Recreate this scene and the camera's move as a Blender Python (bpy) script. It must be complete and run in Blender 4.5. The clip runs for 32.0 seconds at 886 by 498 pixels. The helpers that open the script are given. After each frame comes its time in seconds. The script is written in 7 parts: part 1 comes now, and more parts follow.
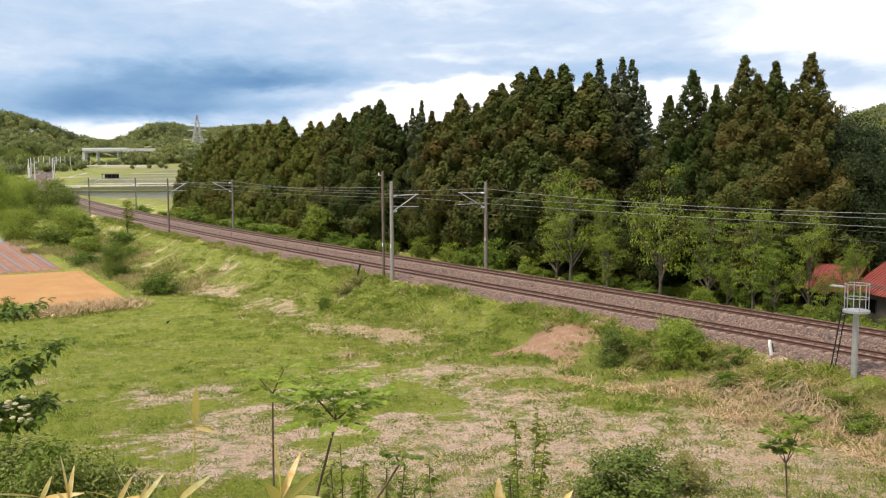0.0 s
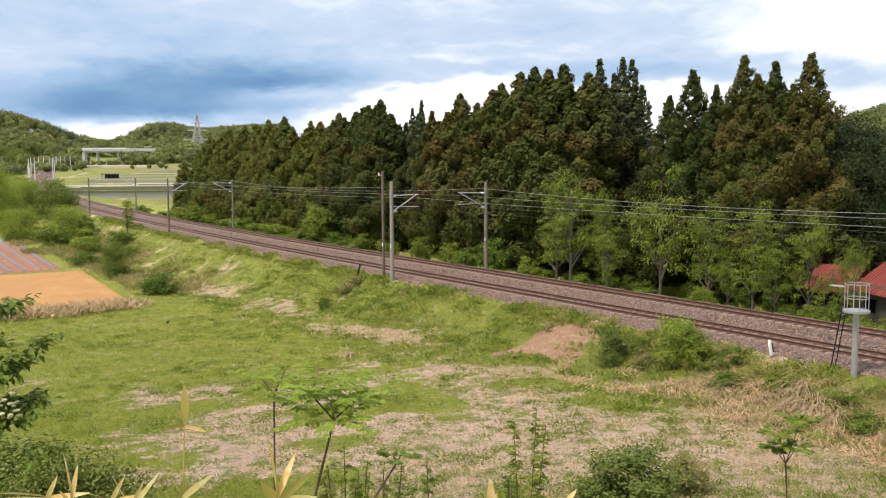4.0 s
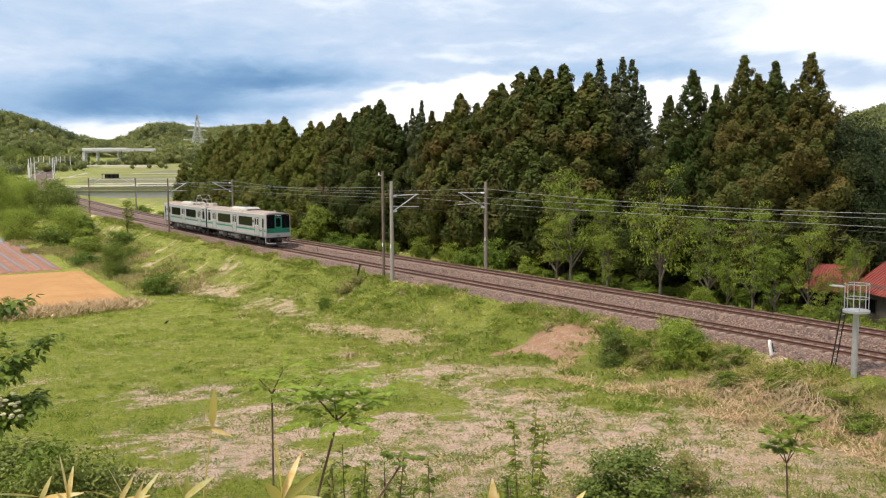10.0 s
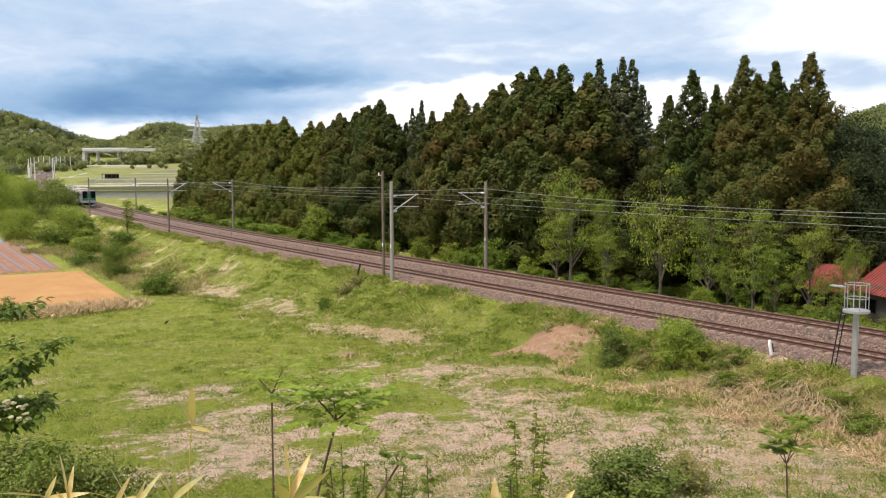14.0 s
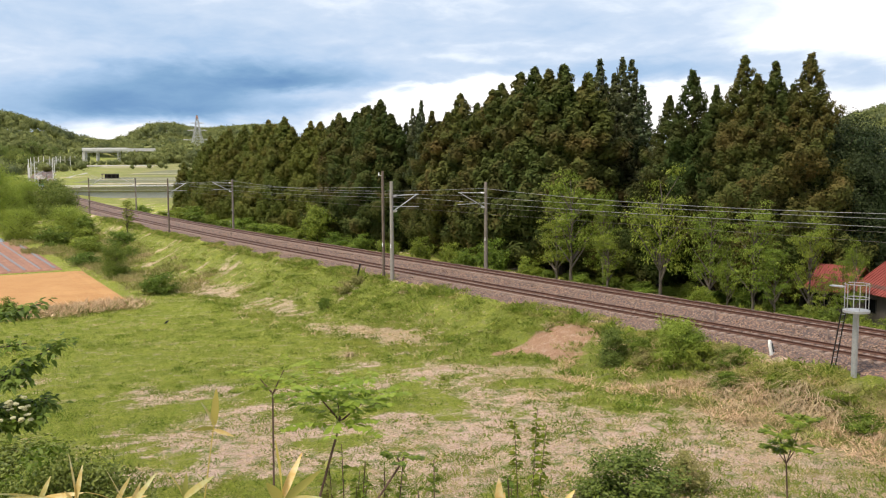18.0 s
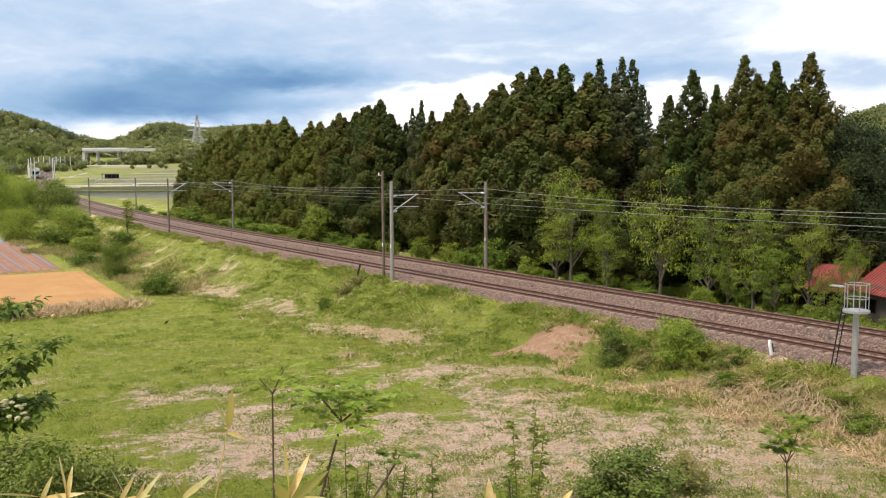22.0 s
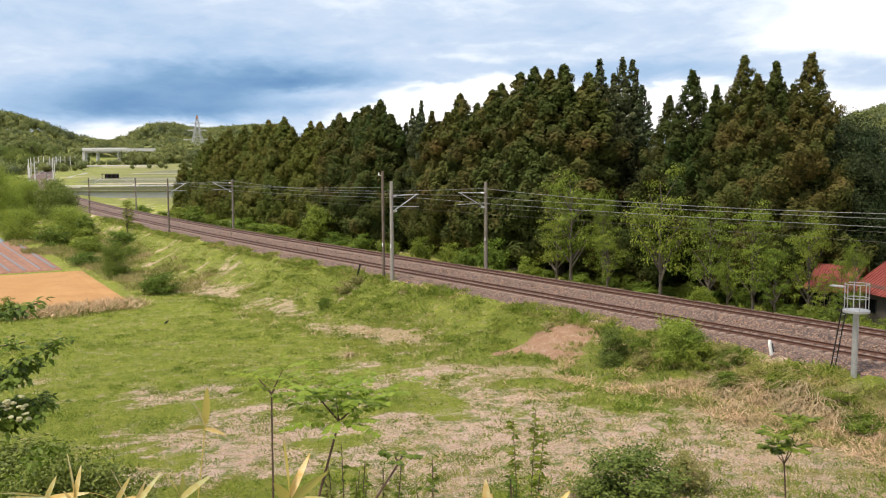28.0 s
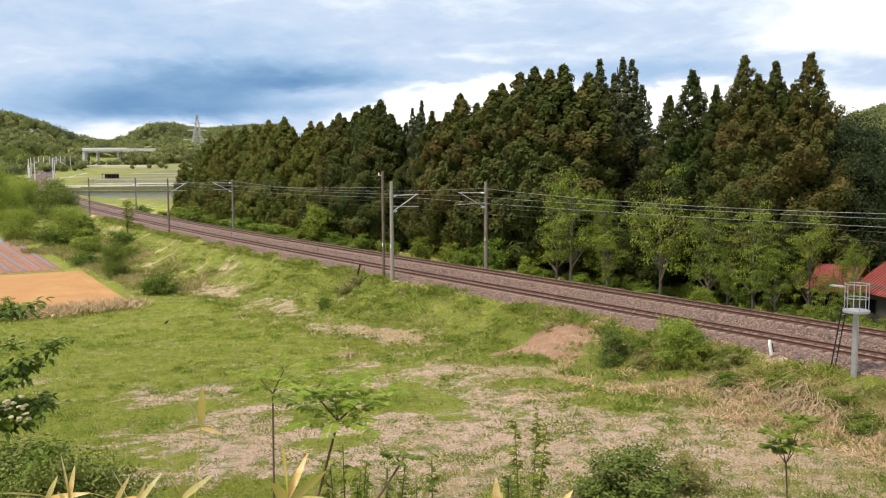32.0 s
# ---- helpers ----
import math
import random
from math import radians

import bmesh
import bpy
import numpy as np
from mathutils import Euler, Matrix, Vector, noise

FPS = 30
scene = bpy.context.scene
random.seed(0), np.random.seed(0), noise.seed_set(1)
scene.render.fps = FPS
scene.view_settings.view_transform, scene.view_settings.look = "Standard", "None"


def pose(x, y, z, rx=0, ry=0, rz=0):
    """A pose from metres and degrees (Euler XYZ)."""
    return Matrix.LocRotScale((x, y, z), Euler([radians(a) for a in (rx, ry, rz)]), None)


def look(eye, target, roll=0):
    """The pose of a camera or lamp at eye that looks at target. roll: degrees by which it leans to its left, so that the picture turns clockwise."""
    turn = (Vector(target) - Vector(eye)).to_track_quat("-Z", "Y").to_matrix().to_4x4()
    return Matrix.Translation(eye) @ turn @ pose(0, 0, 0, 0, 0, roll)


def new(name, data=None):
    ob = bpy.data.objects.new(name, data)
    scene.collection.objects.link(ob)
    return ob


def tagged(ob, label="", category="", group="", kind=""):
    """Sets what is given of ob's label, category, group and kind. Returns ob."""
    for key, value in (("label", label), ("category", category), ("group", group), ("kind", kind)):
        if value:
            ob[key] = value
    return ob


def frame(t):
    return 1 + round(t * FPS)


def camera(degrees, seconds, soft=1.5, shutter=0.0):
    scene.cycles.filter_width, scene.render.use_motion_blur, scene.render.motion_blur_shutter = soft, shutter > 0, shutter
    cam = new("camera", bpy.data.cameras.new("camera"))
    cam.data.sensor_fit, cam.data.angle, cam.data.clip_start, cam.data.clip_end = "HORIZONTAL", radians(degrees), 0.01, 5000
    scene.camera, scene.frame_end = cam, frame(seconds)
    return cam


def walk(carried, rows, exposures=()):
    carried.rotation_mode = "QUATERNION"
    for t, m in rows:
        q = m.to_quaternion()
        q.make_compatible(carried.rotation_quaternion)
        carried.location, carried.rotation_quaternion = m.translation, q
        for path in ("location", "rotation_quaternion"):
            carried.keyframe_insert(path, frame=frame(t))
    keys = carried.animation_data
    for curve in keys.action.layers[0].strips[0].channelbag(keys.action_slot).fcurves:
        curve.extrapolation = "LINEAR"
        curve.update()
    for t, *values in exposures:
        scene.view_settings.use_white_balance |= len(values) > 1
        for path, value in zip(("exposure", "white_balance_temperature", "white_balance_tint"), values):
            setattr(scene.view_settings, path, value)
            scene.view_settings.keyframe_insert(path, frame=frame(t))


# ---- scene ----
# Camera on a tripod, eye 8.84 m above the rails; +y is the way it looks.
EYE_Z = 8.84
cam = camera(52.754, 32.0, soft=1.15)
STAND = look((0, 0, EYE_Z), (0, 10 * math.cos(radians(5.443)), EYE_Z - 10 * math.sin(radians(5.443))), roll=-0.303)
walk(cam, [(0.0, STAND), (32.0, STAND)], exposures=[(0.0, 0.66, 6590, 13), (32.0, 0.66, 6590, 13)])

# Sky light: thin broken cloud, soft sun high behind the camera's left shoulder.
world = bpy.data.worlds.new("world")
scene.world = world
world.use_nodes = True
wn, wl = world.node_tree.nodes, world.node_tree.links
wn.clear()
sky = wn.new("ShaderNodeTexSky")
sky.sky_type, sky.sun_disc = "NISHITA", False
sky.sun_elevation, sky.sun_rotation = radians(63), radians(236)
veil = wn.new("ShaderNodeMix")
veil.data_type = "RGBA"
veil.inputs[0].default_value = 0.55
veil.inputs[7].default_value = (10.0, 9.9, 9.8, 1)
bg = wn.new("ShaderNodeBackground")
bg.inputs[1].default_value = 0.088
wout = wn.new("ShaderNodeOutputWorld")
wl.new(sky.outputs[0], veil.inputs[6])
wl.new(veil.outputs[2], bg.inputs[0])
wl.new(bg.outputs[0], wout.inputs[0])

sun = new("sun", bpy.data.lights.new("sun", "SUN"))
sun.data.energy, sun.data.angle, sun.data.color = 2.85, radians(10), (1.0, 0.92, 0.78)
sun.matrix_world = look((-26, -18, 62), (0, 0, 0))


# ---- small tools ----
def part(name, mesh, material, parent=None, label="", m=None):
    """Links a bmesh or mesh as one object, under a thing or a part."""
    if isinstance(mesh, bmesh.types.BMesh):
        me = bpy.data.meshes.new(name)
        mesh.to_mesh(me)
        mesh.free()
        mesh = me
    if material is not None and not mesh.materials:
        mesh.materials.append(material)
    ob = new(name, mesh)
    if material is not None and mesh.materials[0] != material:
        ob.material_slots[0].link = "OBJECT"
        ob.material_slots[0].material = material
    if parent is not None:
        ob.parent = parent
    if m is not None:
        ob.matrix_basis = m
    return tagged(ob, label)


def thing(name, label, category, m=None, group="", kind=""):
    ob = new(name)
    ob.empty_display_size = 0.2
    if m is not None:
        ob.matrix_basis = m
    return tagged(ob, label, category, group, kind)


def raw_mesh(name, verts, faces, smooth=False):
    """A mesh from arrays of vertices and of faces with 3 or 4 corners each."""
    verts, faces = np.asarray(verts, dtype=np.float32), np.asarray(faces, dtype=np.int32)
    me = bpy.data.meshes.new(name)
    k = faces.shape[1]
    me.vertices.add(len(verts))
    me.vertices.foreach_set("co", verts.ravel())
    me.loops.add(faces.size)
    me.loops.foreach_set("vertex_index", faces.ravel())
    me.polygons.add(len(faces))
    me.polygons.foreach_set("loop_start", np.arange(0, faces.size, k, dtype=np.int32))
    if smooth:
        me.polygons.foreach_set("use_smooth", np.ones(len(faces), dtype=bool))
    me.update(calc_edges=True)
    return me


def box(bm, x, y, z, sx, sy, sz, bevel=0.0, m=None):
    """A box with its centre at x, y, z."""
    g = bmesh.ops.create_cube(bm, size=1.0)["verts"]
    t = Matrix.Translation((x, y, z)) @ Matrix.Diagonal((sx, sy, sz, 1))
    bmesh.ops.transform(bm, matrix=(m @ t) if m is not None else t, verts=g)
    if bevel > 0:
        edges = list({e for v in g for e in v.link_edges})
        bmesh.ops.bevel(bm, geom=edges, offset=bevel, segments=2, profile=0.7, affect="EDGES")
    return bm


def tube(bm, a, b, r0, r1=None, sides=8):
    """A round bar from a to b."""
    a, b = Vector(a), Vector(b)
    d = b - a
    turn = d.to_track_quat("Z", "Y").to_matrix().to_4x4()
    bmesh.ops.create_cone(bm, cap_ends=True, segments=sides, radius1=r0, radius2=r0 if r1 is None else r1, depth=d.length,
                          matrix=Matrix.Translation((a + b) / 2) @ turn)
    return bm


def extrude_profile(bm, prof, x0, x1):
    """A closed profile of (y, z) corners, drawn out from x0 to x1."""
    def at(x, p):
        return (x, p[0], p[1])
    va = [bm.verts.new(at(x0, p)) for p in prof]
    vb = [bm.verts.new(at(x1, p)) for p in prof]
    n = len(prof)
    for i in range(n):
        bm.faces.new((va[i], va[(i + 1) % n], vb[(i + 1) % n], vb[i]))
    bm.faces.new(va[::-1])
    bm.faces.new(vb)
    bmesh.ops.recalc_face_normals(bm, faces=bm.faces)
    return bm


def kites(c, a, b, length, width, bend=0.0):
    """Leaf blades: centres' feet c, axes a, sides b; each a folded kite of four corners."""
    n = len(c)
    l, w = np.reshape(length, (-1, 1)), np.reshape(width, (-1, 1))
    up = np.array([[0, 0, 1.0]])
    v = np.stack([c, c + a * l * 0.45 + b * w * 0.5, c + a * l - up * l * bend, c + a * l * 0.45 - b * w * 0.5], axis=1)
    return v.reshape(-1, 3), np.arange(4 * n).reshape(n, 4)


def unit(v):
    return v / np.maximum(np.linalg.norm(v, axis=-1, keepdims=True), 1e-9)


def facing(n, a):
    """Axes a turned into the plane across n, and the sides that go with them: blades that face along n."""
    a = unit(a - n * np.sum(a * n, axis=1, keepdims=True))
    return a, np.cross(n, a)


def side_of(a, rng):
    return unit(np.cross(a, rng.normal(size=a.shape)))


def vnoise(x, y, cell, seed):
    """Smooth value noise in 0..1 on the plan."""
    x, y = np.asarray(x) / cell, np.asarray(y) / cell
    xi, yi = np.floor(x), np.floor(y)
    fx, fy = x - xi, y - yi
    fx, fy = fx * fx * (3 - 2 * fx), fy * fy * (3 - 2 * fy)

    def h(i, j):
        v = np.sin(i * 127.1 + j * 311.7 + seed * 74.7) * 43758.5453
        return v - np.floor(v)
    return (h(xi, yi) * (1 - fx) + h(xi + 1, yi) * fx) * (1 - fy) + (h(xi, yi + 1) * (1 - fx) + h(xi + 1, yi + 1) * fx) * fy


def step(v, a, b):
    t = np.clip((np.asarray(v, dtype=float) - a) / (b - a), 0, 1)
    return t * t * (3 - 2 * t)


# ---- the line of the railway: s metres along the near track, n metres to its near side ----
SS = np.arange(-400, 1000.1, 1.0)


def heading_of(s):
    def p(u):
        return 2.169179 + 5.0066e-5 * u - 2.40888e-5 * u ** 2 / 2 + 1.72062e-7 * u ** 3 / 3
    bent = np.interp(s, [150, 300, 420, 520, 650, 1200], [p(150), radians(116.0), radians(113.4), radians(111.4), radians(108.2), radians(106.5)])
    return np.where(s < -60, p(-60), np.where(s < 150, p(s), bent))


HH = heading_of(SS)
SX = np.concatenate([[0], np.cumsum((np.cos(HH)[1:] + np.cos(HH)[:-1]) / 2)])
SY = np.concatenate([[0], np.cumsum((np.sin(HH)[1:] + np.sin(HH)[:-1]) / 2)])
SX, SY = SX + 6.46999 - SX[400], SY + 60.43501 - SY[400]


def rise(s):
    return np.interp(s, [-400, 0, 60, 150, 220, 450, 552, 860, 1000], [0.2, 0, -0.07, -0.18, 0.1, 4.5, 6.0, 9.8, 11])


def on_line(s, n=0.0, z=0.0):
    """The place at s, n and z above the near rails."""
    x, y, h = np.interp(s, SS, SX), np.interp(s, SS, SY), np.interp(s, SS, HH)
    return Vector((x - math.sin(h) * n, y + math.cos(h) * n, z + float(rise(s))))


def on_line_many(s, n, z):
    x, y, h = np.interp(s, SS, SX), np.interp(s, SS, SY), np.interp(s, SS, HH)
    return np.stack([x - np.sin(h) * n, y + np.cos(h) * n, z + rise(s)], axis=-1)


def line_of(x, y):
    """s and n of places on the plan."""
    x, y = np.atleast_1d(np.asarray(x, float)), np.atleast_1d(np.asarray(y, float))
    s, n = np.empty(x.size), np.empty(x.size)
    px, py, ph = SX[::3], SY[::3], HH[::3]
    xf, yf = x.ravel(), y.ravel()
    for i in range(0, x.size, 20000):
        xa, ya = xf[i:i + 20000], yf[i:i + 20000]
        k = np.argmin((xa[:, None] - px) ** 2 + (ya[:, None] - py) ** 2, axis=1)
        dx, dy, c, d = xa - px[k], ya - py[k], np.cos(ph[k]), np.sin(ph[k])
        s[i:i + 20000], n[i:i + 20000] = SS[::3][k] + dx * c + dy * d, -dx * d + dy * c
    return s.reshape(x.shape), n.reshape(x.shape)


def hill(x, y, cx, cy, sx, sy, h):
    return h * np.exp(-(((x - cx) / sx) ** 2 + ((y - cy) / sy) ** 2))


def land(x, y):
    """Height of the ground."""
    x, y = np.asarray(x, float), np.asarray(y, float)
    s, n = line_of(x, y)
    s, n = s.reshape(x.shape), n.reshape(x.shape)
    r = rise(s)
    field = np.interp(s, [-60, -20, 20, 60, 120, 230, 450, 860], [-1.5, -1.9, -3.2, -3.7, -3.7, -2.6, 2.0, 8.0])
    field = field + 0.25 * (vnoise(x, y, 9, 1) - 0.5) * step(np.hypot(x, y), 20, 40) * (1 - step(s, 34, 40) * step(n, 10, 16))
    drop = np.maximum(r - 0.38 - field, 0.2)
    bank = r - 0.38 - np.clip((n - 3.0) / 1.75, 0, None)
    bank = bank + 0.3 * (vnoise(x, y, 3.1, 2) - 0.5) * step(n, 3.0, 4.5)
    near = np.where(n < 3.0, r - 0.38, np.maximum(bank, field))
    ends = np.clip((n - 3.0 - 1.75 * drop + 1.2) / 2.4, 0, 1)
    near = near + 0.25 * (1 - (2 * ends - 1) ** 2) * step(n, 3.2, 4.5)
    valley = np.interp(y, [-200, 60, 150, 235, 300, 400, 600, 800, 1200, 3000], [-1.2, -1.2, -1.6, -2.2, -1.0, 2.0, 7.5, 12.0, 20, 22])
    far = np.where(n > -6.8, r - 0.3, r - 0.3 - np.clip((-6.8 - n) / 2.0, 0, 0.9))
    mix = step(-n, 9.0, 16.0)
    far = far * (1 - mix) + valley * mix
    z = np.where(n > 0, near, far)
    knoll = 7.2 - 0.43 * np.clip(np.hypot(np.clip(np.abs(x) - 12, 0, None) * 0.6, np.clip(y - 0.5, 0, None)), 0, 60)
    k = step(n, 5.0, 16.0)
    z = np.where(n > 0, np.maximum(z, knoll * k + (1 - k) * -9), z)
    z = z + hill(x, y, -430, 900, 72, 110, 42) + hill(x, y, -520, 900, 70, 110, 16) + hill(x, y, -378, 1200, 42, 120, 26) + hill(x, y, -270, 1300, 110, 200, 38) + hill(x, y, 365, 640, 90, 200, 44)
    z = z + hill(x, y, -900, 700, 260, 400, 60) + hill(x, y, 900, 900, 260, 500, 70) + hill(x, y, 100, 1500, 260, 250, 35)
    return z + 28 * step(np.hypot(x, y), 2200, 3200) * (0.5 + 0.7 * vnoise(x, y, 500, 5))


def ground_at(x, y):
    return float(land(np.array([x]), np.array([y]))[0])


# ---- materials ----
def shader(name):
    m = bpy.data.materials.new(name)
    m.use_nodes = True
    nt = m.node_tree
    return m, nt, nt.nodes["Principled BSDF"], nt.nodes["Material Output"]


def noise_node(nt, scale, detail=4.0, rough=0.6, coord="Object", stretch=None):
    tc = nt.nodes.new("ShaderNodeTexCoord")
    tx = nt.nodes.new("ShaderNodeTexNoise")
    tx.inputs["Scale"].default_value, tx.inputs["Detail"].default_value, tx.inputs["Roughness"].default_value = scale, detail, rough
    if stretch:
        mp = nt.nodes.new("ShaderNodeMapping")
        mp.inputs["Scale"].default_value = stretch
        nt.links.new(tc.outputs[coord], mp.inputs[0])
        nt.links.new(mp.outputs[0], tx.inputs[0])
    else:
        nt.links.new(tc.outputs[coord], tx.inputs[0])
    return tx.outputs[0]


def ramp(nt, fac, lo, hi, c0=(0, 0, 0, 1), c1=(1, 1, 1, 1)):
    r = nt.nodes.new("ShaderNodeValToRGB")
    r.color_ramp.elements[0].position, r.color_ramp.elements[1].position = lo, hi
    r.color_ramp.elements[0].color, r.color_ramp.elements[1].color = c0, c1
    nt.links.new(fac, r.inputs[0])
    return r.outputs[0]


def blend(nt, fac, a, b, mode="MIX"):
    mx = nt.nodes.new("ShaderNodeMix")
    mx.data_type, mx.blend_type = "RGBA", mode
    for sock, v in ((mx.inputs[0], fac), (mx.inputs[6], a), (mx.inputs[7], b)):
        if isinstance(v, bpy.types.NodeSocket):
            nt.links.new(v, sock)
        elif isinstance(v, (tuple, list)):
            sock.default_value = (*v[:3], 1)
        else:
            sock.default_value = v
    return mx.outputs[2]


def bump(nt, bsdf, height, strength, dist=0.02):
    b = nt.nodes.new("ShaderNodeBump")
    b.inputs["Strength"].default_value, b.inputs["Distance"].default_value = strength, dist
    nt.links.new(height, b.inputs["Height"])
    nt.links.new(b.outputs[0], bsdf.inputs["Normal"])


def surface(name, a, b, rough=0.7, metal=0.0, grain=40.0, stain=2.5, relief=0.25, spots=None, stretch=None):
    """Two tones by stains and grain, with fine relief; spots: a third tone in small patches."""
    m, nt, p, _ = shader(name)
    big = ramp(nt, noise_node(nt, stain, 5, 0.65, stretch=stretch), 0.35, 0.68)
    fine = noise_node(nt, grain, 5, 0.7)
    col = blend(nt, big, a, b)
    col = blend(nt, ramp(nt, fine, 0.3, 0.75), col, blend(nt, 1.0, col, (0.72, 0.72, 0.72), "MULTIPLY"))
    if spots:
        col = blend(nt, ramp(nt, noise_node(nt, stain * 3.3, 6, 0.7), 0.58, 0.7), col, spots)
    nt.links.new(col, p.inputs["Base Color"])
    p.inputs["Roughness"].default_value, p.inputs["Metallic"].default_value = rough, metal
    if relief:
        bump(nt, p, fine, relief, 0.01)
    return m


def leafage(name, a, b, c=None, trans=0.25, rough=0.55, per_object=0.35, tone_scale=0.55):
    """Leaves: tones by leaf and by plant, some light passing through."""
    m, nt, p, out = shader(name)
    geo, inf = nt.nodes.new("ShaderNodeNewGeometry"), nt.nodes.new("ShaderNodeObjectInfo")
    col = blend(nt, geo.outputs["Random Per Island"], a, b)
    if c:
        col = blend(nt, ramp(nt, noise_node(nt, tone_scale, 4, 0.6), 0.46, 0.64), col, c)
    tone = ramp(nt, inf.outputs["Random"], 0.0, 1.0, (1 - per_object * 1.1, 1 - per_object * 0.7, 1 - per_object, 1), (1 + per_object * 0.8, 1 + per_object * 0.25, 1, 1))
    col = blend(nt, 1.0, col, tone, "MULTIPLY")
    nt.links.new(col, p.inputs["Base Color"])
    p.inputs["Roughness"].default_value = rough
    p.inputs["Specular IOR Level"].default_value = 0.2
    tr = nt.nodes.new("ShaderNodeBsdfTranslucent")
    nt.links.new(col, tr.inputs[0])
    mx = nt.nodes.new("ShaderNodeMixShader")
    mx.inputs[0].default_value = trans
    nt.links.new(p.outputs[0], mx.inputs[1])
    nt.links.new(tr.outputs[0], mx.inputs[2])
    nt.links.new(mx.outputs[0], out.inputs[0])
    return m


def ground_material():
    """Short turf where 'cover' is 0, dry litter towards 1, bare red soil by the second channel."""
    m, nt, p, _ = shader("turf_and_litter")
    at = nt.nodes.new("ShaderNodeAttribute")
    at.attribute_name = "cover"
    sep = nt.nodes.new("ShaderNodeSeparateColor")
    nt.links.new(at.outputs["Color"], sep.inputs[0])
    n1 = noise_node(nt, 0.35, 6, 0.65)
    n2 = noise_node(nt, 3.0, 6, 0.7)
    n3 = noise_node(nt, 11.0, 6, 0.8)
    n4 = noise_node(nt, 1.1, 6, 0.7)
    green = blend(nt, ramp(nt, n1, 0.35, 0.65), (0.20, 0.256, 0.033), (0.34, 0.372, 0.056))
    green = blend(nt, ramp(nt, n2, 0.42, 0.66), green, (0.38, 0.395, 0.08))
    green = blend(nt, ramp(nt, n4, 0.54, 0.68), green, (0.46, 0.38, 0.23))
    green = blend(nt, ramp(nt, n3, 0.50, 0.64), green, (0.07, 0.105, 0.012))
    green = blend(nt, blend(nt, 1.0, sep.outputs[2], ramp(nt, noise_node(nt, 0.9, 6, 0.7), 0.36, 0.6), "MULTIPLY"), green, blend(nt, ramp(nt, n3, 0.4, 0.62), (0.26, 0.275, 0.07), (0.14, 0.195, 0.03)))
    straw = blend(nt, ramp(nt, n2, 0.3, 0.7), (0.66, 0.46, 0.36), (0.85, 0.65, 0.53))
    straw = blend(nt, ramp(nt, n3, 0.48, 0.66), straw, (0.21, 0.15, 0.085))
    straw = blend(nt, ramp(nt, n4, 0.50, 0.60), straw, (0.17, 0.23, 0.04))
    straw = blend(nt, ramp(nt, noise_node(nt, 28.0, 4, 0.8), 0.52, 0.68), straw, (0.84, 0.69, 0.58))
    straw = blend(nt, blend(nt, 1.0, sep.outputs[2], (0.7, 0.7, 0.7), "MULTIPLY"), straw, blend(nt, ramp(nt, n3, 0.42, 0.62), (0.56, 0.45, 0.27), (0.24, 0.19, 0.08)))
    soil = blend(nt, ramp(nt, n3, 0.36, 0.64), (0.36, 0.20, 0.115), (0.58, 0.375, 0.25))
    soil = blend(nt, ramp(nt, n2, 0.52, 0.68), soil, (0.62, 0.46, 0.35))
    edge = nt.nodes.new("ShaderNodeMath")
    edge.operation = "ADD"
    sc = nt.nodes.new("ShaderNodeMath")
    sc.operation, sc.inputs[1].default_value = "MULTIPLY_ADD", 1.5
    sc.inputs[2].default_value = -0.75
    nt.links.new(n2, sc.inputs[0])
    nt.links.new(sep.outputs[0], edge.inputs[0])
    nt.links.new(sc.outputs[0], edge.inputs[1])
    col = blend(nt, ramp(nt, edge.outputs[0], 0.35, 0.65), green, straw)
    far = nt.nodes.new("ShaderNodeAttribute")
    far.attribute_name = "valley"
    rough_grass = blend(nt, ramp(nt, noise_node(nt, 0.04, 6, 0.65, stretch=(1, 2.5, 1)), 0.4, 0.6), (0.18, 0.20, 0.06), (0.27, 0.235, 0.12))
    rough_grass = blend(nt, ramp(nt, noise_node(nt, 0.3, 5, 0.7), 0.45, 0.7), rough_grass, (0.14, 0.18, 0.04))
    col = blend(nt, far.outputs["Fac"], col, rough_grass)
    rag = nt.nodes.new("ShaderNodeMath")
    rag.operation, rag.inputs[1].default_value = "MULTIPLY", 2.0
    nt.links.new(sep.outputs[1], rag.inputs[0])
    rag2 = nt.nodes.new("ShaderNodeMath")
    rag2.operation = "MULTIPLY"
    nt.links.new(rag.outputs[0], rag2.inputs[0])
    nt.links.new(noise_node(nt, 1.7, 6, 0.75), rag2.inputs[1])
    col = blend(nt, ramp(nt, rag2.outputs[0], 0.40, 0.62), col, soil)
    nt.links.new(col, p.inputs["Base Color"])
    p.inputs["Roughness"].default_value = 0.95
    p.inputs["Specular IOR Level"].default_value = 0.15
    bump(nt, p, n3, 1.0, 0.25)
    return m


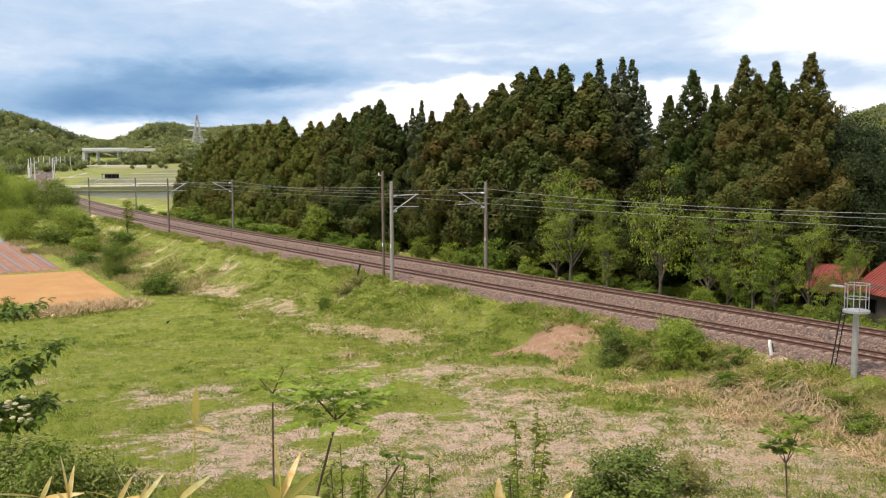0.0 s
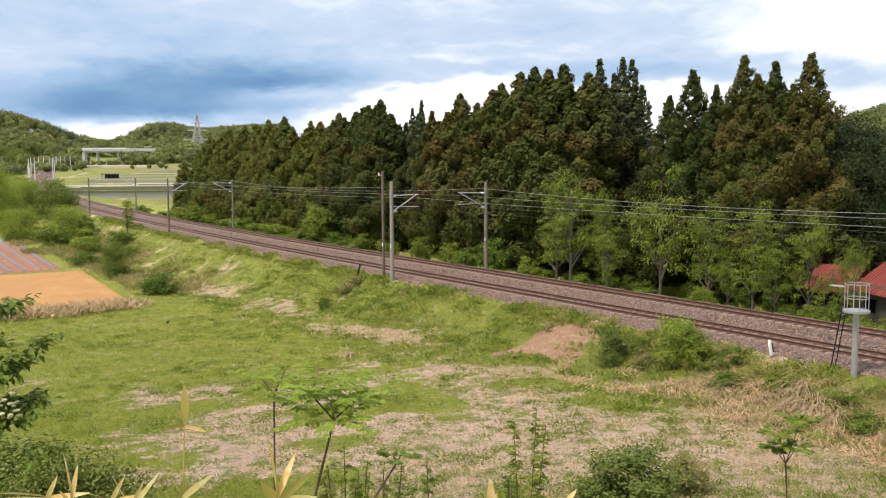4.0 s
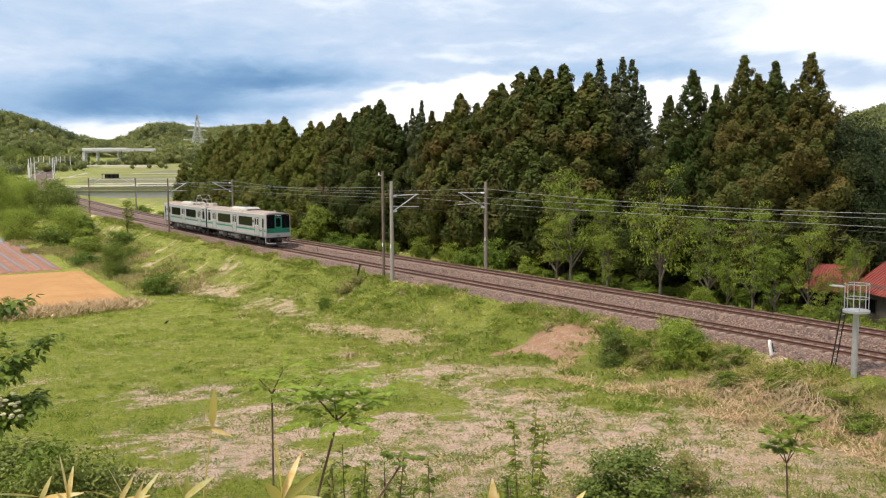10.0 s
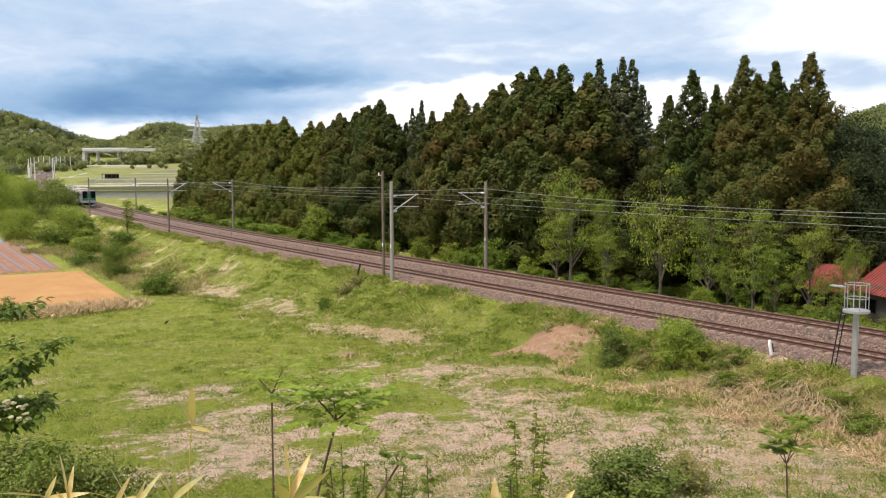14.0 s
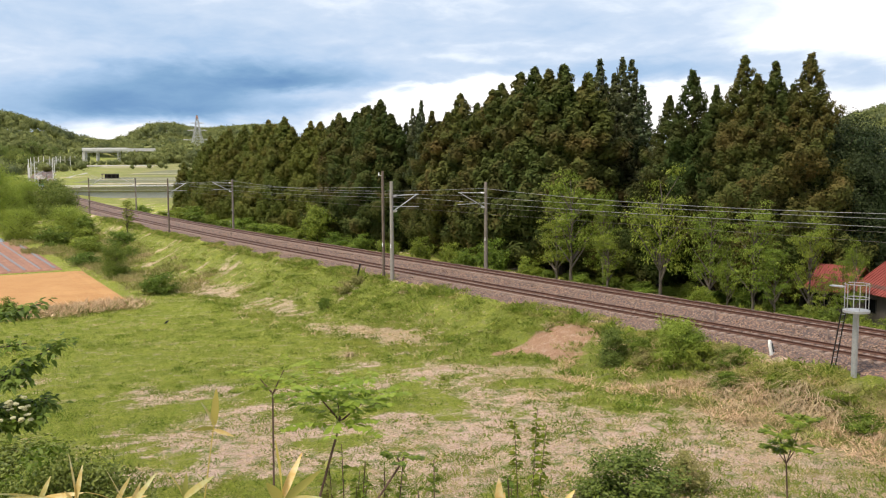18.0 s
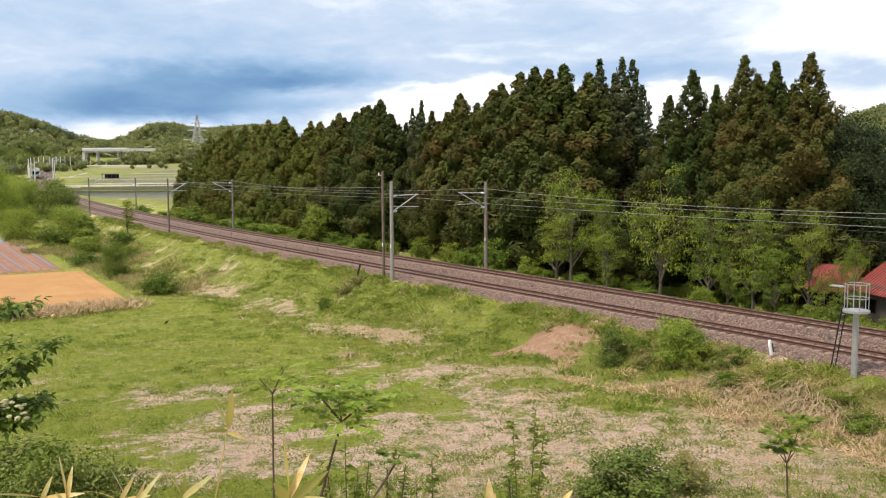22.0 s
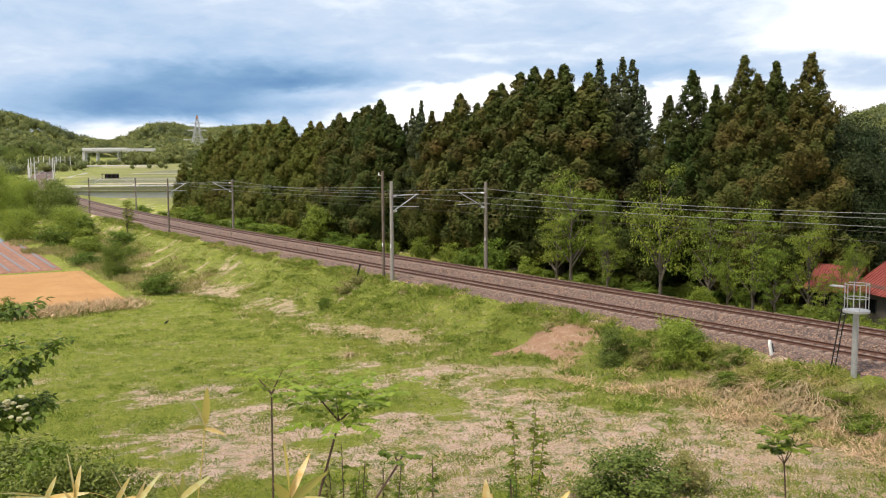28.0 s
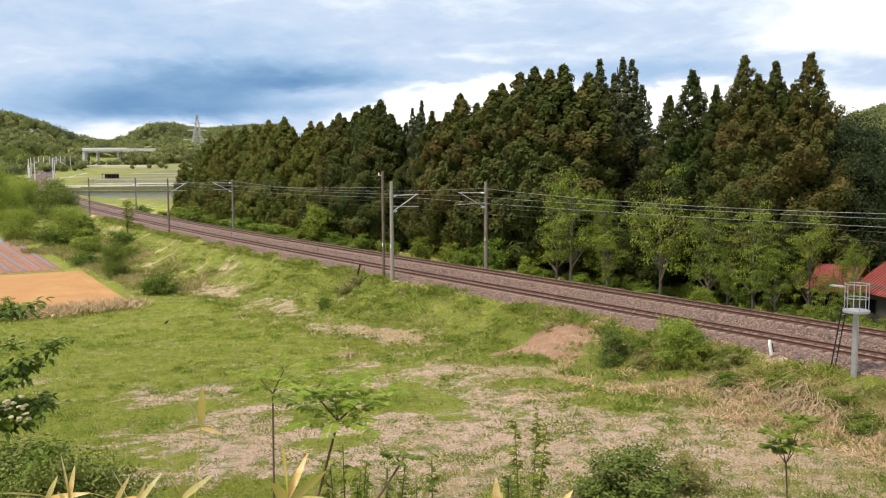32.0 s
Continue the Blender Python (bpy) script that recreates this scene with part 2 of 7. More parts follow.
def ballast_material():
    m, nt, p, _ = shader("ballast_stone")
    tc, vo = nt.nodes.new("ShaderNodeTexCoord"), nt.nodes.new("ShaderNodeTexVoronoi")
    vo.inputs["Scale"].default_value = 9.0
    nt.links.new(tc.outputs["Object"], vo.inputs[0])
    tint = blend(nt, ramp(nt, vo.outputs["Color"], 0.2, 0.8), (0.12, 0.07, 0.046), (0.35, 0.24, 0.17))
    col = blend(nt, ramp(nt, noise_node(nt, 0.9, 5, 0.6), 0.35, 0.7), tint, (0.27, 0.142, 0.086))
    col = blend(nt, ramp(nt, vo.outputs["Distance"], 0.25, 0.6), col, (0.07, 0.05, 0.045))
    nt.links.new(col, p.inputs["Base Color"])
    p.inputs["Roughness"].default_value = 0.9
    bump(nt, p, vo.outputs["Distance"], -1.0, 0.05)
    return m


M_GROUND = ground_material()
M_BALLAST = ballast_material()
M_RAIL = surface("rusty_rail_steel", (0.09, 0.042, 0.028), (0.14, 0.065, 0.042), 0.65, 0.3, 60, 3)
M_RAILTOP = surface("worn_rail_head", (0.14, 0.08, 0.062), (0.22, 0.14, 0.115), 0.4, 0.7, 60, 3, 0.05)
M_SLEEPER = surface("old_concrete_sleeper", (0.24, 0.17, 0.14), (0.33, 0.26, 0.22), 0.9, 0, 50, 4)
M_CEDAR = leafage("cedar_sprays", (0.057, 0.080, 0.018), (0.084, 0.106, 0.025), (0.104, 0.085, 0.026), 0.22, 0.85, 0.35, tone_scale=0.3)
# same cedar, colour lightened to stand for sun on the left end
M_CEDAR_SUNLIT = leafage("sunlit_cedar_sprays", (0.115, 0.138, 0.025), (0.148, 0.170, 0.033), (0.17, 0.148, 0.038), 0.3, 0.8, 0.25, tone_scale=0.2)
# same cedar, colour darkened to stand for shade deep in the belt
M_CEDAR_SHADED = leafage("shaded_cedar_sprays", (0.022, 0.034, 0.010), (0.04, 0.054, 0.015), (0.045, 0.038, 0.013), 0.15, 0.85, 0.35, tone_scale=0.3)
M_DARKTREE = leafage("dark_tree_leaves", (0.018, 0.032, 0.010), (0.042, 0.062, 0.017), None, 0.2, 0.6, 0.3)
M_LIGHTBUSH = leafage("light_bush_leaves", (0.19, 0.26, 0.03), (0.37, 0.43, 0.075), (0.27, 0.32, 0.05), 0.4, 0.55, 0.15)
M_CEDAR2 = leafage("pale_fir_sprays", (0.075, 0.098, 0.044), (0.125, 0.152, 0.072), None, 0.28)
M_BROAD = leafage("broad_leaves", (0.10, 0.165, 0.016), (0.29, 0.365, 0.056), (0.16, 0.21, 0.03), 0.4, 0.5, 0.25)
M_SHRUB = leafage("shrub_leaves", (0.08, 0.135, 0.011), (0.215, 0.275, 0.038), (0.165, 0.21, 0.04), 0.33, 0.55, 0.25)
M_DEEPLEAF = leafage("deep_green_leaves", (0.06, 0.10, 0.014), (0.19, 0.235, 0.042), (0.2, 0.245, 0.06), 0.3, 0.5, 0.2, tone_scale=2.2)
M_DARKLEAF = leafage("dark_glossy_leaves", (0.075, 0.125, 0.013), (0.20, 0.265, 0.043), None, 0.3, 0.5, 0.25)
# dark tones lifted and greyed: slight haze over the hills, put into colour
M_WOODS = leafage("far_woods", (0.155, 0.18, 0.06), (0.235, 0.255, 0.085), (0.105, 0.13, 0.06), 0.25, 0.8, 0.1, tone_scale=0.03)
# bark tones lowered to stand for shade beneath the dense cedar canopy
M_BARK = surface("bark", (0.035, 0.025, 0.018), (0.07, 0.052, 0.04), 0.95, 0, 18, 3, 0.8, stretch=(4, 4, 0.6))
M_PALEBARK = surface("pale_bark", (0.10, 0.082, 0.065), (0.18, 0.15, 0.12), 0.95, 0, 22, 4, 0.6)
M_CONCRETE = surface("weathered_concrete", (0.27, 0.25, 0.225), (0.36, 0.34, 0.31), 0.9, 0, 30, 1.5, 0.3, (0.2, 0.18, 0.155))
M_WOODPOLE = surface("creosoted_wood", (0.13, 0.095, 0.07), (0.20, 0.16, 0.13), 0.9, 0, 25, 3, 0.5, stretch=(6, 6, 0.5))
M_GALV = surface("galvanised_steel", (0.40, 0.41, 0.42), (0.50, 0.51, 0.51), 0.5, 0.5, 30, 3, 0.05)
M_ARM = surface("bright_galvanised_steel", (0.56, 0.57, 0.58), (0.66, 0.67, 0.67), 0.5, 0.4, 30, 3, 0.05)
M_OLDPOLE = surface("old_grey_brown_concrete", (0.19, 0.16, 0.135), (0.27, 0.235, 0.2), 0.9, 0, 30, 1.5, 0.3)
M_WIRE = surface("aluminium_wire", (0.28, 0.28, 0.275), (0.38, 0.38, 0.37), 0.6, 0.3, 30, 3, 0.0)
M_CONTACT = surface("dark_copper_wire", (0.10, 0.085, 0.075), (0.16, 0.14, 0.12), 0.6, 0.3, 30, 3, 0.0)
M_PORCELAIN = surface("white_porcelain", (0.75, 0.74, 0.72), (0.82, 0.81, 0.8), 0.3, 0, 30, 3, 0.0)
M_STONE = leafage("loose_stone", (0.10, 0.062, 0.042), (0.34, 0.25, 0.19), None, 0.0, 0.9, 0.0)


# ---- ground: one sheet to the horizon ----
def spaced(lo, hi, fine, far, grow=1.18):
    """Grid lines: even between lo and hi, then wider and wider out to far."""
    mid = list(np.arange(lo, hi + fine / 2, fine))
    up, d = [], fine
    while mid[-1] + sum(up) < far:
        d *= grow
        up.append(d)
    out = list(np.cumsum(up))
    return np.array([lo - v for v in out[::-1]] + mid + [mid[-1] + v for v in out])


def spot(x, y, cx, cy, rx, ry, turn=0.0):
    c, s = math.cos(turn), math.sin(turn)
    u, v = (x - cx) * c + (y - cy) * s, -(x - cx) * s + (y - cy) * c
    return np.exp(-((u / rx) ** 2 + (v / ry) ** 2))


def dry_cover(x, y):
    """How much dry litter lies on the ground, 0 to 1."""
    d = 0.28 * (1 - step(y, 41, 48)) * step(x, -15, -8) + 0.22 * (1 - step(y, 38, 42)) * step(x, 1, 6) + 0.6 * spot(x, y, 1.0, 34.0, 10.5, 5.0, 0.1) + 0.8 * spot(x, y, 10.5, 34.0, 6, 6) + 0.75 * spot(x, y, -5.5, 43.5, 5.5, 1.7, 0.1) + 0.8 * spot(x, y, 3.0, 41.8, 3.5, 1.5) + 0.5 * spot(x, y, -14, 42, 5, 2.4)
    d = d + 2.2 * spot(x, y, -3.5, 59.2, 5.5, 1.9, -0.72) + 1.6 * spot(x, y, -24, 87.5, 6.5, 2.6, -0.7) + 0.6 * spot(x, y, -14, 74, 6, 1.6, -0.85) + 0.45 * spot(x, y, 14, 29, 5, 3) + 0.8 * spot(x, y, 14.5, 35, 4, 5)
    d = d - 0.8 * spot(x, y, 8.6, 38.8, 4.5, 1.6) + 1.5 * spot(x, y, 2.8, 46.9, 3, 0.7, -0.5) + 0.4 * spot(x, y, -8, 38, 6, 3) + 0.6 * spot(x, y, 5.0, 47, 4, 1.6, -0.5) - 0.5 * spot(x, y, -3.8, 39.5, 3, 1.2, 0.2) - 0.6 * spot(x, y, 8.5, 42.6, 4, 1.3, -0.2) + 0.6 * spot(x, y, -14.5, 87, 4, 1.2, -0.6)
    d = d - 0.7 * step(x, -9, -5) * step(line_of(x, y)[1], 2.5, 3.5) * (1 - step(line_of(x, y)[1], 7, 8.5))
    lawn = 1 - 0.65 * step(-x, 4, 9) * step(y, 44, 50) * step(line_of(x, y)[1], 9, 12)
    bank = 1 - step(line_of(x, y)[1], 9, 13)
    d = d + bank * 0.55 * (vnoise(x, y, 2.4, 16) - 0.45) * (line_of(x, y)[1] > 0)
    d = d + step(y, 240, 300) * (0.12 + 0.7 * (vnoise(x, y * 3, 50, 15) - 0.5))
    return np.clip(d + lawn * 1.0 * (vnoise(x, y, 4.3, 11) - 0.56) + lawn * 1.4 * (vnoise(x, y, 1.9, 12) - 0.5) + lawn * 0.9 * (vnoise(x, y, 0.8, 14) - 0.5), 0, 1)


def bare_soil(x, y):
    d = spot(x, y, 7.4, 51.6, 2.6, 1.5, -0.95) + 0.85 * spot(x, y, 3.4, 51.9, 1.3, 0.7, -0.9) + 0.8 * spot(x, y, 6.4, 49.4, 2.2, 1.1, -0.95) + 0.75 * spot(x, y, 5.2, 51.8, 1.6, 1.0, -0.9)
    return np.clip(d * 1.3 - 0.25 + 0.7 * (vnoise(x, y, 1.1, 13) - 0.5), 0, 1) * (d > 0.15)


def forest_floor(x, y):
    s, n = line_of(x, y)
    return 0.42 * step(-n, 12.5, 15) * (1 - step(-n, 44, 50)) * step(s, -40, -30) * (1 - step(s, 132, 140))


def bank_growth(x, y):
    s, n = line_of(x, y)
    return np.maximum(step(n, 2.8, 3.6) * (1 - step(n, 8, 14)) * (1 - step(s, 170, 230)), step(y, 225, 265))


def build_ground():
    xs = spaced(-100.0, 45.0, 0.8, 3600)
    ys = spaced(-4.0, 210.0, 0.8, 4200)
    gx, gy = np.meshgrid(xs, ys)
    gz = land(gx, gy)
    nx, ny = len(xs), len(ys)
    verts = np.stack([gx, gy, gz], axis=-1).reshape(-1, 3)
    i = (np.arange(ny - 1)[:, None] * nx + np.arange(nx - 1)).ravel()
    me = raw_mesh("ground", verts, np.stack([i, i + 1, i + 1 + nx, i + nx], axis=1), smooth=True)
    col = me.color_attributes.new("cover", "FLOAT_COLOR", "POINT")
    rgba = np.zeros((len(verts), 4), dtype=np.float32)
    rgba[:, 2] = bank_growth(verts[:, 0], verts[:, 1])
    rgba[:, 0], rgba[:, 1], rgba[:, 3] = dry_cover(verts[:, 0], verts[:, 1]), np.maximum(bare_soil(verts[:, 0], verts[:, 1]), forest_floor(verts[:, 0], verts[:, 1])), 1
    col.data.foreach_set("color", rgba.ravel())
    far = me.attributes.new("valley", "FLOAT", "POINT")
    far.data.foreach_set("value", (step(verts[:, 1], 215, 270) * (0.92 - 0.6 * (line_of(verts[:, 0], verts[:, 1])[1] > -26))).astype(np.float32))
    ob = part("ground", me, M_GROUND)
    return tagged(ob, "rough meadow and railway bank of green grass with patches of dry litter", "ground", kind="structure")


build_ground()


# ---- railway: ballast bed, rails, sleepers ----
TRACK_GAP, TRACK_LIFT = 4.075, 0.225


def strip(name, prof, s0, s1, ds, material, parent=None, jitter=0.0, seed=1):
    """A band along the line with the cross-section prof of (n, z)."""
    rng = np.random.default_rng(seed)
    s = np.arange(s0, s1 + ds / 2, ds)
    rows = []
    for n, z in prof:
        zz = z + jitter * rng.normal(size=s.size)
        rows.append(on_line_many(s, n + jitter * rng.normal(size=s.size) * 1.5, zz))
    v = np.stack(rows, axis=1).reshape(-1, 3)
    k = len(prof)
    i = (np.arange(len(s) - 1)[:, None] * k + np.arange(k - 1)).ravel()
    return part(name, raw_mesh(name, v, np.stack([i, i + 1, i + 1 + k, i + k], axis=1), smooth=jitter > 0), material, parent)


def build_track():
    g, t = TRACK_GAP, TRACK_LIFT
    bed = strip("ballast_bed", [(3.0, -0.55), (2.55, -0.36), (1.75, -0.19), (0.5, -0.185), (-0.5, -0.185), (-1.6, -0.2), (-2.05, -0.17), (-g + 1.6, t - 0.21),
                                (-g + 0.5, t - 0.185), (-g - 0.5, t - 0.185), (-g - 1.75, t - 0.19), (-g - 2.7, t - 0.5), (-g - 3.3, t - 0.8)],
                -120, 900, 0.6, M_BALLAST, None, 0.018, 3)
    tagged(bed, "brown and grey crushed stone ballast under two tracks", "ballast", kind="structure")
    for lab, off, lift in (("near", 0.0, 0.0), ("far", -g, t)):
        tr = thing("railway_track", "narrow-gauge railway track with rusty brown rails on ballast", "railway track", kind="structure")
        for side in (0.5335 + 0.03, -0.5335 - 0.03):
            n = off + side
            prof = [(n + 0.062, lift - 0.155), (n + 0.062, lift - 0.14), (n + 0.012, lift - 0.12), (n + 0.012, lift - 0.045), (n + 0.033, lift - 0.035), (n + 0.033, lift - 0.004),
                    (n - 0.033, lift - 0.004), (n - 0.033, lift - 0.035), (n - 0.012, lift - 0.045), (n - 0.012, lift - 0.12), (n - 0.062, lift - 0.14), (n - 0.062, lift - 0.155)]
            r = strip("rail", prof, -110, 880, 1.0, M_RAIL, tr)
            strip("rail_head", [(n + 0.026, lift - 0.003), (n + 0.02, lift), (n - 0.02, lift), (n - 0.026, lift - 0.003)], -110, 880, 1.0, M_RAILTOP, r, )
        bm = bmesh.new()
        box(bm, 0, 0, 0, 0.22, 2.05, 0.16, 0.0)
        me = bpy.data.meshes.new("sleeper")
        bm.to_mesh(me)
        bm.free()
        base_v = np.array([v.co[:] for v in me.vertices])
        base_f = np.array([p.vertices[:] for p in me.polygons])
        s = np.arange(-60, 220, 0.62)
        p, h = on_line_many(s, off, lift - 0.235), np.interp(s, SS, HH)
        c, d = np.cos(h)[:, None], np.sin(h)[:, None]
        v = np.stack([p[:, None, 0] + base_v[:, 0] * c - base_v[:, 1] * d, p[:, None, 1] + base_v[:, 0] * d + base_v[:, 1] * c, p[:, None, 2] + base_v[:, 2] + 0 * c], axis=-1)
        f = (np.arange(len(s)) * 8)[:, None, None] + base_f[None]
        tagged(part("sleepers", raw_mesh("sleepers", v.reshape(-1, 3), f.reshape(-1, 4)), M_SLEEPER, tr), kind="stuff")
    # loose stones on the bed
    rng = np.random.default_rng(17)
    k = 16000
    s, n = rng.uniform(-34, 70, k), rng.uniform(-7.2, 2.9, k)
    z = np.interp(-n, [-2.9, -2.5, -1.75, 1.6, 2.05, g - 1.6, g + 1.75, g + 2.7, g + 3.2], [-0.5, -0.35, -0.19, -0.2, -0.17, t - 0.21, t - 0.19, t - 0.5, t - 0.7])
    c, r = on_line_many(s, n, z), rng.uniform(0.03, 0.075, k)
    o = np.array([[1, 0, 0], [0, 1, 0], [-1, 0, 0], [0, -1, 0], [0, 0, 0.8], [0, 0, -0.8]], float)
    v = c[:, None] + (o[None] + rng.normal(size=(k, 6, 3)) * 0.25) * r[:, None, None]
    f = np.array([[0, 1, 4], [1, 2, 4], [2, 3, 4], [3, 0, 4], [1, 0, 5], [2, 1, 5], [3, 2, 5], [0, 3, 5]])
    f = (np.arange(k) * 6)[:, None, None] + f[None]
    tagged(part("loose_ballast", raw_mesh("loose_ballast", v.reshape(-1, 3), f.reshape(-1, 3)), M_STONE), "loose brown and grey ballast stones", "stones", kind="stuff")


build_track()


# ---- trees and shrubs ----
def trunk_mesh(name, h, r, seed, lean=0.03, limbs=()):
    rng = np.random.default_rng(seed)
    bm = bmesh.new()
    k, pts = 6, []
    for i in range(k + 1):
        t = i / k
        pts.append(Vector((h * lean * t + rng.normal() * 0.02 * h * t * 0.5, rng.normal() * 0.01 * h * t, h * t - 0.3)))
    for i in range(k):
        tube(bm, pts[i], pts[i + 1], r * (1 - 0.85 * i / k), r * (1 - 0.85 * (i + 1) / k), 7)
    for a, b, r0 in limbs:
        tube(bm, a, b, r0, r0 * 0.35, 5)
    me = bpy.data.meshes.new(name)
    bm.to_mesh(me)
    bm.free()
    return me


def lump_mesh():
    bm = bmesh.new()
    bmesh.ops.create_icosphere(bm, subdivisions=1, radius=1.0)
    v, f = np.array([q.co[:] for q in bm.verts]), np.array([[q.index for q in g.verts] for g in bm.faces])
    bm.free()
    return v, f


LUMP_V, LUMP_F = lump_mesh()


def cedar_crown(h, rad, seed, branches=230, fuzz=46, foot=0.06, tip=0.6, top=2.0, plume=1.0, airy=1.0, leaf=1.0, crowd=0.9):
    """Japanese cedar: upswept plumes, each a dense lump of sprays with loose sprays round it, in an uneven cone."""
    rng = np.random.default_rng(seed)
    inner = branches // 3
    k = branches + inner
    t = np.concatenate([np.linspace(0.0, 1.0, branches) ** crowd, rng.random(inner) * 0.85])
    ang = np.arange(k) * 2.4 + rng.normal(size=k) * 0.6
    lump = 0.85 + 0.2 * np.sin(ang * 2 + t * 9 + seed) + 0.22 * np.sin(ang * 3 - t * 23 + 2 * seed) + 0.14 * np.sin(t * 50 + ang) + rng.normal(size=k) * 0.13
    reach = rad * np.minimum((1 - t) ** tip, top * (1 - t)) * np.clip(t * 5 + 0.55, 0, 1) * np.clip(lump, 0.4, 1.35) + 0.06
    reach[branches:] *= 0.5
    out = np.stack([np.cos(ang), np.sin(ang), 0 * ang], axis=1)
    r = (0.15 + 0.165 * reach) * rng.uniform(0.7, 1.3, k) * plume * (1 - 0.3 * t ** 6)
    r[branches:] *= 1.5
    c = out * (reach * 0.84)[:, None] + np.stack([0 * t, 0 * t, h * (foot + (0.985 - foot) * t) + 0.1 * reach], axis=1)
    ax = unit(out * 0.55 + np.array([0, 0, 1.0]) + rng.normal(size=(k, 3)) * 0.2)
    s1 = side_of(ax, rng)
    s2 = np.cross(ax, s1)

    def placed(d, which, swell):
        """Directions d on the plumes' skins, as places."""
        thin = (1 - 0.4 * np.clip(d[:, 2:], 0, 1)) * swell
        q = s1[which] * d[:, :1] * thin + s2[which] * d[:, 1:2] * thin + ax[which] * d[:, 2:] * 1.5 * swell
        return c[which] + q * r[which][:, None]
    n = len(LUMP_V)
    which = np.repeat(np.arange(k), n)
    cv = placed(np.tile(LUMP_V, (k, 1)), which, rng.uniform(0.5, 0.88, (k * n, 1)) * airy)
    cf = ((np.arange(k) * n)[:, None, None] + LUMP_F[None]).reshape(-1, 3)
    per = np.clip(fuzz * (r / np.mean(r)) ** 1.4, 24, 3 * fuzz).astype(int)
    per[branches:] //= 3
    which = np.repeat(np.arange(k), per)
    d = unit(rng.normal(size=(len(which), 3)) + np.array([0, 0, 0.25]))
    p = placed(d, which, rng.uniform(0.8, 1.35, (len(which), 1)))
    m = unit(p - c[which] + rng.normal(size=p.shape) * 0.35 * r[which][:, None])
    a, b = facing(m, ax[which] + rng.normal(size=p.shape) * 0.5)
    l = rng.uniform(0.17, 0.42, len(which))[:, None] * leaf
    w = l * rng.uniform(0.2, 0.34, l.shape)
    p = p - a * l * 0.4
    v = np.stack([p + b * w, p - b * w, p + a * l], axis=1).reshape(-1, 3)
    f = np.arange(len(v)).reshape(-1, 3)
    return raw_mesh("crown", np.concatenate([v, cv]), np.concatenate([f, cf + len(v)]), True)


def broad_crown(h, rad, seed, limbs=22, clumps=7, leaves=34, foot=0.25, leaf=0.2, tall=0.5, flat=0.6):
    """Broad-leaved tree or shrub: limbs that end in clumps of small leaves, gaps between. Gives crown and limbs."""
    rng = np.random.default_rng(seed)
    c, a, m, ll = [], [], [], []
    arms = []
    for i in range(limbs):
        ang, up = rng.random() * 2 * np.pi, rng.random()
        e = foot + (1 - foot) * up
        rr = rad * math.sqrt(max(0.05, 1 - ((e - foot - (1 - foot) * 0.4) / ((1 - foot) * 0.66)) ** 2)) * rng.uniform(0.55, 1.1)
        tipv = np.array([math.cos(ang) * rr, math.sin(ang) * rr, h * e])
        root = np.array([0, 0, h * max(0.05, e - tall * rr / h - 0.08)])
        arms.append((Vector(root), Vector(tipv * 0.92 + root * 0.08), max(0.015, 0.012 * h * (1 - up * 0.6))))
        for j in range(clumps):
            u = rng.uniform(0.45, 1.05)
            q = root + (tipv - root) * u + rng.normal(size=3) * rad * 0.13
            k = int(leaves * rng.uniform(0.5, 1.3))
            sp = rad * rng.uniform(0.07, 0.15)
            p = q + rng.normal(size=(k, 3)) * sp * np.array([1.3, 1.3, flat])
            c.append(p)
            m.append(unit((p - q) / sp * 0.45 + (tipv - root) / np.linalg.norm(tipv - root) * 0.35 + np.array([0, 0, 0.35]) + rng.normal(size=(k, 3)) * 0.42))
            a.append(unit(rng.normal(size=(k, 3)) + np.array([0, 0, -0.35])))
            ll.append(leaf * rng.uniform(0.6, 1.3, k))
    c, a, m, ll = np.concatenate(c), np.concatenate(a), np.concatenate(m), np.concatenate(ll)
    a, b = facing(m, a)
    v, f = kites(c, a, b, ll, ll * rng.uniform(0.45, 0.7, len(ll)), 0.1)
    return raw_mesh("crown", v, f), arms


CEDARS, ROUND_CEDARS = [], []
for i, (hh, rr, nb, ft) in enumerate([(17, 3.1, 360, 0.08), (18, 2.9, 380, 0.12), (16, 3.3, 350, 0.06), (17.5, 3.3, 370, 0.1)]):
    CEDARS.append((hh, cedar_crown(hh, rr, 40 + i, nb, 220, ft, 0.76, 1.4, 0.85, 0.65, 0.56, 1.25), trunk_mesh("trunk", hh * 0.97, 0.24, 60 + i, 0.0)))
for i, (hh, rr, nb, ft) in enumerate([(17, 3.0, 340, 0.04), (16, 3.2, 330, 0.03), (17.5, 2.9, 350, 0.06)]):
    ROUND_CEDARS.append((hh, cedar_crown(hh, rr, 50 + i, nb, 115, ft, 0.55, 2.1), trunk_mesh("trunk", hh * 0.95, 0.24, 65 + i, 0.0)))
FIRS = [(18, cedar_crown(18, 2.2, 70 + i, 190, 60, 0.3, 0.85, 1.15, 0.55, 0.3, 0.8, 1.05), trunk_mesh("trunk", 17.3, 0.2, 75 + i, 0.02)) for i in range(2)]
BACKS = [(16, cedar_crown(16, 3.1, 80 + i, 150, 60, 0.02, 0.6, 2.2, 1.3), trunk_mesh("trunk", 15.5, 0.22, 85 + i, 0.0)) for i in range(2)]

DARKTREES = []
for i in range(2):
    cr, arms = broad_crown(13, 3.4, 90 + i, 60, 9, 80, 0.1, 0.16, 0.6, 0.7)
    DARKTREES.append((13, cr, trunk_mesh("trunk", 12, 0.25, 95 + i, 0.01, arms)))


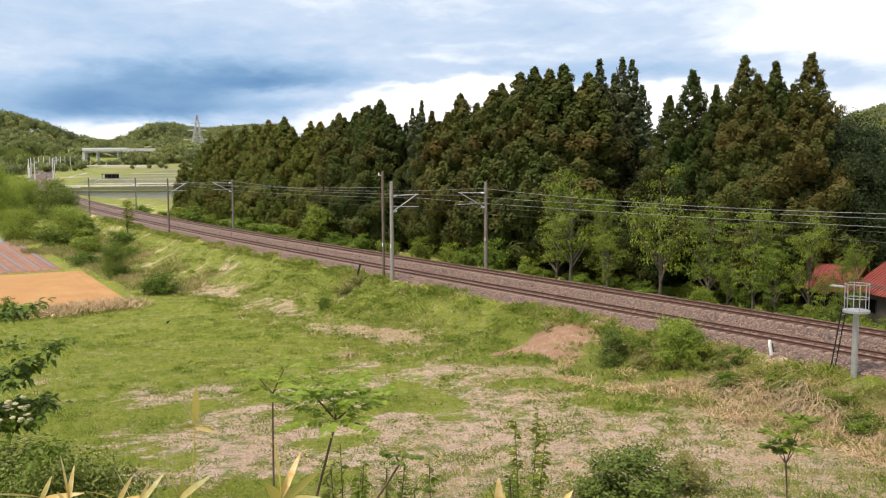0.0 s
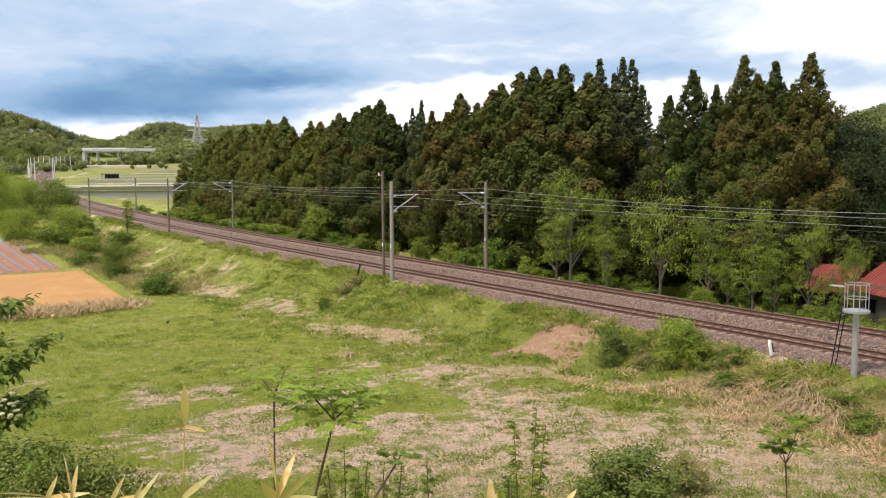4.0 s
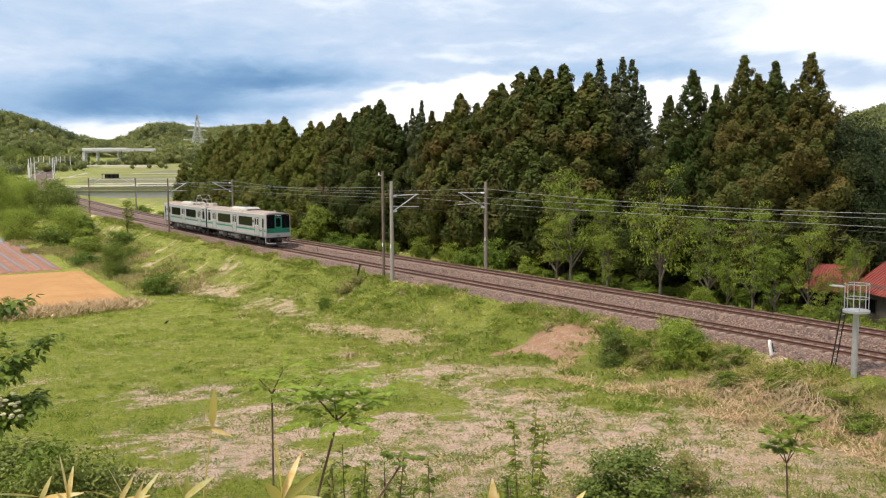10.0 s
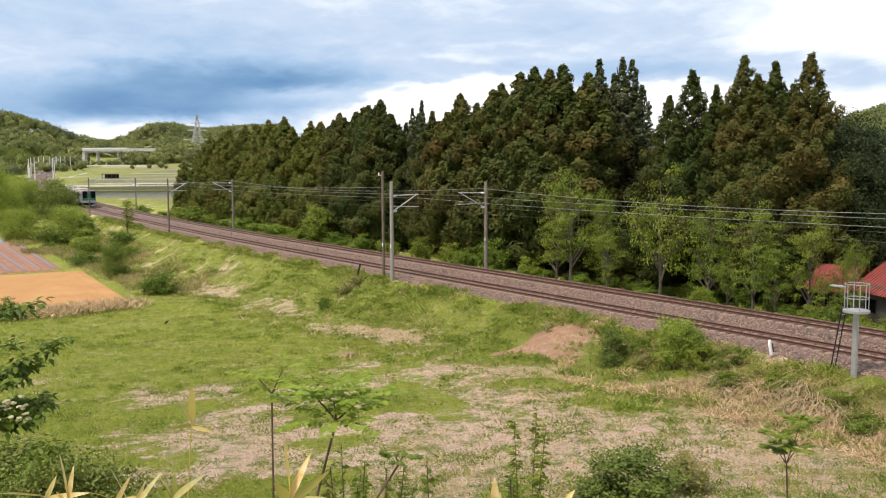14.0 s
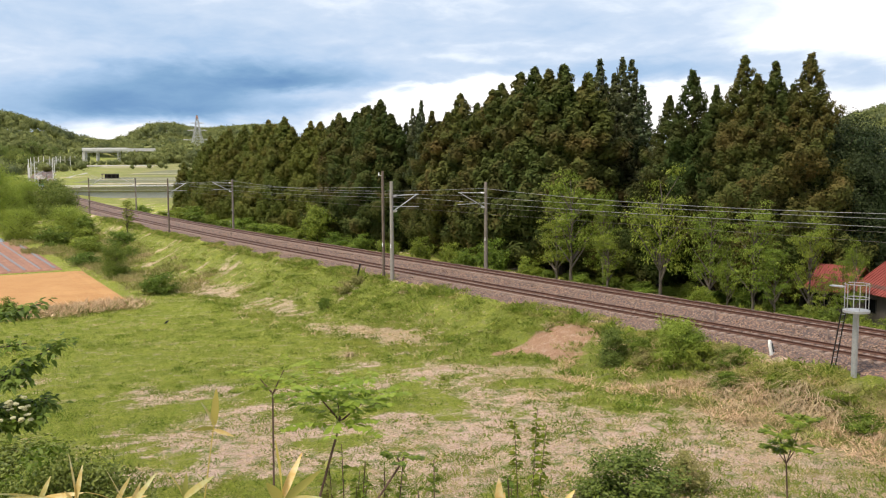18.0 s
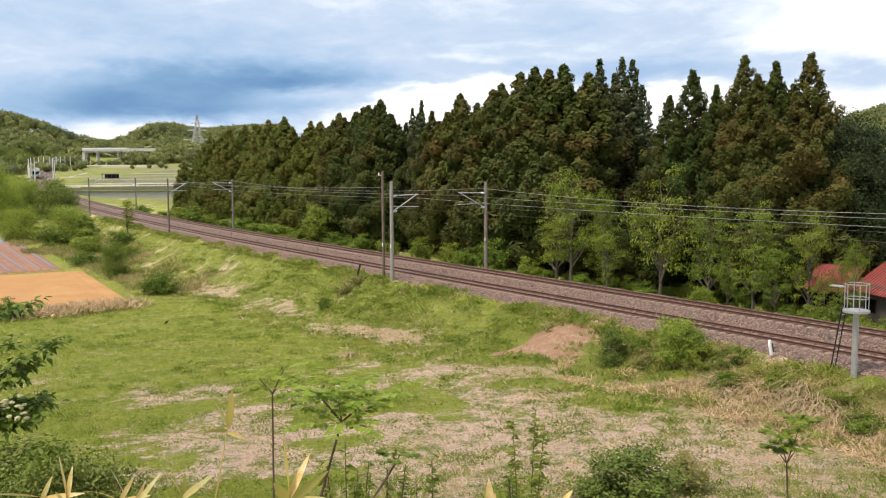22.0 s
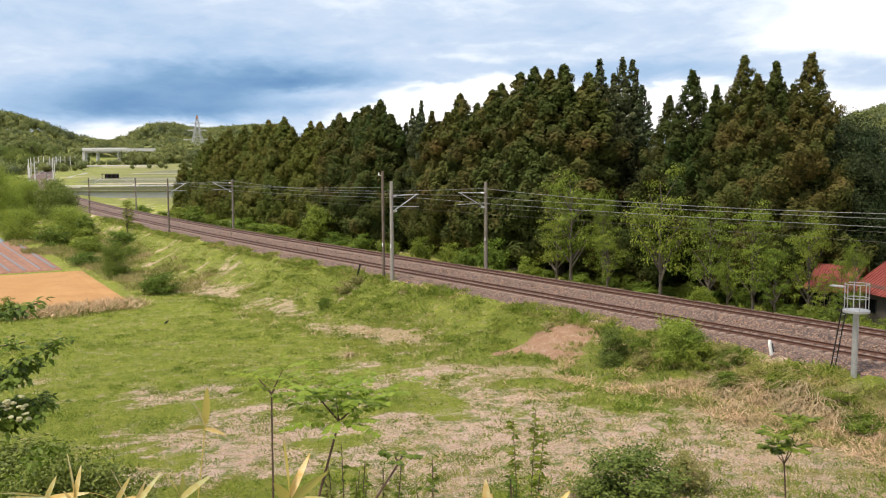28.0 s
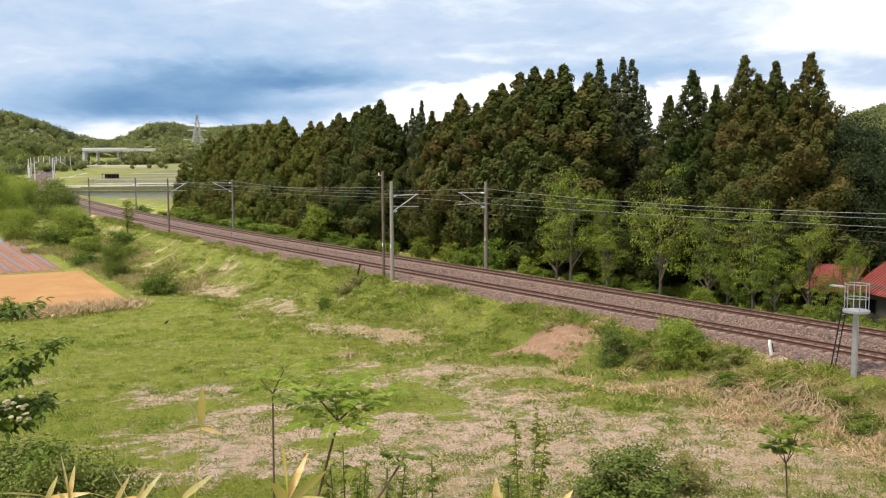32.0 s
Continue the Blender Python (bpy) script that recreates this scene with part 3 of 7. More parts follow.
def stand(name, label, category, kinds, mat_leaf, mat_bark, s, n, height, rng, group, spread=1.0):
    """One tree of a stock, grown to its height at its place beside the line."""
    hh, crown, trunk = kinds[rng.integers(len(kinds))]
    p = on_line(s, n)
    k = height / hh
    base = ground_at(p.x, p.y)
    ob = thing(name, label, category, None, group)
    ob.matrix_basis = Matrix.LocRotScale((p.x, p.y, base), Euler((0, 0, rng.random() * 6.28)), (k * spread, k * spread, k))
    part("trunk", trunk, mat_bark, ob)
    part("crown", crown, mat_leaf, ob)
    return ob


FRONT_CEDARS = []


def build_forest():
    rng = np.random.default_rng(5)
    tops = [(131, 9.6), (122, 13.6), (109, 16.5), (97, 17), (86, 17.5), (78, 17.5), (68, 16.4), (61, 17.2), (54, 17.6), (49.5, 18.2), (46, 16.3), (38, 16.3),
            (35, 15.9), (32, 17.7), (29, 16.5), (26, 17.7), (24, 18.1), (21.5, 19), (19.5, 19.3), (17.5, 18.9), (15, 19.1), (12.6, 18.2), (4, 12.5), (2, 15.4), (0.3, 17.3),
            (-1.7, 16), (-4, 18), (-5.5, 16.5), (-6.7, 17.3), (-8, 15.6), (-9.2, 17.6)]
    lab = "tall dark green cedar with brownish tints beside the railway"
    for s, h in tops:
        FRONT_CEDARS.append(stand("cedar_tree", lab, "tree", ROUND_CEDARS if s > 12 and s != 38 else CEDARS, M_CEDAR_SUNLIT if s > 66 else M_CEDAR, M_BARK, s, (-16 if s > -9.5 else -21) + rng.normal() * 0.4, h, rng, "cedar belt", 1.15 if s < 12 else 1.25 if s < 60 else 1.15))
    for s, n, h in ((-9.7, -19, 13.6), (-11, -19.5, 12.4), (-12.3, -19, 10.6), (-13.6, -19.5, 9.4), (-15, -19, 8.8), (-17, -19, 8.2), (-8, -24, 12.4), (-9.5, -24.5, 11.0), (-11, -24, 9.8), (-13, -25, 8.6)):
        stand("broadleaf_tree", "broad dark green tree behind the sheds", "tree", DARKTREES, M_DARKTREE, M_BARK, s, n, h, rng, "cedar belt", 1.0)
    for s, h in ((42, 17.8), (44, 17), (27.5, 22.0), (24, 21.8), (22.4, 21.4), (25.2, 20.2), (21, 18.6)):
        FRONT_CEDARS.append(stand("pale_fir_tree", "slender greyish green conifer with feathery top among the cedars", "tree", FIRS, M_CEDAR2, M_BARK, s, -17.5 if s > 40 else -32, h, rng, "cedar belt", 1.0 if s > 40 else 1.35))
    for s, n, h in ((7.6, -15, 7.6), (10.2, -15.4, 8.6), (8.9, -14.6, 6.6)):
        stand("cedar_tree", "low dark green cedar before the house", "tree", CEDARS, M_CEDAR, M_BARK, s, n, h, rng, "cedar belt", 1.5)
    for s in np.arange(47, 131, 2.5):
        top = float(np.interp(s, [t[0] for t in tops][::-1], [t[1] for t in tops][::-1]))
        stand("cedar_tree", lab, "tree", ROUND_CEDARS, M_CEDAR_SUNLIT if s > 60 else M_CEDAR, M_BARK, float(s), -15.2 + rng.normal() * 0.7, top * rng.uniform(0.9, 1.0), rng, "cedar belt", 1.15)
    s = 132.0
    hx, hy = np.array([-22, -15, -12, -10.5] + [t[0] for t in tops][::-1]), np.array([8.0, 9.5, 11.0, 14] + [t[1] for t in tops][::-1])
    while s > 98:
        top = float(np.interp(s, hx, hy))
        stand("cedar_tree", "cedar sapling at the sunny edge of the belt", "tree", CEDARS, M_CEDAR_SUNLIT if s > 45 else M_CEDAR, M_BARK, s, -13.2 + rng.normal() * 0.5, top * rng.uniform(0.55, 0.8), rng, "cedar belt", 1.15)
        s -= rng.uniform(2.6, 4.2) + max(0, (s - 50) * 0.012)
    for n in (-20.5, -25, -31, -38):
        s = 136.0
        while s > -34:
            top = float(np.interp(s + (n + 16) * 0.55, hx, hy))
            if abs(s - 4.4 + (n + 16) * 0.93) < 3.0:
                top = min(top, 9.5)
            stand("cedar_tree", "cedar deeper in the belt with shade put into its green", "tree", BACKS, M_CEDAR_SHADED, M_BARK, s, n + rng.normal() * 0.8, top * rng.uniform(0.84, 0.97), rng, "cedar belt", 1.0)
            s -= rng.uniform(3.2, 5.0)


build_forest()


# ---- the electric train: two cars ----
M_STEEL = surface("brushed_stainless_steel", (0.43, 0.44, 0.47), (0.50, 0.51, 0.54), 0.45, 0.35, 90, 0.8, 0.03, stretch=(0.3, 1, 1))
M_ROOF = surface("dusty_brown_roof", (0.30, 0.235, 0.19), (0.38, 0.31, 0.26), 0.9, 0, 40, 1.2, 0.2, (0.30, 0.255, 0.22))
M_GUTTER = surface("pale_gutter", (0.55, 0.54, 0.53), (0.62, 0.61, 0.6), 0.6, 0.1, 30, 2, 0.05)
M_GREEN = surface("rail_green", (0.004, 0.19, 0.115), (0.006, 0.23, 0.14), 0.4, 0, 30, 2, 0.0)
M_RED = surface("faded_red_line", (0.50, 0.16, 0.13), (0.56, 0.20, 0.16), 0.5, 0, 30, 2, 0.0)
M_DOOR = surface("door_leaf_steel", (0.41, 0.41, 0.43), (0.47, 0.47, 0.49), 0.45, 0.3, 60, 1, 0.03)
M_CABDOOR = surface("dull_door_steel", (0.20, 0.205, 0.21), (0.26, 0.265, 0.27), 0.5, 0.3, 60, 1, 0.03)
M_UNDER = surface("grimy_underframe", (0.014, 0.013, 0.012), (0.036, 0.032, 0.03), 0.85, 0.1, 25, 2, 0.3)
# grimy grey, darkened further to stand in for shadow under the train
M_BOXGREY = surface("grimy_shade_toned_grey", (0.07, 0.067, 0.064), (0.14, 0.135, 0.13), 0.8, 0.1, 25, 2, 0.2)
M_AC = surface("dusty_cooler_casing", (0.48, 0.465, 0.42), (0.58, 0.56, 0.51), 0.75, 0.1, 30, 1.5, 0.15, (0.45, 0.42, 0.38))
# black shadow of the wheel zone is put into this steel's colour
M_WHEEL = surface("shade_toned_wheel_steel", (0.035, 0.03, 0.027), (0.07, 0.06, 0.054), 0.6, 0.6, 30, 3, 0.1)
M_BLACK = surface("black_rubber", (0.010, 0.010, 0.011), (0.018, 0.018, 0.019), 0.7, 0, 30, 3, 0.1)
M_WHITE = surface("white_mark", (0.76, 0.76, 0.75), (0.8, 0.8, 0.79), 0.5, 0, 30, 3, 0.0)


def dark_glass():
    m, nt, p, _ = shader("tinted_glass")
    p.inputs["Base Color"].default_value = (0.006, 0.007, 0.008, 1)
    p.inputs["Roughness"].default_value = 0.12
    p.inputs["Specular IOR Level"].default_value = 0.04
    return m


def glow(name, col, strength):
    m, nt, p, _ = shader(name)
    p.inputs["Base Color"].default_value = (*col, 1)
    p.inputs["Emission Color"].default_value = (*col, 1)
    p.inputs["Emission Strength"].default_value = strength
    return m


M_GLASS = dark_glass()
M_PANTO = surface("dull_pantograph_steel", (0.36, 0.355, 0.34), (0.46, 0.45, 0.43), 0.6, 0.3, 30, 3, 0.0)
M_TAIL = glow("lit_tail_lamp", (0.5, 0.04, 0.02), 0.12)
HALF_L, HALF_W = 9.75, 1.40


def rounded_panel(bm, x0, x1, z0, z1, y0, y1, r):
    """A plate with rounded corners in the x-z plane, from y0 to y1."""
    pts = []
    for cx, cz, a0 in ((x1 - r, z1 - r, 0), (x0 + r, z1 - r, 90), (x0 + r, z0 + r, 180), (x1 - r, z0 + r, 270)):
        for k in range(4):
            a = radians(a0 + 30 * k)
            pts.append((cx + r * math.cos(a), cz + r * math.sin(a)))
    va = [bm.verts.new((p[0], y0, p[1])) for p in pts]
    vb = [bm.verts.new((p[0], y1, p[1])) for p in pts]
    n = len(pts)
    for i in range(n):
        bm.faces.new((va[i], va[(i + 1) % n], vb[(i + 1) % n], vb[i]))
    bm.faces.new(va[::-1])
    bm.faces.new(vb)
    bmesh.ops.recalc_face_normals(bm, faces=bm.faces)
    return bm


def build_car(name, label, motor):
    """A 20 m car. Its cab is at +x; z = 0 is the top of the rails."""
    car = thing(name, label, "train car", None, "train cars")
    # body shell and roof
    w, sole = HALF_W, 1.06
    prof = [(-w + 0.05, sole), (w - 0.05, sole), (w, sole + 0.12), (w, 3.42), (w - 0.06, 3.50), (-w + 0.06, 3.50), (-w, 3.42), (-w, sole + 0.12)]
    part("body", extrude_profile(bmesh.new(), prof, -HALF_L, HALF_L - 0.12), M_STEEL, car)
    roof = [(-w + 0.02, 3.47)] + [((w - 0.02) * math.sin(radians(a)), 3.47 + 0.27 * math.cos(radians(a)) ** 0.6) for a in (-82, -65, -45, -22, 0, 22, 45, 65, 82)] + [(w - 0.02, 3.47)]
    part("roof", extrude_profile(bmesh.new(), roof[::-1], -HALF_L + 0.01, HALF_L - 0.16), M_ROOF, car)
    for sy in (1, -1):
        part("gutter", box(bmesh.new(), -0.05, sy * (w - 0.005), 3.49, 19.3, 0.06, 0.12, 0.02), M_GUTTER, car)
    # side fittings: d is the distance from the cab end
    for sy in (1, -1):
        y = sy * w

        def plate(nm, d0, d1, z0, z1, mat, parent, out=0.012, r=0.05, lab=""):
            return part(nm, rounded_panel(bmesh.new(), HALF_L - d1, HALF_L - d0, z0, z1, y - sy * 0.02, y + sy * out, r), mat, parent, lab)
        for d0, d1 in ((4.05, 8.20), (11.05, 15.30)):
            fr = plate("window", d0 - 0.05, d1 + 0.05, 2.12, 3.13, M_BLACK, car, 0.010, 0.12)
            plate("pane", d0 + 0.02, d1 - 0.02, 2.17, 3.08, M_GLASS, fr, 0.016, 0.1)
        fr = plate("window", 18.15, 19.0, 2.10, 3.10, M_BLACK, car, 0.010, 0.16)
        plate("pane", 18.2, 18.95, 2.16, 3.04, M_GLASS, fr, 0.016, 0.14)
        for d0 in (2.02, 9.05, 16.12):
            fr = plate("door", d0 - 0.07, d0 + 1.37, 1.18, 3.18, M_BLACK, car, 0.006, 0.03, "sliding double door of steel")
            for k in range(2):
                a = d0 + 0.655 * k
                lf = plate("door_leaf", a, a + 0.64, 1.20, 3.15, M_DOOR, fr, 0.012, 0.02)
                plate("door_pane", a + 0.15, a + 0.49, 2.22, 3.03, M_GLASS, lf, 0.018, 0.10)
                plate("sticker", a + 0.17, a + 0.47, 2.24, 2.32, M_WHITE, lf, 0.022, 0.01)
            plate("button_plate", d0 + 1.46, d0 + 1.60, 2.05, 2.2, M_WHITE, car, 0.014, 0.02)
            plate("lamp_plate", d0 - 0.42, d0 - 0.26, 2.78, 2.86, M_BLACK, car, 0.014, 0.02)
        dd = plate("cab_door", 0.55, 1.15, 1.12, 3.14, M_CABDOOR, car, 0.008, 0.03, "dull dark grey crew door")
        plate("cab_door_frame", 0.64, 1.06, 2.14, 3.06, M_BLACK, dd, 0.011, 0.05)
        plate("cab_door_pane", 0.68, 1.02, 2.18, 3.02, M_GLASS, dd, 0.015, 0.05)
        part("hand_rail", tube(bmesh.new(), (HALF_L - 0.46, y + sy * 0.05, 1.3), (HALF_L - 0.46, y + sy * 0.05, 2.6), 0.018, None, 6), M_GUTTER, car)
        for d0, d1 in ((0.12, 0.53), (1.25, 1.93), (3.42, 8.97), (10.45, 16.03), (17.5, 19.45)):
            plate("green_stripe", d0, d1, 1.69, 1.87, M_GREEN, car, 0.006, 0.01)
            plate("red_stripe", d0, d1, 1.93, 1.975, M_RED, car, 0.006, 0.01)
        # operator's mark as two plain blocks
        d0 = 1.36 if motor else 3.50
        plate("mark_block", d0, d0 + 0.17, 2.55, 2.84, M_BLACK, car, 0.007, 0.04)
        plate("mark_block", d0 + 0.23, d0 + 0.46, 2.55, 2.84, M_BLACK, car, 0.007, 0.04)
        plate("number_plate", 17.6, 18.0, 3.2, 3.26, M_BLACK, car, 0.006, 0.01)
        plate("side_sign", 18.2, 18.9, 3.20, 3.34, M_BLACK, car, 0.012, 0.02)
    # cab front
    fx = HALF_L - 0.12
    ring = [(-w, sole + 0.1), (w, sole + 0.1), (w, 3.40), (w - 0.10, 3.60), (0.6, 3.74), (-0.6, 3.74), (-w + 0.10, 3.60), (-w, 3.40)]
    front = part("cab_front", extrude_profile(bmesh.new(), ring, fx, HALF_L), M_STEEL, car)

    def face(nm, y0, y1, z0, z1, mat, parent, out, lab="", r=0.06):
        bm = rounded_panel(bmesh.new(), y0, y1, z0, z1, 0, out, r)
        bmesh.ops.transform(bm, matrix=Matrix(((0, 1, 0, HALF_L - 0.01), (1, 0, 0, 0), (0, 0, 1, 0), (0, 0, 0, 1))), verts=bm.verts)
        bmesh.ops.recalc_face_normals(bm, faces=bm.faces)
        return part(nm, bm, mat, parent, lab)
    face("windscreen_mask", -w + 0.07, w - 0.07, 2.02, 3.56, M_BLACK, front, 0.022, "black window mask", 0.14)
    for sy in (1, -1):
        a, b = sorted((sy * 0.44, sy * (w - 0.13)))
        face("windscreen", a, b, 2.10, 3.48, M_GLASS, front, 0.03, "", 0.1)
        a, b = sorted((sy * 0.42, sy * (w - 0.04)))
        face("green_panel", a, b, 1.56, 2.04, M_GREEN, front, 0.026, "green lower panel", 0.04)
        a, b = sorted((sy * 0.98, sy * 1.24))
        face("headlamp", a, b, 1.72, 1.94, M_BOXGREY, front, 0.06, "clear lamp", 0.1)
        a, b = sorted((sy * 1.06, sy * 1.16))
        if not motor:
            face("tail_lamp", a, b, 3.38, 3.44, M_TAIL, front, 0.045, "lit red lamp", 0.04)
        part("wiper", tube(bmesh.new(), (HALF_L + 0.035, sy * 0.95, 2.1), (HALF_L + 0.035, sy * 0.7, 2.75), 0.012, None, 5), M_BLACK, front)
    gd = face("gangway_door", -0.40, 0.40, 1.57, 3.30, M_GREEN, front, 0.035, "green gangway door", 0.03)
    face("gangway_pane", -0.26, 0.26, 2.22, 3.14, M_GLASS, gd, 0.042, "", 0.06)
    sg = face("destination_sign", -0.42, 0.42, 3.34, 3.55, M_BLACK, front, 0.035, "", 0.02)
    for k in range(4):
        face("sign_bar", -0.3 + 0.16 * k, -0.2 + 0.16 * k, 3.39, 3.50, M_WHITE, sg, 0.04, "", 0.01)
    for sy in (1, -1):
        a, b = sorted((sy * (w - 0.05), sy * w))
        face("corner_post", a, b, 1.2, 3.42, M_GUTTER, front, 0.03, "pale rounded corner post", 0.02)
        bm = bmesh.new()
        tube(bm, (HALF_L - 0.5, sy * 1.28, 1.05), (HALF_L - 0.42, sy * 1.28, 0.5), 0.035, None, 8)
        tube(bm, (HALF_L - 0.42, sy * 1.28, 0.5), (HALF_L + 0.02, sy * 1.1, 0.46), 0.04, None, 8)
        tube(bm, (HALF_L + 0.02, sy * 1.1, 0.46), (HALF_L + 0.1, sy * 0.3, 0.44), 0.04, None, 8)
        part("guard_bar", bm, M_GUTTER, car, "pale grey bent guard bar")
    face("sill_plate", -w + 0.1, w - 0.1, 1.12, 1.52, M_STEEL, front, 0.02)
    face("number_plate", -0.2, 0.2, 1.20, 1.27, M_BLACK, front, 0.026, "", 0.01)
    # coupler, snow plough, steps
    part("coupler", box(box(bmesh.new(), HALF_L + 0.1, 0, 0.88, 0.6, 0.3, 0.3, 0.04), HALF_L + 0.42, 0, 0.88, 0.18, 0.4, 0.42, 0.05), M_UNDER, car)
    bm = bmesh.new()
    box(bm, 0, 0.62, 0.36, 0.06, 1.35, 0.3, 0.02, Matrix.Translation((HALF_L - 0.25, 0, 0)) @ Matrix.Rotation(radians(14), 4, "Z"))
    box(bm, 0, -0.62, 0.36, 0.06, 1.35, 0.3, 0.02, Matrix.Translation((HALF_L - 0.25, 0, 0)) @ Matrix.Rotation(radians(-14), 4, "Z"))
    for sy in (1, -1):
        box(bm, HALF_L - 0.35, sy * 0.9, 0.85, 0.1, 0.1, 0.5)
        box(bm, HALF_L - 0.4, sy * 1.25, 0.55, 0.35, 0.06, 0.06)
        box(bm, HALF_L - 0.55, sy * 1.25, 0.82, 0.05, 0.06, 0.56)
        box(bm, HALF_L - 0.25, sy * 1.25, 0.82, 0.05, 0.06, 0.56)
    part("snow_plough", bm, M_BOXGREY, car, "grimy steel plough and steps")
    # bogies
    for bx in (6.9, -6.9):
        bm = bmesh.new()
        for sy in (1, -1):
            box(bm, bx, sy * 0.92, 0.56, 2.3, 0.14, 0.2, 0.03)
            for k in (-1.05, 1.05):
                box(bm, bx + k, sy * 0.98, 0.45, 0.34, 0.2, 0.34, 0.04)
            box(bm, bx, sy * 0.95, 0.80, 0.5, 0.3, 0.26, 0.06)
        box(bm, bx, 0, 0.6, 0.5, 1.9, 0.3, 0.03)
        bogie = part("bogie", bm, M_UNDER, car)
        for k in (-1.05, 1.05):
            bm = bmesh.new()
            for sy in (1, -1):
                tube(bm, (bx + k, sy * 0.60, 0.43), (bx + k, sy * 0.49, 0.43), 0.43, 0.43, 20)
                tube(bm, (bx + k, sy * 0.49, 0.43), (bx + k, sy * 0.46, 0.43), 0.46, 0.46, 20)
            tube(bm, (bx + k, -0.5, 0.43), (bx + k, 0.5, 0.43), 0.08, 0.08, 10)
            part("wheelset", bm, M_WHEEL, bogie)
    # boxes under the floor
    part("underframe", box(bmesh.new(), 0, 0, 0.99, 19.2, 2.2, 0.16, 0.02), M_UNDER, car)
    rng = np.random.default_rng(8 if motor else 9)
    for sy in (1, -1):
        x = 4.9
        while x > -4.7:
            l = rng.uniform(0.6, 1.7)
            hgt = rng.uniform(0.3, 0.6)
            if rng.random() < 0.25:
                part("air_tank", tube(bmesh.new(), (x, sy * 1.05, 0.72), (x - l, sy * 1.05, 0.72), 0.2, 0.2, 12), M_BOXGREY, car)
            else:
                part("equipment_box", box(bmesh.new(), x - l / 2, sy * 1.0, 0.93 - hgt / 2, l, 0.62, hgt, 0.03), M_BOXGREY if rng.random() < 0.28 else M_UNDER, car)
            x -= l + rng.uniform(0.08, 0.3)
    # roof: cooler, aerial, pantograph
    bm = bmesh.new()
    pr = [(-1.02, 3.62), (1.02, 3.62), (1.02, 3.84), (0.78, 4.06), (-0.78, 4.06), (-1.02, 3.84)]
    extrude_profile(bm, pr, -2.3, 2.3)
    for q in bm.verts:
        q.co.x *= 0.86 if q.co.z > 4.0 else 1.0
    bmesh.ops.bevel(bm, geom=bm.edges[:], offset=0.06, segments=2, affect="EDGES")
    ac = part("cooler", bm, M_AC, car, "dusty pale roof cooler")
    for k in range(8):
        part("cooler_grille", box(bmesh.new(), -1.9 + 0.5 * k, 0, 4.062, 0.34, 1.2, 0.02, 0.0), M_BOXGREY, ac)
    part("cooler_duct", box(bmesh.new(), -2.75 if motor else 2.75, 0, 3.76, 0.9, 1.5, 0.2, 0.06), M_BOXGREY, car)
    part("aerial", box(tube(bmesh.new(), (8.8, 0, 3.7), (8.8, 0, 3.86), 0.03), 8.8, 0, 3.88, 0.3, 0.1, 0.06, 0.02), M_GUTTER, car)
    part("gangway_bellows", box(bmesh.new(), -HALF_L - 0.12, 0, 2.35, 0.26, 1.25, 2.2, 0.06), M_BLACK, car)
    for sy in (1, -1):
        part("end_corner", box(bmesh.new(), -HALF_L - 0.03, sy * 1.32, 2.3, 0.08, 0.12, 2.3, 0.02), M_BLACK, car)
    if motor:
        bm = bmesh.new()
        for px in (-3.9, -5.5):
            box(bm, px, 0, 3.86, 0.1, 1.9, 0.1)
            for sy in (1, -1):
                tube(bm, (px, sy * 0.8, 3.68), (px, sy * 0.8, 3.84), 0.09, 0.06, 8)
        for sy in (1, -1):
            box(bm, -4.7, sy * 0.75, 3.9, 1.8, 0.08, 0.08)
        pan = part("pantograph", bm, M_PANTO, car, "raised diamond pantograph")
        bm = bmesh.new()
        for sy in (1, -1):
            tube(bm, (-3.9, sy * 0.75, 3.93), (-3.35, sy * 0.62, 4.45), 0.035)
            tube(bm, (-5.5, sy * 0.75, 3.93), (-6.05, sy * 0.62, 4.45), 0.035)
            tube(bm, (-3.35, sy * 0.62, 4.45), (-4.55, sy * 0.5, 5.02), 0.025)
            tube(bm, (-6.05, sy * 0.62, 4.45), (-4.85, sy * 0.5, 5.02), 0.025)
        tube(bm, (-3.35, -0.62, 4.45), (-3.35, 0.62, 4.45), 0.03)
        tube(bm, (-6.05, -0.62, 4.45), (-6.05, 0.62, 4.45), 0.03)
        part("pantograph_arm", bm, M_PANTO, pan)
        bm = bmesh.new()
        for px in (-4.55, -4.85):
            box(bm, px, 0, 5.04, 0.07, 1.1, 0.05)
            for sy in (1, -1):
                tube(bm, (px, sy * 0.55, 5.04), (px, sy * 0.85, 4.90), 0.025)
        part("collector_bow", bm, M_GALV, pan)
        part("roof_box", box(bmesh.new(), -7.4, 0.45, 3.9, 1.1, 0.7, 0.36, 0.05), M_AC, car)
        part("roof_box", box(bmesh.new(), -7.3, -0.5, 3.88, 0.9, 0.6, 0.32, 0.05), M_AC, car)
        for px in (-6.6, -8.3, -8.9, -9.4):
            part("insulator", tube(bmesh.new(), (px, 0.4, 3.7), (px, 0.4, 4.02), 0.08, 0.05, 8), M_PORCELAIN, car)
        part("roof_cable", box(bmesh.new(), -8.6, 0.4, 4.04, 1.8, 0.07, 0.06, 0.01), M_GUTTER, car)
    return car


LEAD_CAR = build_car("train_car", "silver commuter train car with green stripe and raised pantograph", True)
TAIL_CAR = build_car("train_car", "silver commuter train car with green cab end and red tail lamps", False)


# ---- poles and wires beside the line ----
M_POLEBAND = surface("white_band", (0.7, 0.7, 0.68), (0.78, 0.78, 0.76), 0.6, 0, 30, 3, 0.0)


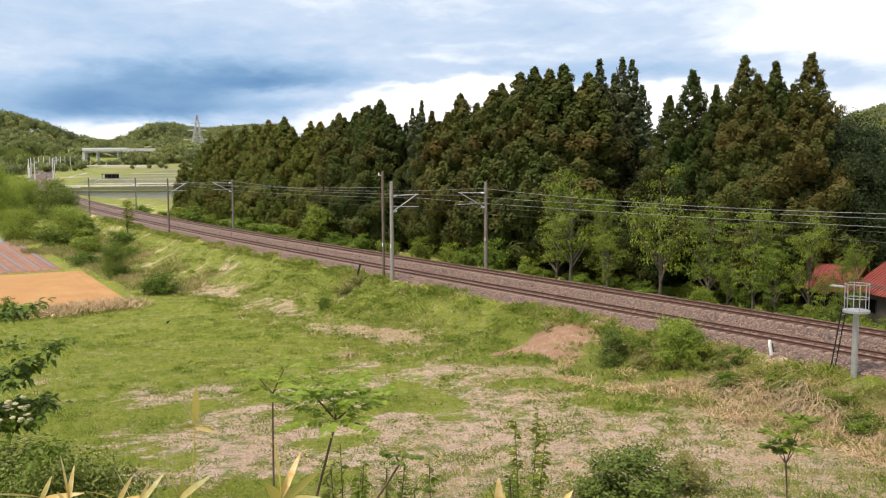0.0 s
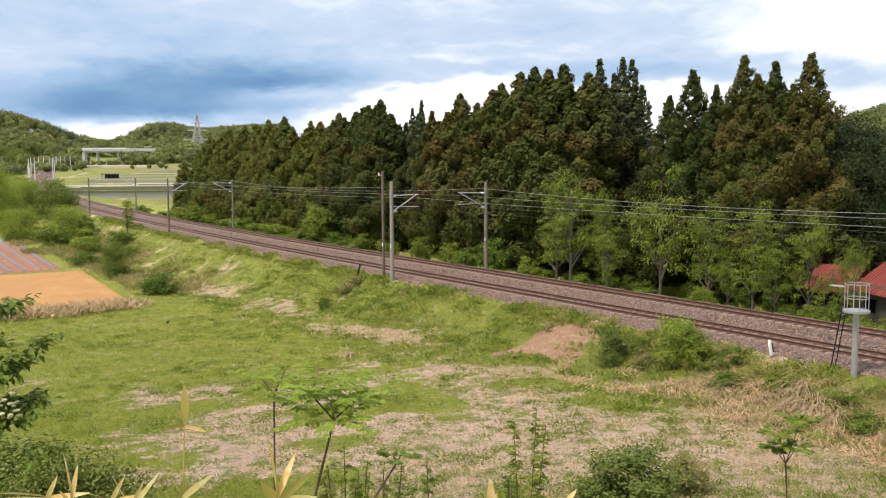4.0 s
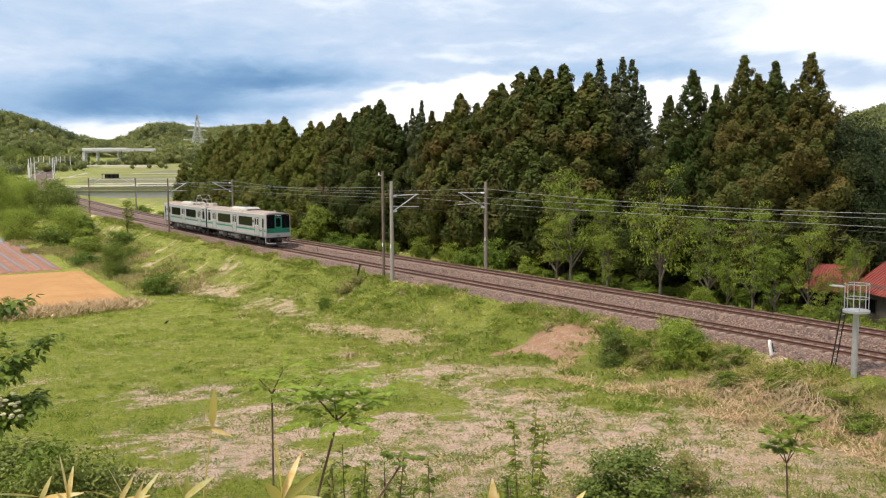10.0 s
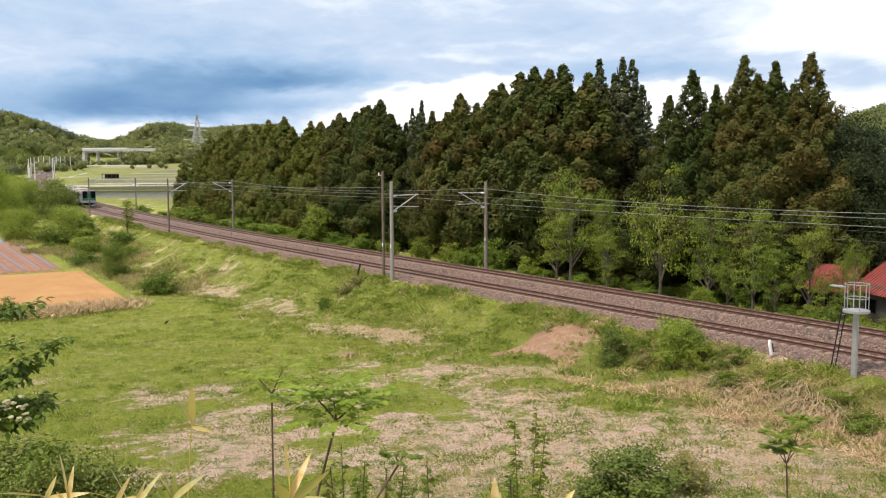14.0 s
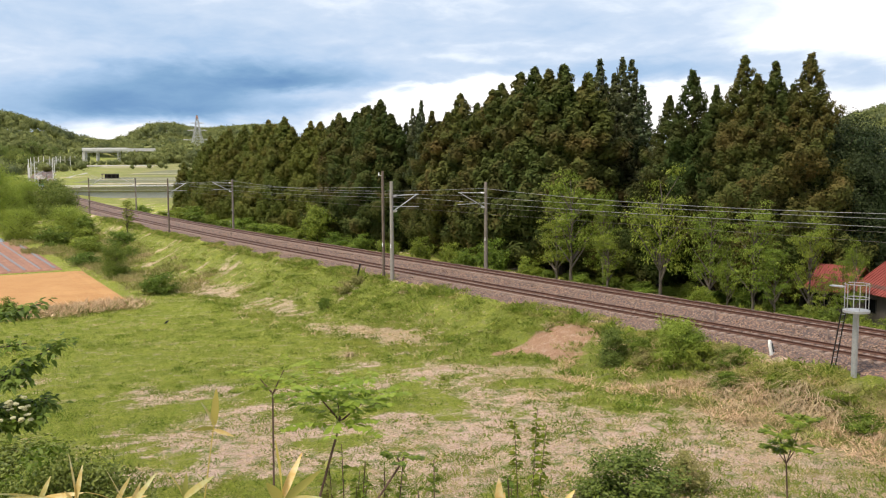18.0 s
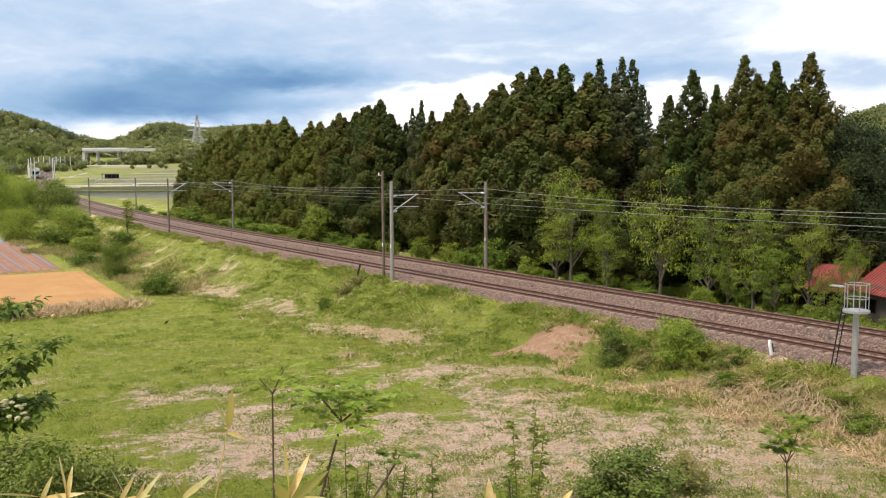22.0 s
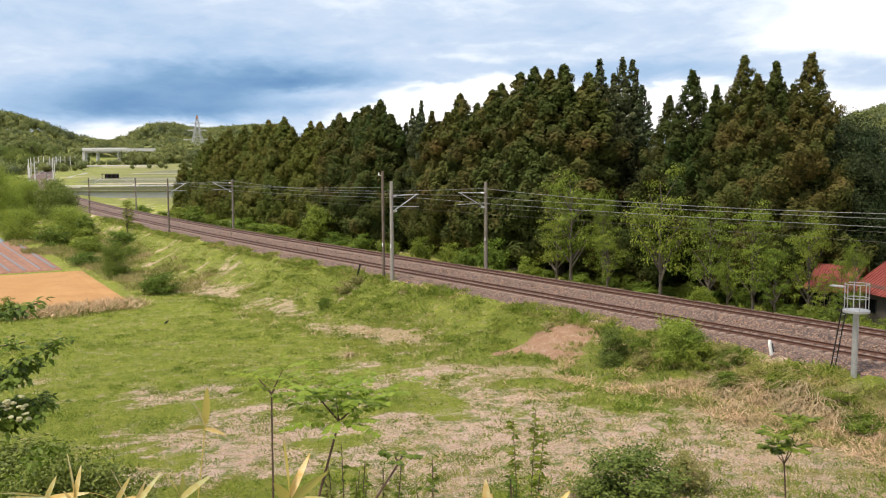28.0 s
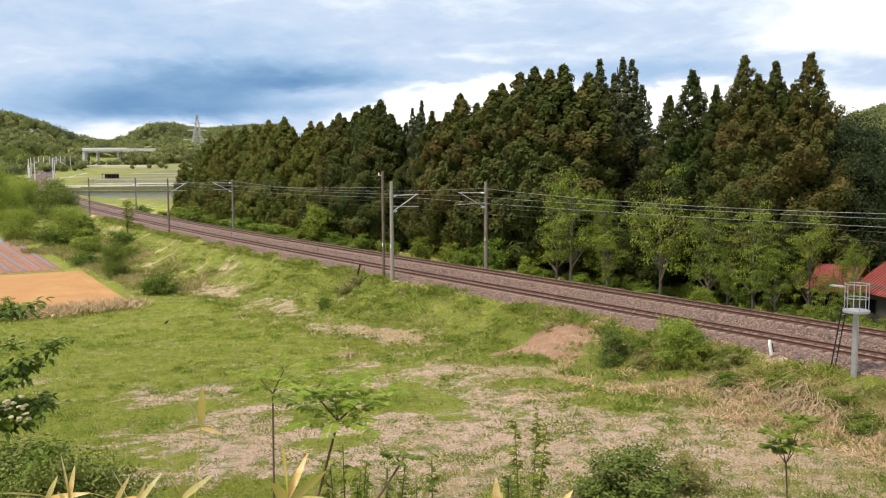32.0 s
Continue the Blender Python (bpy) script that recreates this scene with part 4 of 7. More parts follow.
def bracket(parent, z, side, reach):
    """Cantilever arm that holds the wires over a track; side is +1 towards local +y."""
    bm = bmesh.new()
    tube(bm, (0, side * 0.1, z + 0.9), (0, side * reach, z + 0.98), 0.035)
    tube(bm, (0, side * 0.1, z - 0.35), (0, side * (reach - 0.2), z + 0.95), 0.045)
    tube(bm, (0, side * 0.1, z + 0.05), (0, side * (reach + 0.05), z - 0.02), 0.028)
    arm = part("bracket_arm", bm, M_ARM, parent, "galvanised cantilever arm")
    for zz in (z + 0.9, z - 0.35):
        bm = bmesh.new()
        for k in range(4):
            tube(bm, (0, side * (0.22 + 0.08 * k), zz + 0.01 * k), (0, side * (0.27 + 0.08 * k), zz + 0.01 * k), 0.09, 0.05, 8)
        part("insulator", bm, M_PORCELAIN, arm)


def build_pole(s, n, height, concrete, arm=0, base=-0.5, lean=0.0):
    p = on_line(s, n, base)
    h = float(np.interp(s, SS, HH))
    gz = min(p.z, ground_at(p.x, p.y)) - 0.1
    ob = thing("catenary_pole" if arm else "line_pole", ("pale steel catenary mast beside the distant tracks" if s > 200 else "grey concrete catenary pole beside the tracks") if concrete else "dark brown wooden line pole beside the tracks", "pole",
               Matrix.LocRotScale((p.x, p.y, gz), Euler((0, lean, h)), None), "line poles")
    top = float(rise(s)) + height - gz
    r = 0.17 if concrete else 0.13
    if s > 200:
        r = 0.2
    part("shaft", tube(bmesh.new(), (0, 0, 0), (0, 0, top), r, r * 0.78, 14), (M_POLEBAND if s > 250 else M_CONCRETE if n > 0 else M_OLDPOLE) if concrete else M_WOODPOLE, ob)
    if s < 200:
        part("marker_plate", box(bmesh.new(), -r * 0.55, r * 0.9, 2.9, 0.10, 0.03, 0.32, 0.005), M_POLEBAND, ob, "small white plate")
    contact = float(rise(s)) + 5.15 - gz
    if arm:
        bracket(ob, contact + 0.3, arm, abs(n) - 0.2 if n > 0 else abs(n) - TRACK_GAP - 0.1)
    if not arm:
        arm_ob = part("crossarm", box(bmesh.new(), 0.3, 0, top - 0.35, 0.7, 0.07, 0.07), M_GALV, ob)
        part("insulator", tube(bmesh.new(), (0.6, 0, top - 0.31), (0.6, 0, top - 0.12), 0.05, 0.04, 8), M_PORCELAIN, arm_ob)
    return ob


NEAR_POLES = [(-42, 7.5), (14.7, 7.5), (75.5, 7.15), (137.5, 6.7)]
FAR_POLES = [(-40, 7.3), (15.3, 7.3), (77.8, 6.85), (142.5, 6.5)]
for s, h in NEAR_POLES:
    build_pole(s, 2.75, h, 10 < s < 20, -1, -0.45)
for s, h in FAR_POLES:
    build_pole(s, -TRACK_GAP - 3.0, h, True, 1, -0.3)
build_pole(16.3, 2.6, 8.3, False, 0, -0.45)
for s in np.arange(212, 860, 46):
    for n, a in ((2.9, -1), (-TRACK_GAP - 3.0, 1))[:1 if s < 370 else 2]:
        build_pole(float(s), n, 6.6 if s < 370 else 8.6, True, a, -0.4)


def wire(name, pts, r=0.014, label="thin grey feeder wire between the line poles", parent=None, material=None):
    cu = bpy.data.curves.new(name, "CURVE")
    cu.dimensions, cu.bevel_depth, cu.bevel_resolution = "3D", r, 1
    sp = cu.splines.new("POLY")
    sp.points.add(len(pts) - 1)
    for q, p in zip(sp.points, pts):
        q.co = (*p, 1)
    cu.materials.append(material or M_WIRE)
    ob = new(name, cu)
    if parent is not None:
        ob.parent = parent
    return tagged(ob, label, "" if parent else "wire")


def span_points(spans, n, z0, sag, k=10):
    """Points of a wire that hangs between its supports."""
    out = []
    for a, b in zip(spans[:-1], spans[1:]):
        for i in range(k):
            u = i / k
            out.append(on_line(a + (b - a) * u, n, z0 - 4 * sag * u * (1 - u)))
    out.append(on_line(spans[-1], n, z0))
    return out


def build_wires():
    near = [-98, -42, 14.7, 75.5, 137.5, 212] + [212 + 46 * k for k in range(1, 14)]
    far = [-96, -40, 15.3, 77.8, 142.5, 212] + [212 + 46 * k for k in range(1, 14)]
    for spans, n, up in ((near, 0.0, 0.0), (far, -TRACK_GAP, 0.12)):
        ob = thing("overhead_line", "contact wire hung from a messenger wire over the track", "overhead line")
        wire("contact_wire", span_points(spans, n, 5.2 + up, 0.03), 0.009, "", ob, M_CONTACT)
        wire("messenger_wire", span_points(spans, n, 6.1 + up, 0.28), 0.012, "", ob)
        bm = bmesh.new()
        for a, b in zip(spans[:5], spans[1:6]):
            for i in range(1, 10):
                u = i / 10
                tube(bm, on_line(a + (b - a) * u, n, 5.2 + up - 0.12 * u * (1 - u)), on_line(a + (b - a) * u, n, 6.1 + up - 1.12 * u * (1 - u)), 0.004, None, 4)
        part("droppers", bm, M_CONTACT, ob)
    wire("feeder_wire", span_points(far, -TRACK_GAP - 2.7, 6.75, 0.75), 0.016)
    wire("feeder_wire", span_points([16.3, 75.5, 137.5], 2.75, 7.0, 0.4), 0.012)


build_wires()


# ---- meadow and bank: grass, litter, shrubs, fields ----
M_GRASS = leafage("grass_blades", (0.115, 0.175, 0.018), (0.305, 0.38, 0.056), (0.36, 0.385, 0.09), 0.3, 0.6, 0.0, tone_scale=1.1)
M_WEED = leafage("weed_leaves", (0.085, 0.138, 0.012), (0.265, 0.33, 0.043), (0.42, 0.37, 0.13), 0.32, 0.55, 0.0, tone_scale=0.9)
M_STRAW = leafage("dry_straw", (0.39, 0.26, 0.14), (0.84, 0.65, 0.44), (0.66, 0.47, 0.31), 0.15, 0.8, 0.1, tone_scale=1.3)
M_PAMPAS = leafage("old_pampas_blades", (0.27, 0.19, 0.10), (0.62, 0.49, 0.33), (0.24, 0.22, 0.08), 0.2, 0.8, 0.15, tone_scale=1.6)
M_CUSHION = leafage("cushion_leaves", (0.07, 0.125, 0.010), (0.225, 0.295, 0.036), (0.34, 0.35, 0.07), 0.32, 0.55, 0.0, tone_scale=0.5)
M_RANK = leafage("rank_olive_weeds", (0.13, 0.15, 0.03), (0.33, 0.31, 0.10), (0.42, 0.33, 0.17), 0.3, 0.6, 0.0, tone_scale=0.35)
M_DEEPWEED = leafage("deep_green_weeds", (0.10, 0.155, 0.015), (0.24, 0.30, 0.042), (0.30, 0.34, 0.065), 0.3, 0.6, 0.0, tone_scale=0.8)
M_YELLOWGRASS = leafage("yellow_green_grass", (0.17, 0.21, 0.03), (0.42, 0.42, 0.10), (0.44, 0.38, 0.17), 0.3, 0.6, 0.1, tone_scale=1.2)
M_FLOWER = leafage("cream_flowers", (0.44, 0.42, 0.23), (0.62, 0.59, 0.36), None, 0.2, 0.7, 0.0)
M_TWIG = surface("reddish_twig", (0.10, 0.055, 0.038), (0.17, 0.10, 0.075), 0.85, 0, 40, 8, 0.3)


def scatter(count, seed, x0, x1, y0, y1, keep):
    """Random places on the plan, kept with the chance that keep gives."""
    rng = np.random.default_rng(seed)
    x, y = rng.uniform(x0, x1, count), rng.uniform(y0, y1, count)
    m = rng.random(count) < keep(x, y)
    x, y = x[m], y[m]
    return x, y, land(x, y), rng


def blades(name, x, y, z, rng, per, length, width, spread, lean, material, label, category):
    """Tufts of narrow blades, all of one kind, as one growth."""
    k = len(x)
    base = np.repeat(np.stack([x, y, z], axis=1), per, axis=0)
    big = np.repeat(rng.uniform(0.6, 1.4, k), per)
    base = base + rng.normal(size=base.shape) * np.array([spread, spread, 0])
    a = unit(rng.normal(size=base.shape) * np.array([lean, lean, 0.15]) + np.array([0, 0, 1.0]))
    l = rng.uniform(0.6, 1.2, len(base)) * length * big
    v, f = kites(base, a, side_of(a, rng), l, width * rng.uniform(0.7, 1.4, len(base)), 0.2)
    ob = part(name, raw_mesh(name, v, f), material)
    return tagged(ob, label, category, kind="stuff")


def in_meadow(x, y):
    s, n = line_of(x, y)
    return (n > 2.9) & (np.abs(x) < 4 + 0.53 * y) & ~ploughed(x, y)


def n_side(x, y):
    return line_of(x, y)[1]


def ploughed(x, y):
    s, n = line_of(x, y)
    return (s > 34) & (s < 112) & (n > 16.5)


def build_grass():
    x, y, z, rng = scatter(42000, 21, -46, 24, 20, 86, lambda x, y: in_meadow(x, y) * np.clip(1.1 - 1.0 * dry_cover(x, y) - bare_soil(x, y), 0.12, 1))
    blades("meadow_grass", x, y, z, rng, 8, 0.17, 0.022, 0.12, 0.6, M_GRASS, "short bright green meadow grass", "grass")
    x, y, z, rng = scatter(26000, 22, -75, 30, 26, 165, lambda x, y: in_meadow(x, y) * np.where(line_of(x, y)[1] < 13, np.clip(0.9 - 0.75 * bare_soil(x, y) - 0.75 * dry_cover(x, y), 0, 1), 0.05))
    blades("bank_weeds", x, y, z, rng, 9, 0.36, 0.055, 0.18, 0.9, M_WEED, "lush green weeds on the railway bank", "weeds")
    x, y, z, rng = scatter(30000, 23, -30, 24, 22, 72, lambda x, y: in_meadow(x, y) * np.clip(dry_cover(x, y) * 1.3 - 0.1, 0, 1))
    blades("dry_litter", x, y, z + 0.02, rng, 7, 0.20, 0.020, 0.14, 4.0, M_STRAW, "pinkish dry cut grass lying on the ground", "litter")
    x, y, z, rng = scatter(16000, 24, -70, 26, 28, 150, lambda x, y: in_meadow(x, y) * (vnoise(x, y, 3.2, 31) > 0.5) * np.where(line_of(x, y)[1] < 14, 0.7, 0.06))
    blades("dry_bank_grass", x, y, z, rng, 6, 0.42, 0.022, 0.14, 0.9, M_STRAW, "pale dry grass stalks on the railway bank", "grass")
    x, y, z, rng = scatter(9000, 25, -60, 30, 30, 170, lambda x, y: (line_of(x, y)[1] < -6.9) * (line_of(x, y)[1] > -12.0))
    blades("far_side_weeds", x, y, z, rng, 6, 0.42, 0.07, 0.2, 0.8, M_WEED, "green weeds at the foot of the cedar belt", "weeds")
    x, y, z, rng = scatter(9000, 26, -26, 26, 8, 30, lambda x, y: (np.abs(x) < 5 + 0.55 * y) * 0.9)
    blades("slope_weeds", x, y, z, rng, 10, 0.3, 0.025, 0.2, 0.7, M_WEED, "green weeds on the near slope", "weeds")
    x, y, z, rng = scatter(6500, 29, -26, 24, 22, 62, lambda x, y: in_meadow(x, y) * np.clip(dry_cover(x, y) * 1.2, 0, 1) * (vnoise(x, y, 2.2, 43) > 0.4))
    blades("small_weeds", x, y, z, rng, 9, 0.13, 0.035, 0.12, 1.0, M_WEED, "small green weeds coming up through dry litter", "weeds")
    x, y, z, rng = scatter(9000, 30, -80, -24, 84, 175, lambda x, y: (line_of(x, y)[1] > 6) * (line_of(x, y)[1] < 19) * (vnoise(x, y, 7, 45) > 0.3) * ~((line_of(x, y)[1] > 15.5) & (y < 125)) * 0.9)
    blades("rank_weeds", x, y, z, rng, 16, 0.85, 0.075, 0.5, 0.7, M_RANK, "rank olive weeds and dry stalks below the railway bank", "weeds")
    x, y, z, rng = scatter(450, 35, -18, 22, 24, 47, lambda x, y: in_meadow(x, y) * np.clip(dry_cover(x, y) * 1.3, 0.1, 1))
    blades("weed_mats", x, y, z, rng, 44, 0.14, 0.045, 0.28, 1.2, M_CUSHION, "low green weeds spreading over dry litter", "weeds")
    x, y, z, rng = scatter(9000, 36, -34, 20, 40, 96, lambda x, y: in_meadow(x, y) * (0.7 * spot(x, y, -21, 84, 5, 4, -0.7) + 0.8 * spot(x, y, -3.2, 60, 5.5, 2.2, -0.9) + 0.7 * spot(x, y, -5, 66, 3, 1.2, -0.9) + 0.5 * spot(x, y, 5, 47.5, 4, 1.2, -0.6) + 0.5 * bare_soil(x, y) * (n_side(x, y) > 0)))
    blades("dry_stalks", x, y, z, rng, 8, 0.32, 0.03, 0.25, 1.6, M_STRAW, "yellowed dry stalks lying at the foot of the bank", "litter")
    x, y, z, rng = scatter(3000, 37, 9, 26, 26, 45, lambda x, y: (line_of(x, y)[1] > 3.4) * (line_of(x, y)[1] < 9) * (line_of(x, y)[0] < -18) * (vnoise(x, y, 1.8, 47) > 0.42) * 0.9)
    blades("mound_weeds", x, y, z, rng, 14, 0.42, 0.035, 0.22, 0.9, M_RANK, "olive and brown weeds among dry grass on the bank", "weeds")
    x, y, z, rng = scatter(5200, 38, -22, 14, 42, 86, lambda x, y: (n_side(x, y) > 3.1) * (n_side(x, y) < 7.8) * (1 - bare_soil(x, y)) * (1 - 0.9 * dry_cover(x, y)) * (vnoise(x, y, 2.6, 49) > 0.36) * np.where((x > -8) & (x < 6), 0.95, 0.45))
    blades("bank_thicket", x, y, z, rng, 44, 0.36, 0.045, 0.32, 0.9, M_DEEPWEED, "dark green leafy weeds thick on the railway bank", "weeds")
    x, y, z, rng = scatter(5200, 40, 6, 26, 26, 48, lambda x, y: (n_side(x, y) > 3.2) * (n_side(x, y) < 9.5) * (vnoise(x, y, 1.6, 53) > 0.46) * 0.9)
    blades("bank_straw", x, y, z, rng, 11, 0.55, 0.022, 0.16, 1.1, M_STRAW, "pale dry stalks among the weeds on the bank", "grass")
    rng = np.random.default_rng(39)
    q, n = rng.uniform(-34, 120, 2600), 3.6 - 1.5 * rng.random(2600) ** 1.6
    keep = vnoise(q, n * 0.5, 2.3, 51) + 0.25 * (n - 2.6) > 0.4
    at = on_line_many(q[keep], n[keep], np.interp(n[keep], [2.05, 2.55, 3.0, 3.6], [-0.26, -0.36, -0.45, -0.65]))
    blades("shoulder_weeds", at[:, 0], at[:, 1], at[:, 2], rng, 22, 0.36, 0.05, 0.22, 0.8, M_WEED, "green weeds creeping onto the edge of the ballast", "weeds")
    # denser cushions of grass and weeds
    x, y, z, rng = scatter(2600, 27, -40, 24, 24, 80, lambda x, y: in_meadow(x, y) * np.where(line_of(x, y)[1] > 10, 0.8, 0.15) * (vnoise(x, y, 6, 41) > 0.35))
    blades("grass_cushions", x, y, z, rng, 46, 0.26, 0.022, 0.26, 0.5, M_CUSHION, "taller cushions of green grass in the meadow", "grass")
    x, y, z, rng = scatter(2400, 28, -75, 26, 28, 165, lambda x, y: in_meadow(x, y) * (line_of(x, y)[1] < 14) * (1 - bare_soil(x, y)) * (1 - 0.9 * dry_cover(x, y)))
    blades("weed_cushions", x, y, z, rng, 42, 0.5, 0.05, 0.34, 0.8, M_CUSHION, "taller cushions of leafy weeds on the bank", "weeds")


build_grass()

# shrub stock: crown and limbs
SHRUBS = []
for i in range(5):
    cr, arms = broad_crown(3.0, 1.6, 100 + i, 26, 7, 30, 0.08, 0.19, 0.6)
    SHRUBS.append((cr, trunk_mesh("stem", 1.6, 0.06, 110 + i, 0.03, arms)))
FULL_SHRUBS = []
for i in range(3):
    cr, arms = broad_crown(3.0, 1.6, 115 + i, 60, 10, 44, 0.04, 0.085, 0.6, 0.9)
    FULL_SHRUBS.append((cr, trunk_mesh("stem", 1.6, 0.06, 118 + i, 0.03, arms)))
MID_SHRUBS = []
for i in range(3):
    cr, arms = broad_crown(3.0, 1.6, 170 + i, 40, 8, 36, 0.05, 0.14, 0.6, 0.8)
    MID_SHRUBS.append((cr, trunk_mesh("stem", 1.6, 0.06, 175 + i, 0.03, arms)))
TREES = []
for i in range(4):
    cr, arms = broad_crown(8.0, 2.7, 120 + i, 22, 5, 60, 0.41, 0.17, 0.75, 0.38)
    TREES.append((cr, trunk_mesh("trunk", 7.4, 0.16, 130 + i, 0.02, arms)))


def plant(name, label, category, stock, nominal, x, y, height, radius, leaf, bark, rng, group=""):
    """One shrub or tree of a stock, at its place and size (nominal: the stock's height and radius)."""
    crown, stem = stock[int(rng.integers(len(stock)))]
    ob = thing(name, label, category, None, group)
    kx, kz = radius / nominal[1], height / nominal[0]
    ob.matrix_basis = Matrix.LocRotScale((x, y, ground_at(x, y) - 0.05), Euler((0, 0, rng.random() * 6.28)), (kx, kx, kz))
    part("stem" if nominal[0] < 5 else "trunk", stem, bark, ob)
    part("crown", crown, leaf, ob)
    return ob


LINESIDE = []


def build_shrubs():
    rng = np.random.default_rng(33)
    for x, y, h, r, leaf, lab in (
            (11.9, 44.6, 2.2, 1.35, M_LIGHTBUSH, "bright green leafy shrub on the railway bank"), (14.0, 42.8, 0.9, 0.8, M_RANK, "low half-dry shrub on the railway bank"),
            (9.0, 46.6, 1.7, 1.0, M_DEEPLEAF, "dark green low shrub on the railway bank"), (5.8, 27.2, 1.6, 1.7, M_DEEPLEAF, "rounded dark green bush at the meadow's edge"), (12.6, 44.2, 1.5, 0.9, M_BROAD, "bright green leafy shrub on the railway bank"), (10.3, 45.2, 0.9, 0.7, M_RANK, "brownish half-dry shrub on the railway bank"), (-5.4, 13.5, 1.3, 1.3, M_DEEPLEAF, "dark leafy thicket on the near slope"), (-6.4, 15, 1.5, 1.4, M_DEEPLEAF, "dark leafy thicket on the near slope"), (-7.6, 20, 1.5, 1.5, M_DEEPLEAF, "leafy thicket on the near slope"), (-9.9, 24.5, 2.4, 1.6, M_DEEPLEAF, "leafy thicket on the near slope"), (-8.7, 23.2, 2.0, 1.4, M_DEEPLEAF, "leafy thicket on the near slope"), (-11.5, 24.2, 2.7, 1.6, M_SHRUB, "leafy thicket on the near slope"), (-10.6, 23, 2.7, 1.4, M_DEEPLEAF, "leafy thicket on the near slope"),
            (-36.5, 99, 3.8, 1.8, M_DARKLEAF, "dark green bush at the foot of the bank"), (-27.1, 84.2, 2.4, 1.8, M_SHRUB, "green bush beside the ploughed field"),
            (-9.5, 70.6, 0.9, 0.6, M_SHRUB, "small green shrub on the bank"), (-8.1, 72.4, 1.1, 0.9, M_RANK, "brownish half-dry shrub on the bank"), (-7.0, 73.2, 0.8, 0.7, M_RANK, "brownish half-dry shrub on the bank"), (-83.5, 194, 7.4, 4.4, M_DEEPLEAF, "large dark green bush beside the curve of the line"), (-80.5, 189, 6.0, 3.4, M_DEEPLEAF, "large dark green bush beside the curve of the line"), (7.9, 28.2, 1.3, 0.8, M_RANK, "brownish half-dry shrub at the edge of the meadow"),
            (-86, 170, 11.8, 5.4, M_LIGHTBUSH, "tall light green bush below the line"), (-65, 155, 5.2, 4.4, M_LIGHTBUSH, "light green bush on the railway bank"),
            (-56, 140, 2.6, 2.8, M_BROAD, "light green bush on the railway bank"), (-61, 140, 3.0, 3.2, M_SHRUB, "green bush at the foot of the bank"), (-50, 126, 2.4, 2.6, M_BROAD, "green bush at the foot of the bank"), (-71, 150, 5.2, 3.6, M_LIGHTBUSH, "green bush below the line"), (-45, 112, 1.7, 2.2, M_SHRUB, "low green shrub on the bank"), (-59, 148, 3.4, 2.4, M_SHRUB, "green bush on the railway bank"),
            (-92, 188, 9.0, 4.4, M_LIGHTBUSH, "light green bush below the line"), (-88, 172, 8.0, 5.0, M_LIGHTBUSH, "light green bush below the line"), (-99, 205, 9.0, 6.0, M_LIGHTBUSH, "green thicket below the line"), (-112, 226, 9.0, 8.0, M_LIGHTBUSH, "green thicket below the line"),
            (-131, 258, 9.5, 9.0, M_SHRUB, "green thicket below the line"), (-148, 280, 9, 8, M_BROAD, "green thicket below the line"),
            (-142, 300, 6, 6, M_SHRUB, "green thicket below the line"), (-94.5, 203, 8.2, 5.0, M_LIGHTBUSH, "light green bush below the line"), (-87.5, 200, 7.6, 4.2, M_DEEPLEAF, "dark green bush below the line"), (-102, 212, 8.8, 5.6, M_SHRUB, "green thicket below the line"), (-97, 206, 8.0, 5.0, M_BROAD, "green thicket below the line"), (-46, 128, 2.6, 2.2, M_SHRUB, "green shrub on the railway bank"), (-41, 117, 1.6, 1.5, M_SHRUB, "low green shrub on the bank"),
            (-13.2, 26.5, 2.4, 2.4, M_DEEPLEAF, "dark leafy thicket on the near slope"), (-10.4, 22, 2.2, 2.1, M_DEEPLEAF, "dark leafy thicket on the near slope"),
            (-8.2, 17.5, 1.7, 1.6, M_DEEPLEAF, "dark leafy thicket on the near slope")):
        plant("shrub", lab, "shrub", MID_SHRUBS if leaf == M_DEEPLEAF or "bright green" in lab else FULL_SHRUBS if h > 3.5 else SHRUBS, (3.0, 1.75), x, y, h, r, leaf, M_BARK, rng)
    p = on_line(93.6, 4.4)
    plant("young_tree", "thin airy young tree on the railway bank", "tree", TREES, (8.0, 2.9), p.x, p.y, 4.9, 1.5, M_SHRUB, M_BARK, rng)
    # dark growth under the trees, added to stand in for the shade there
    s = 15.0
    while s > -9:
        p = on_line(s, -12.6 + rng.normal() * 0.5)
        plant("shrub", "dark green undergrowth added to stand for shade under the trees", "shrub", SHRUBS, (3.0, 1.75), p.x, p.y, rng.uniform(0.6, 1.3), rng.uniform(0.8, 1.3), M_DARKLEAF, M_BARK, rng, "undergrowth")
        s -= rng.uniform(1.6, 2.8)
    for s, n, h, r in ((-10.5, -11.2, 1.2, 0.8), (-12, -10.8, 1.0, 0.8), (-13.6, -10.6, 1.2, 0.8), (-15.2, -10.4, 1.3, 0.9), (-17, -10.2, 1.2, 0.9), (-19, -10, 1.2, 0.9)):
        p = on_line(s, n)
        plant("shrub", "green undergrowth before the sheds", "shrub", SHRUBS, (3.0, 1.75), p.x, p.y, h, r, M_DARKLEAF, M_BARK, rng, "undergrowth")
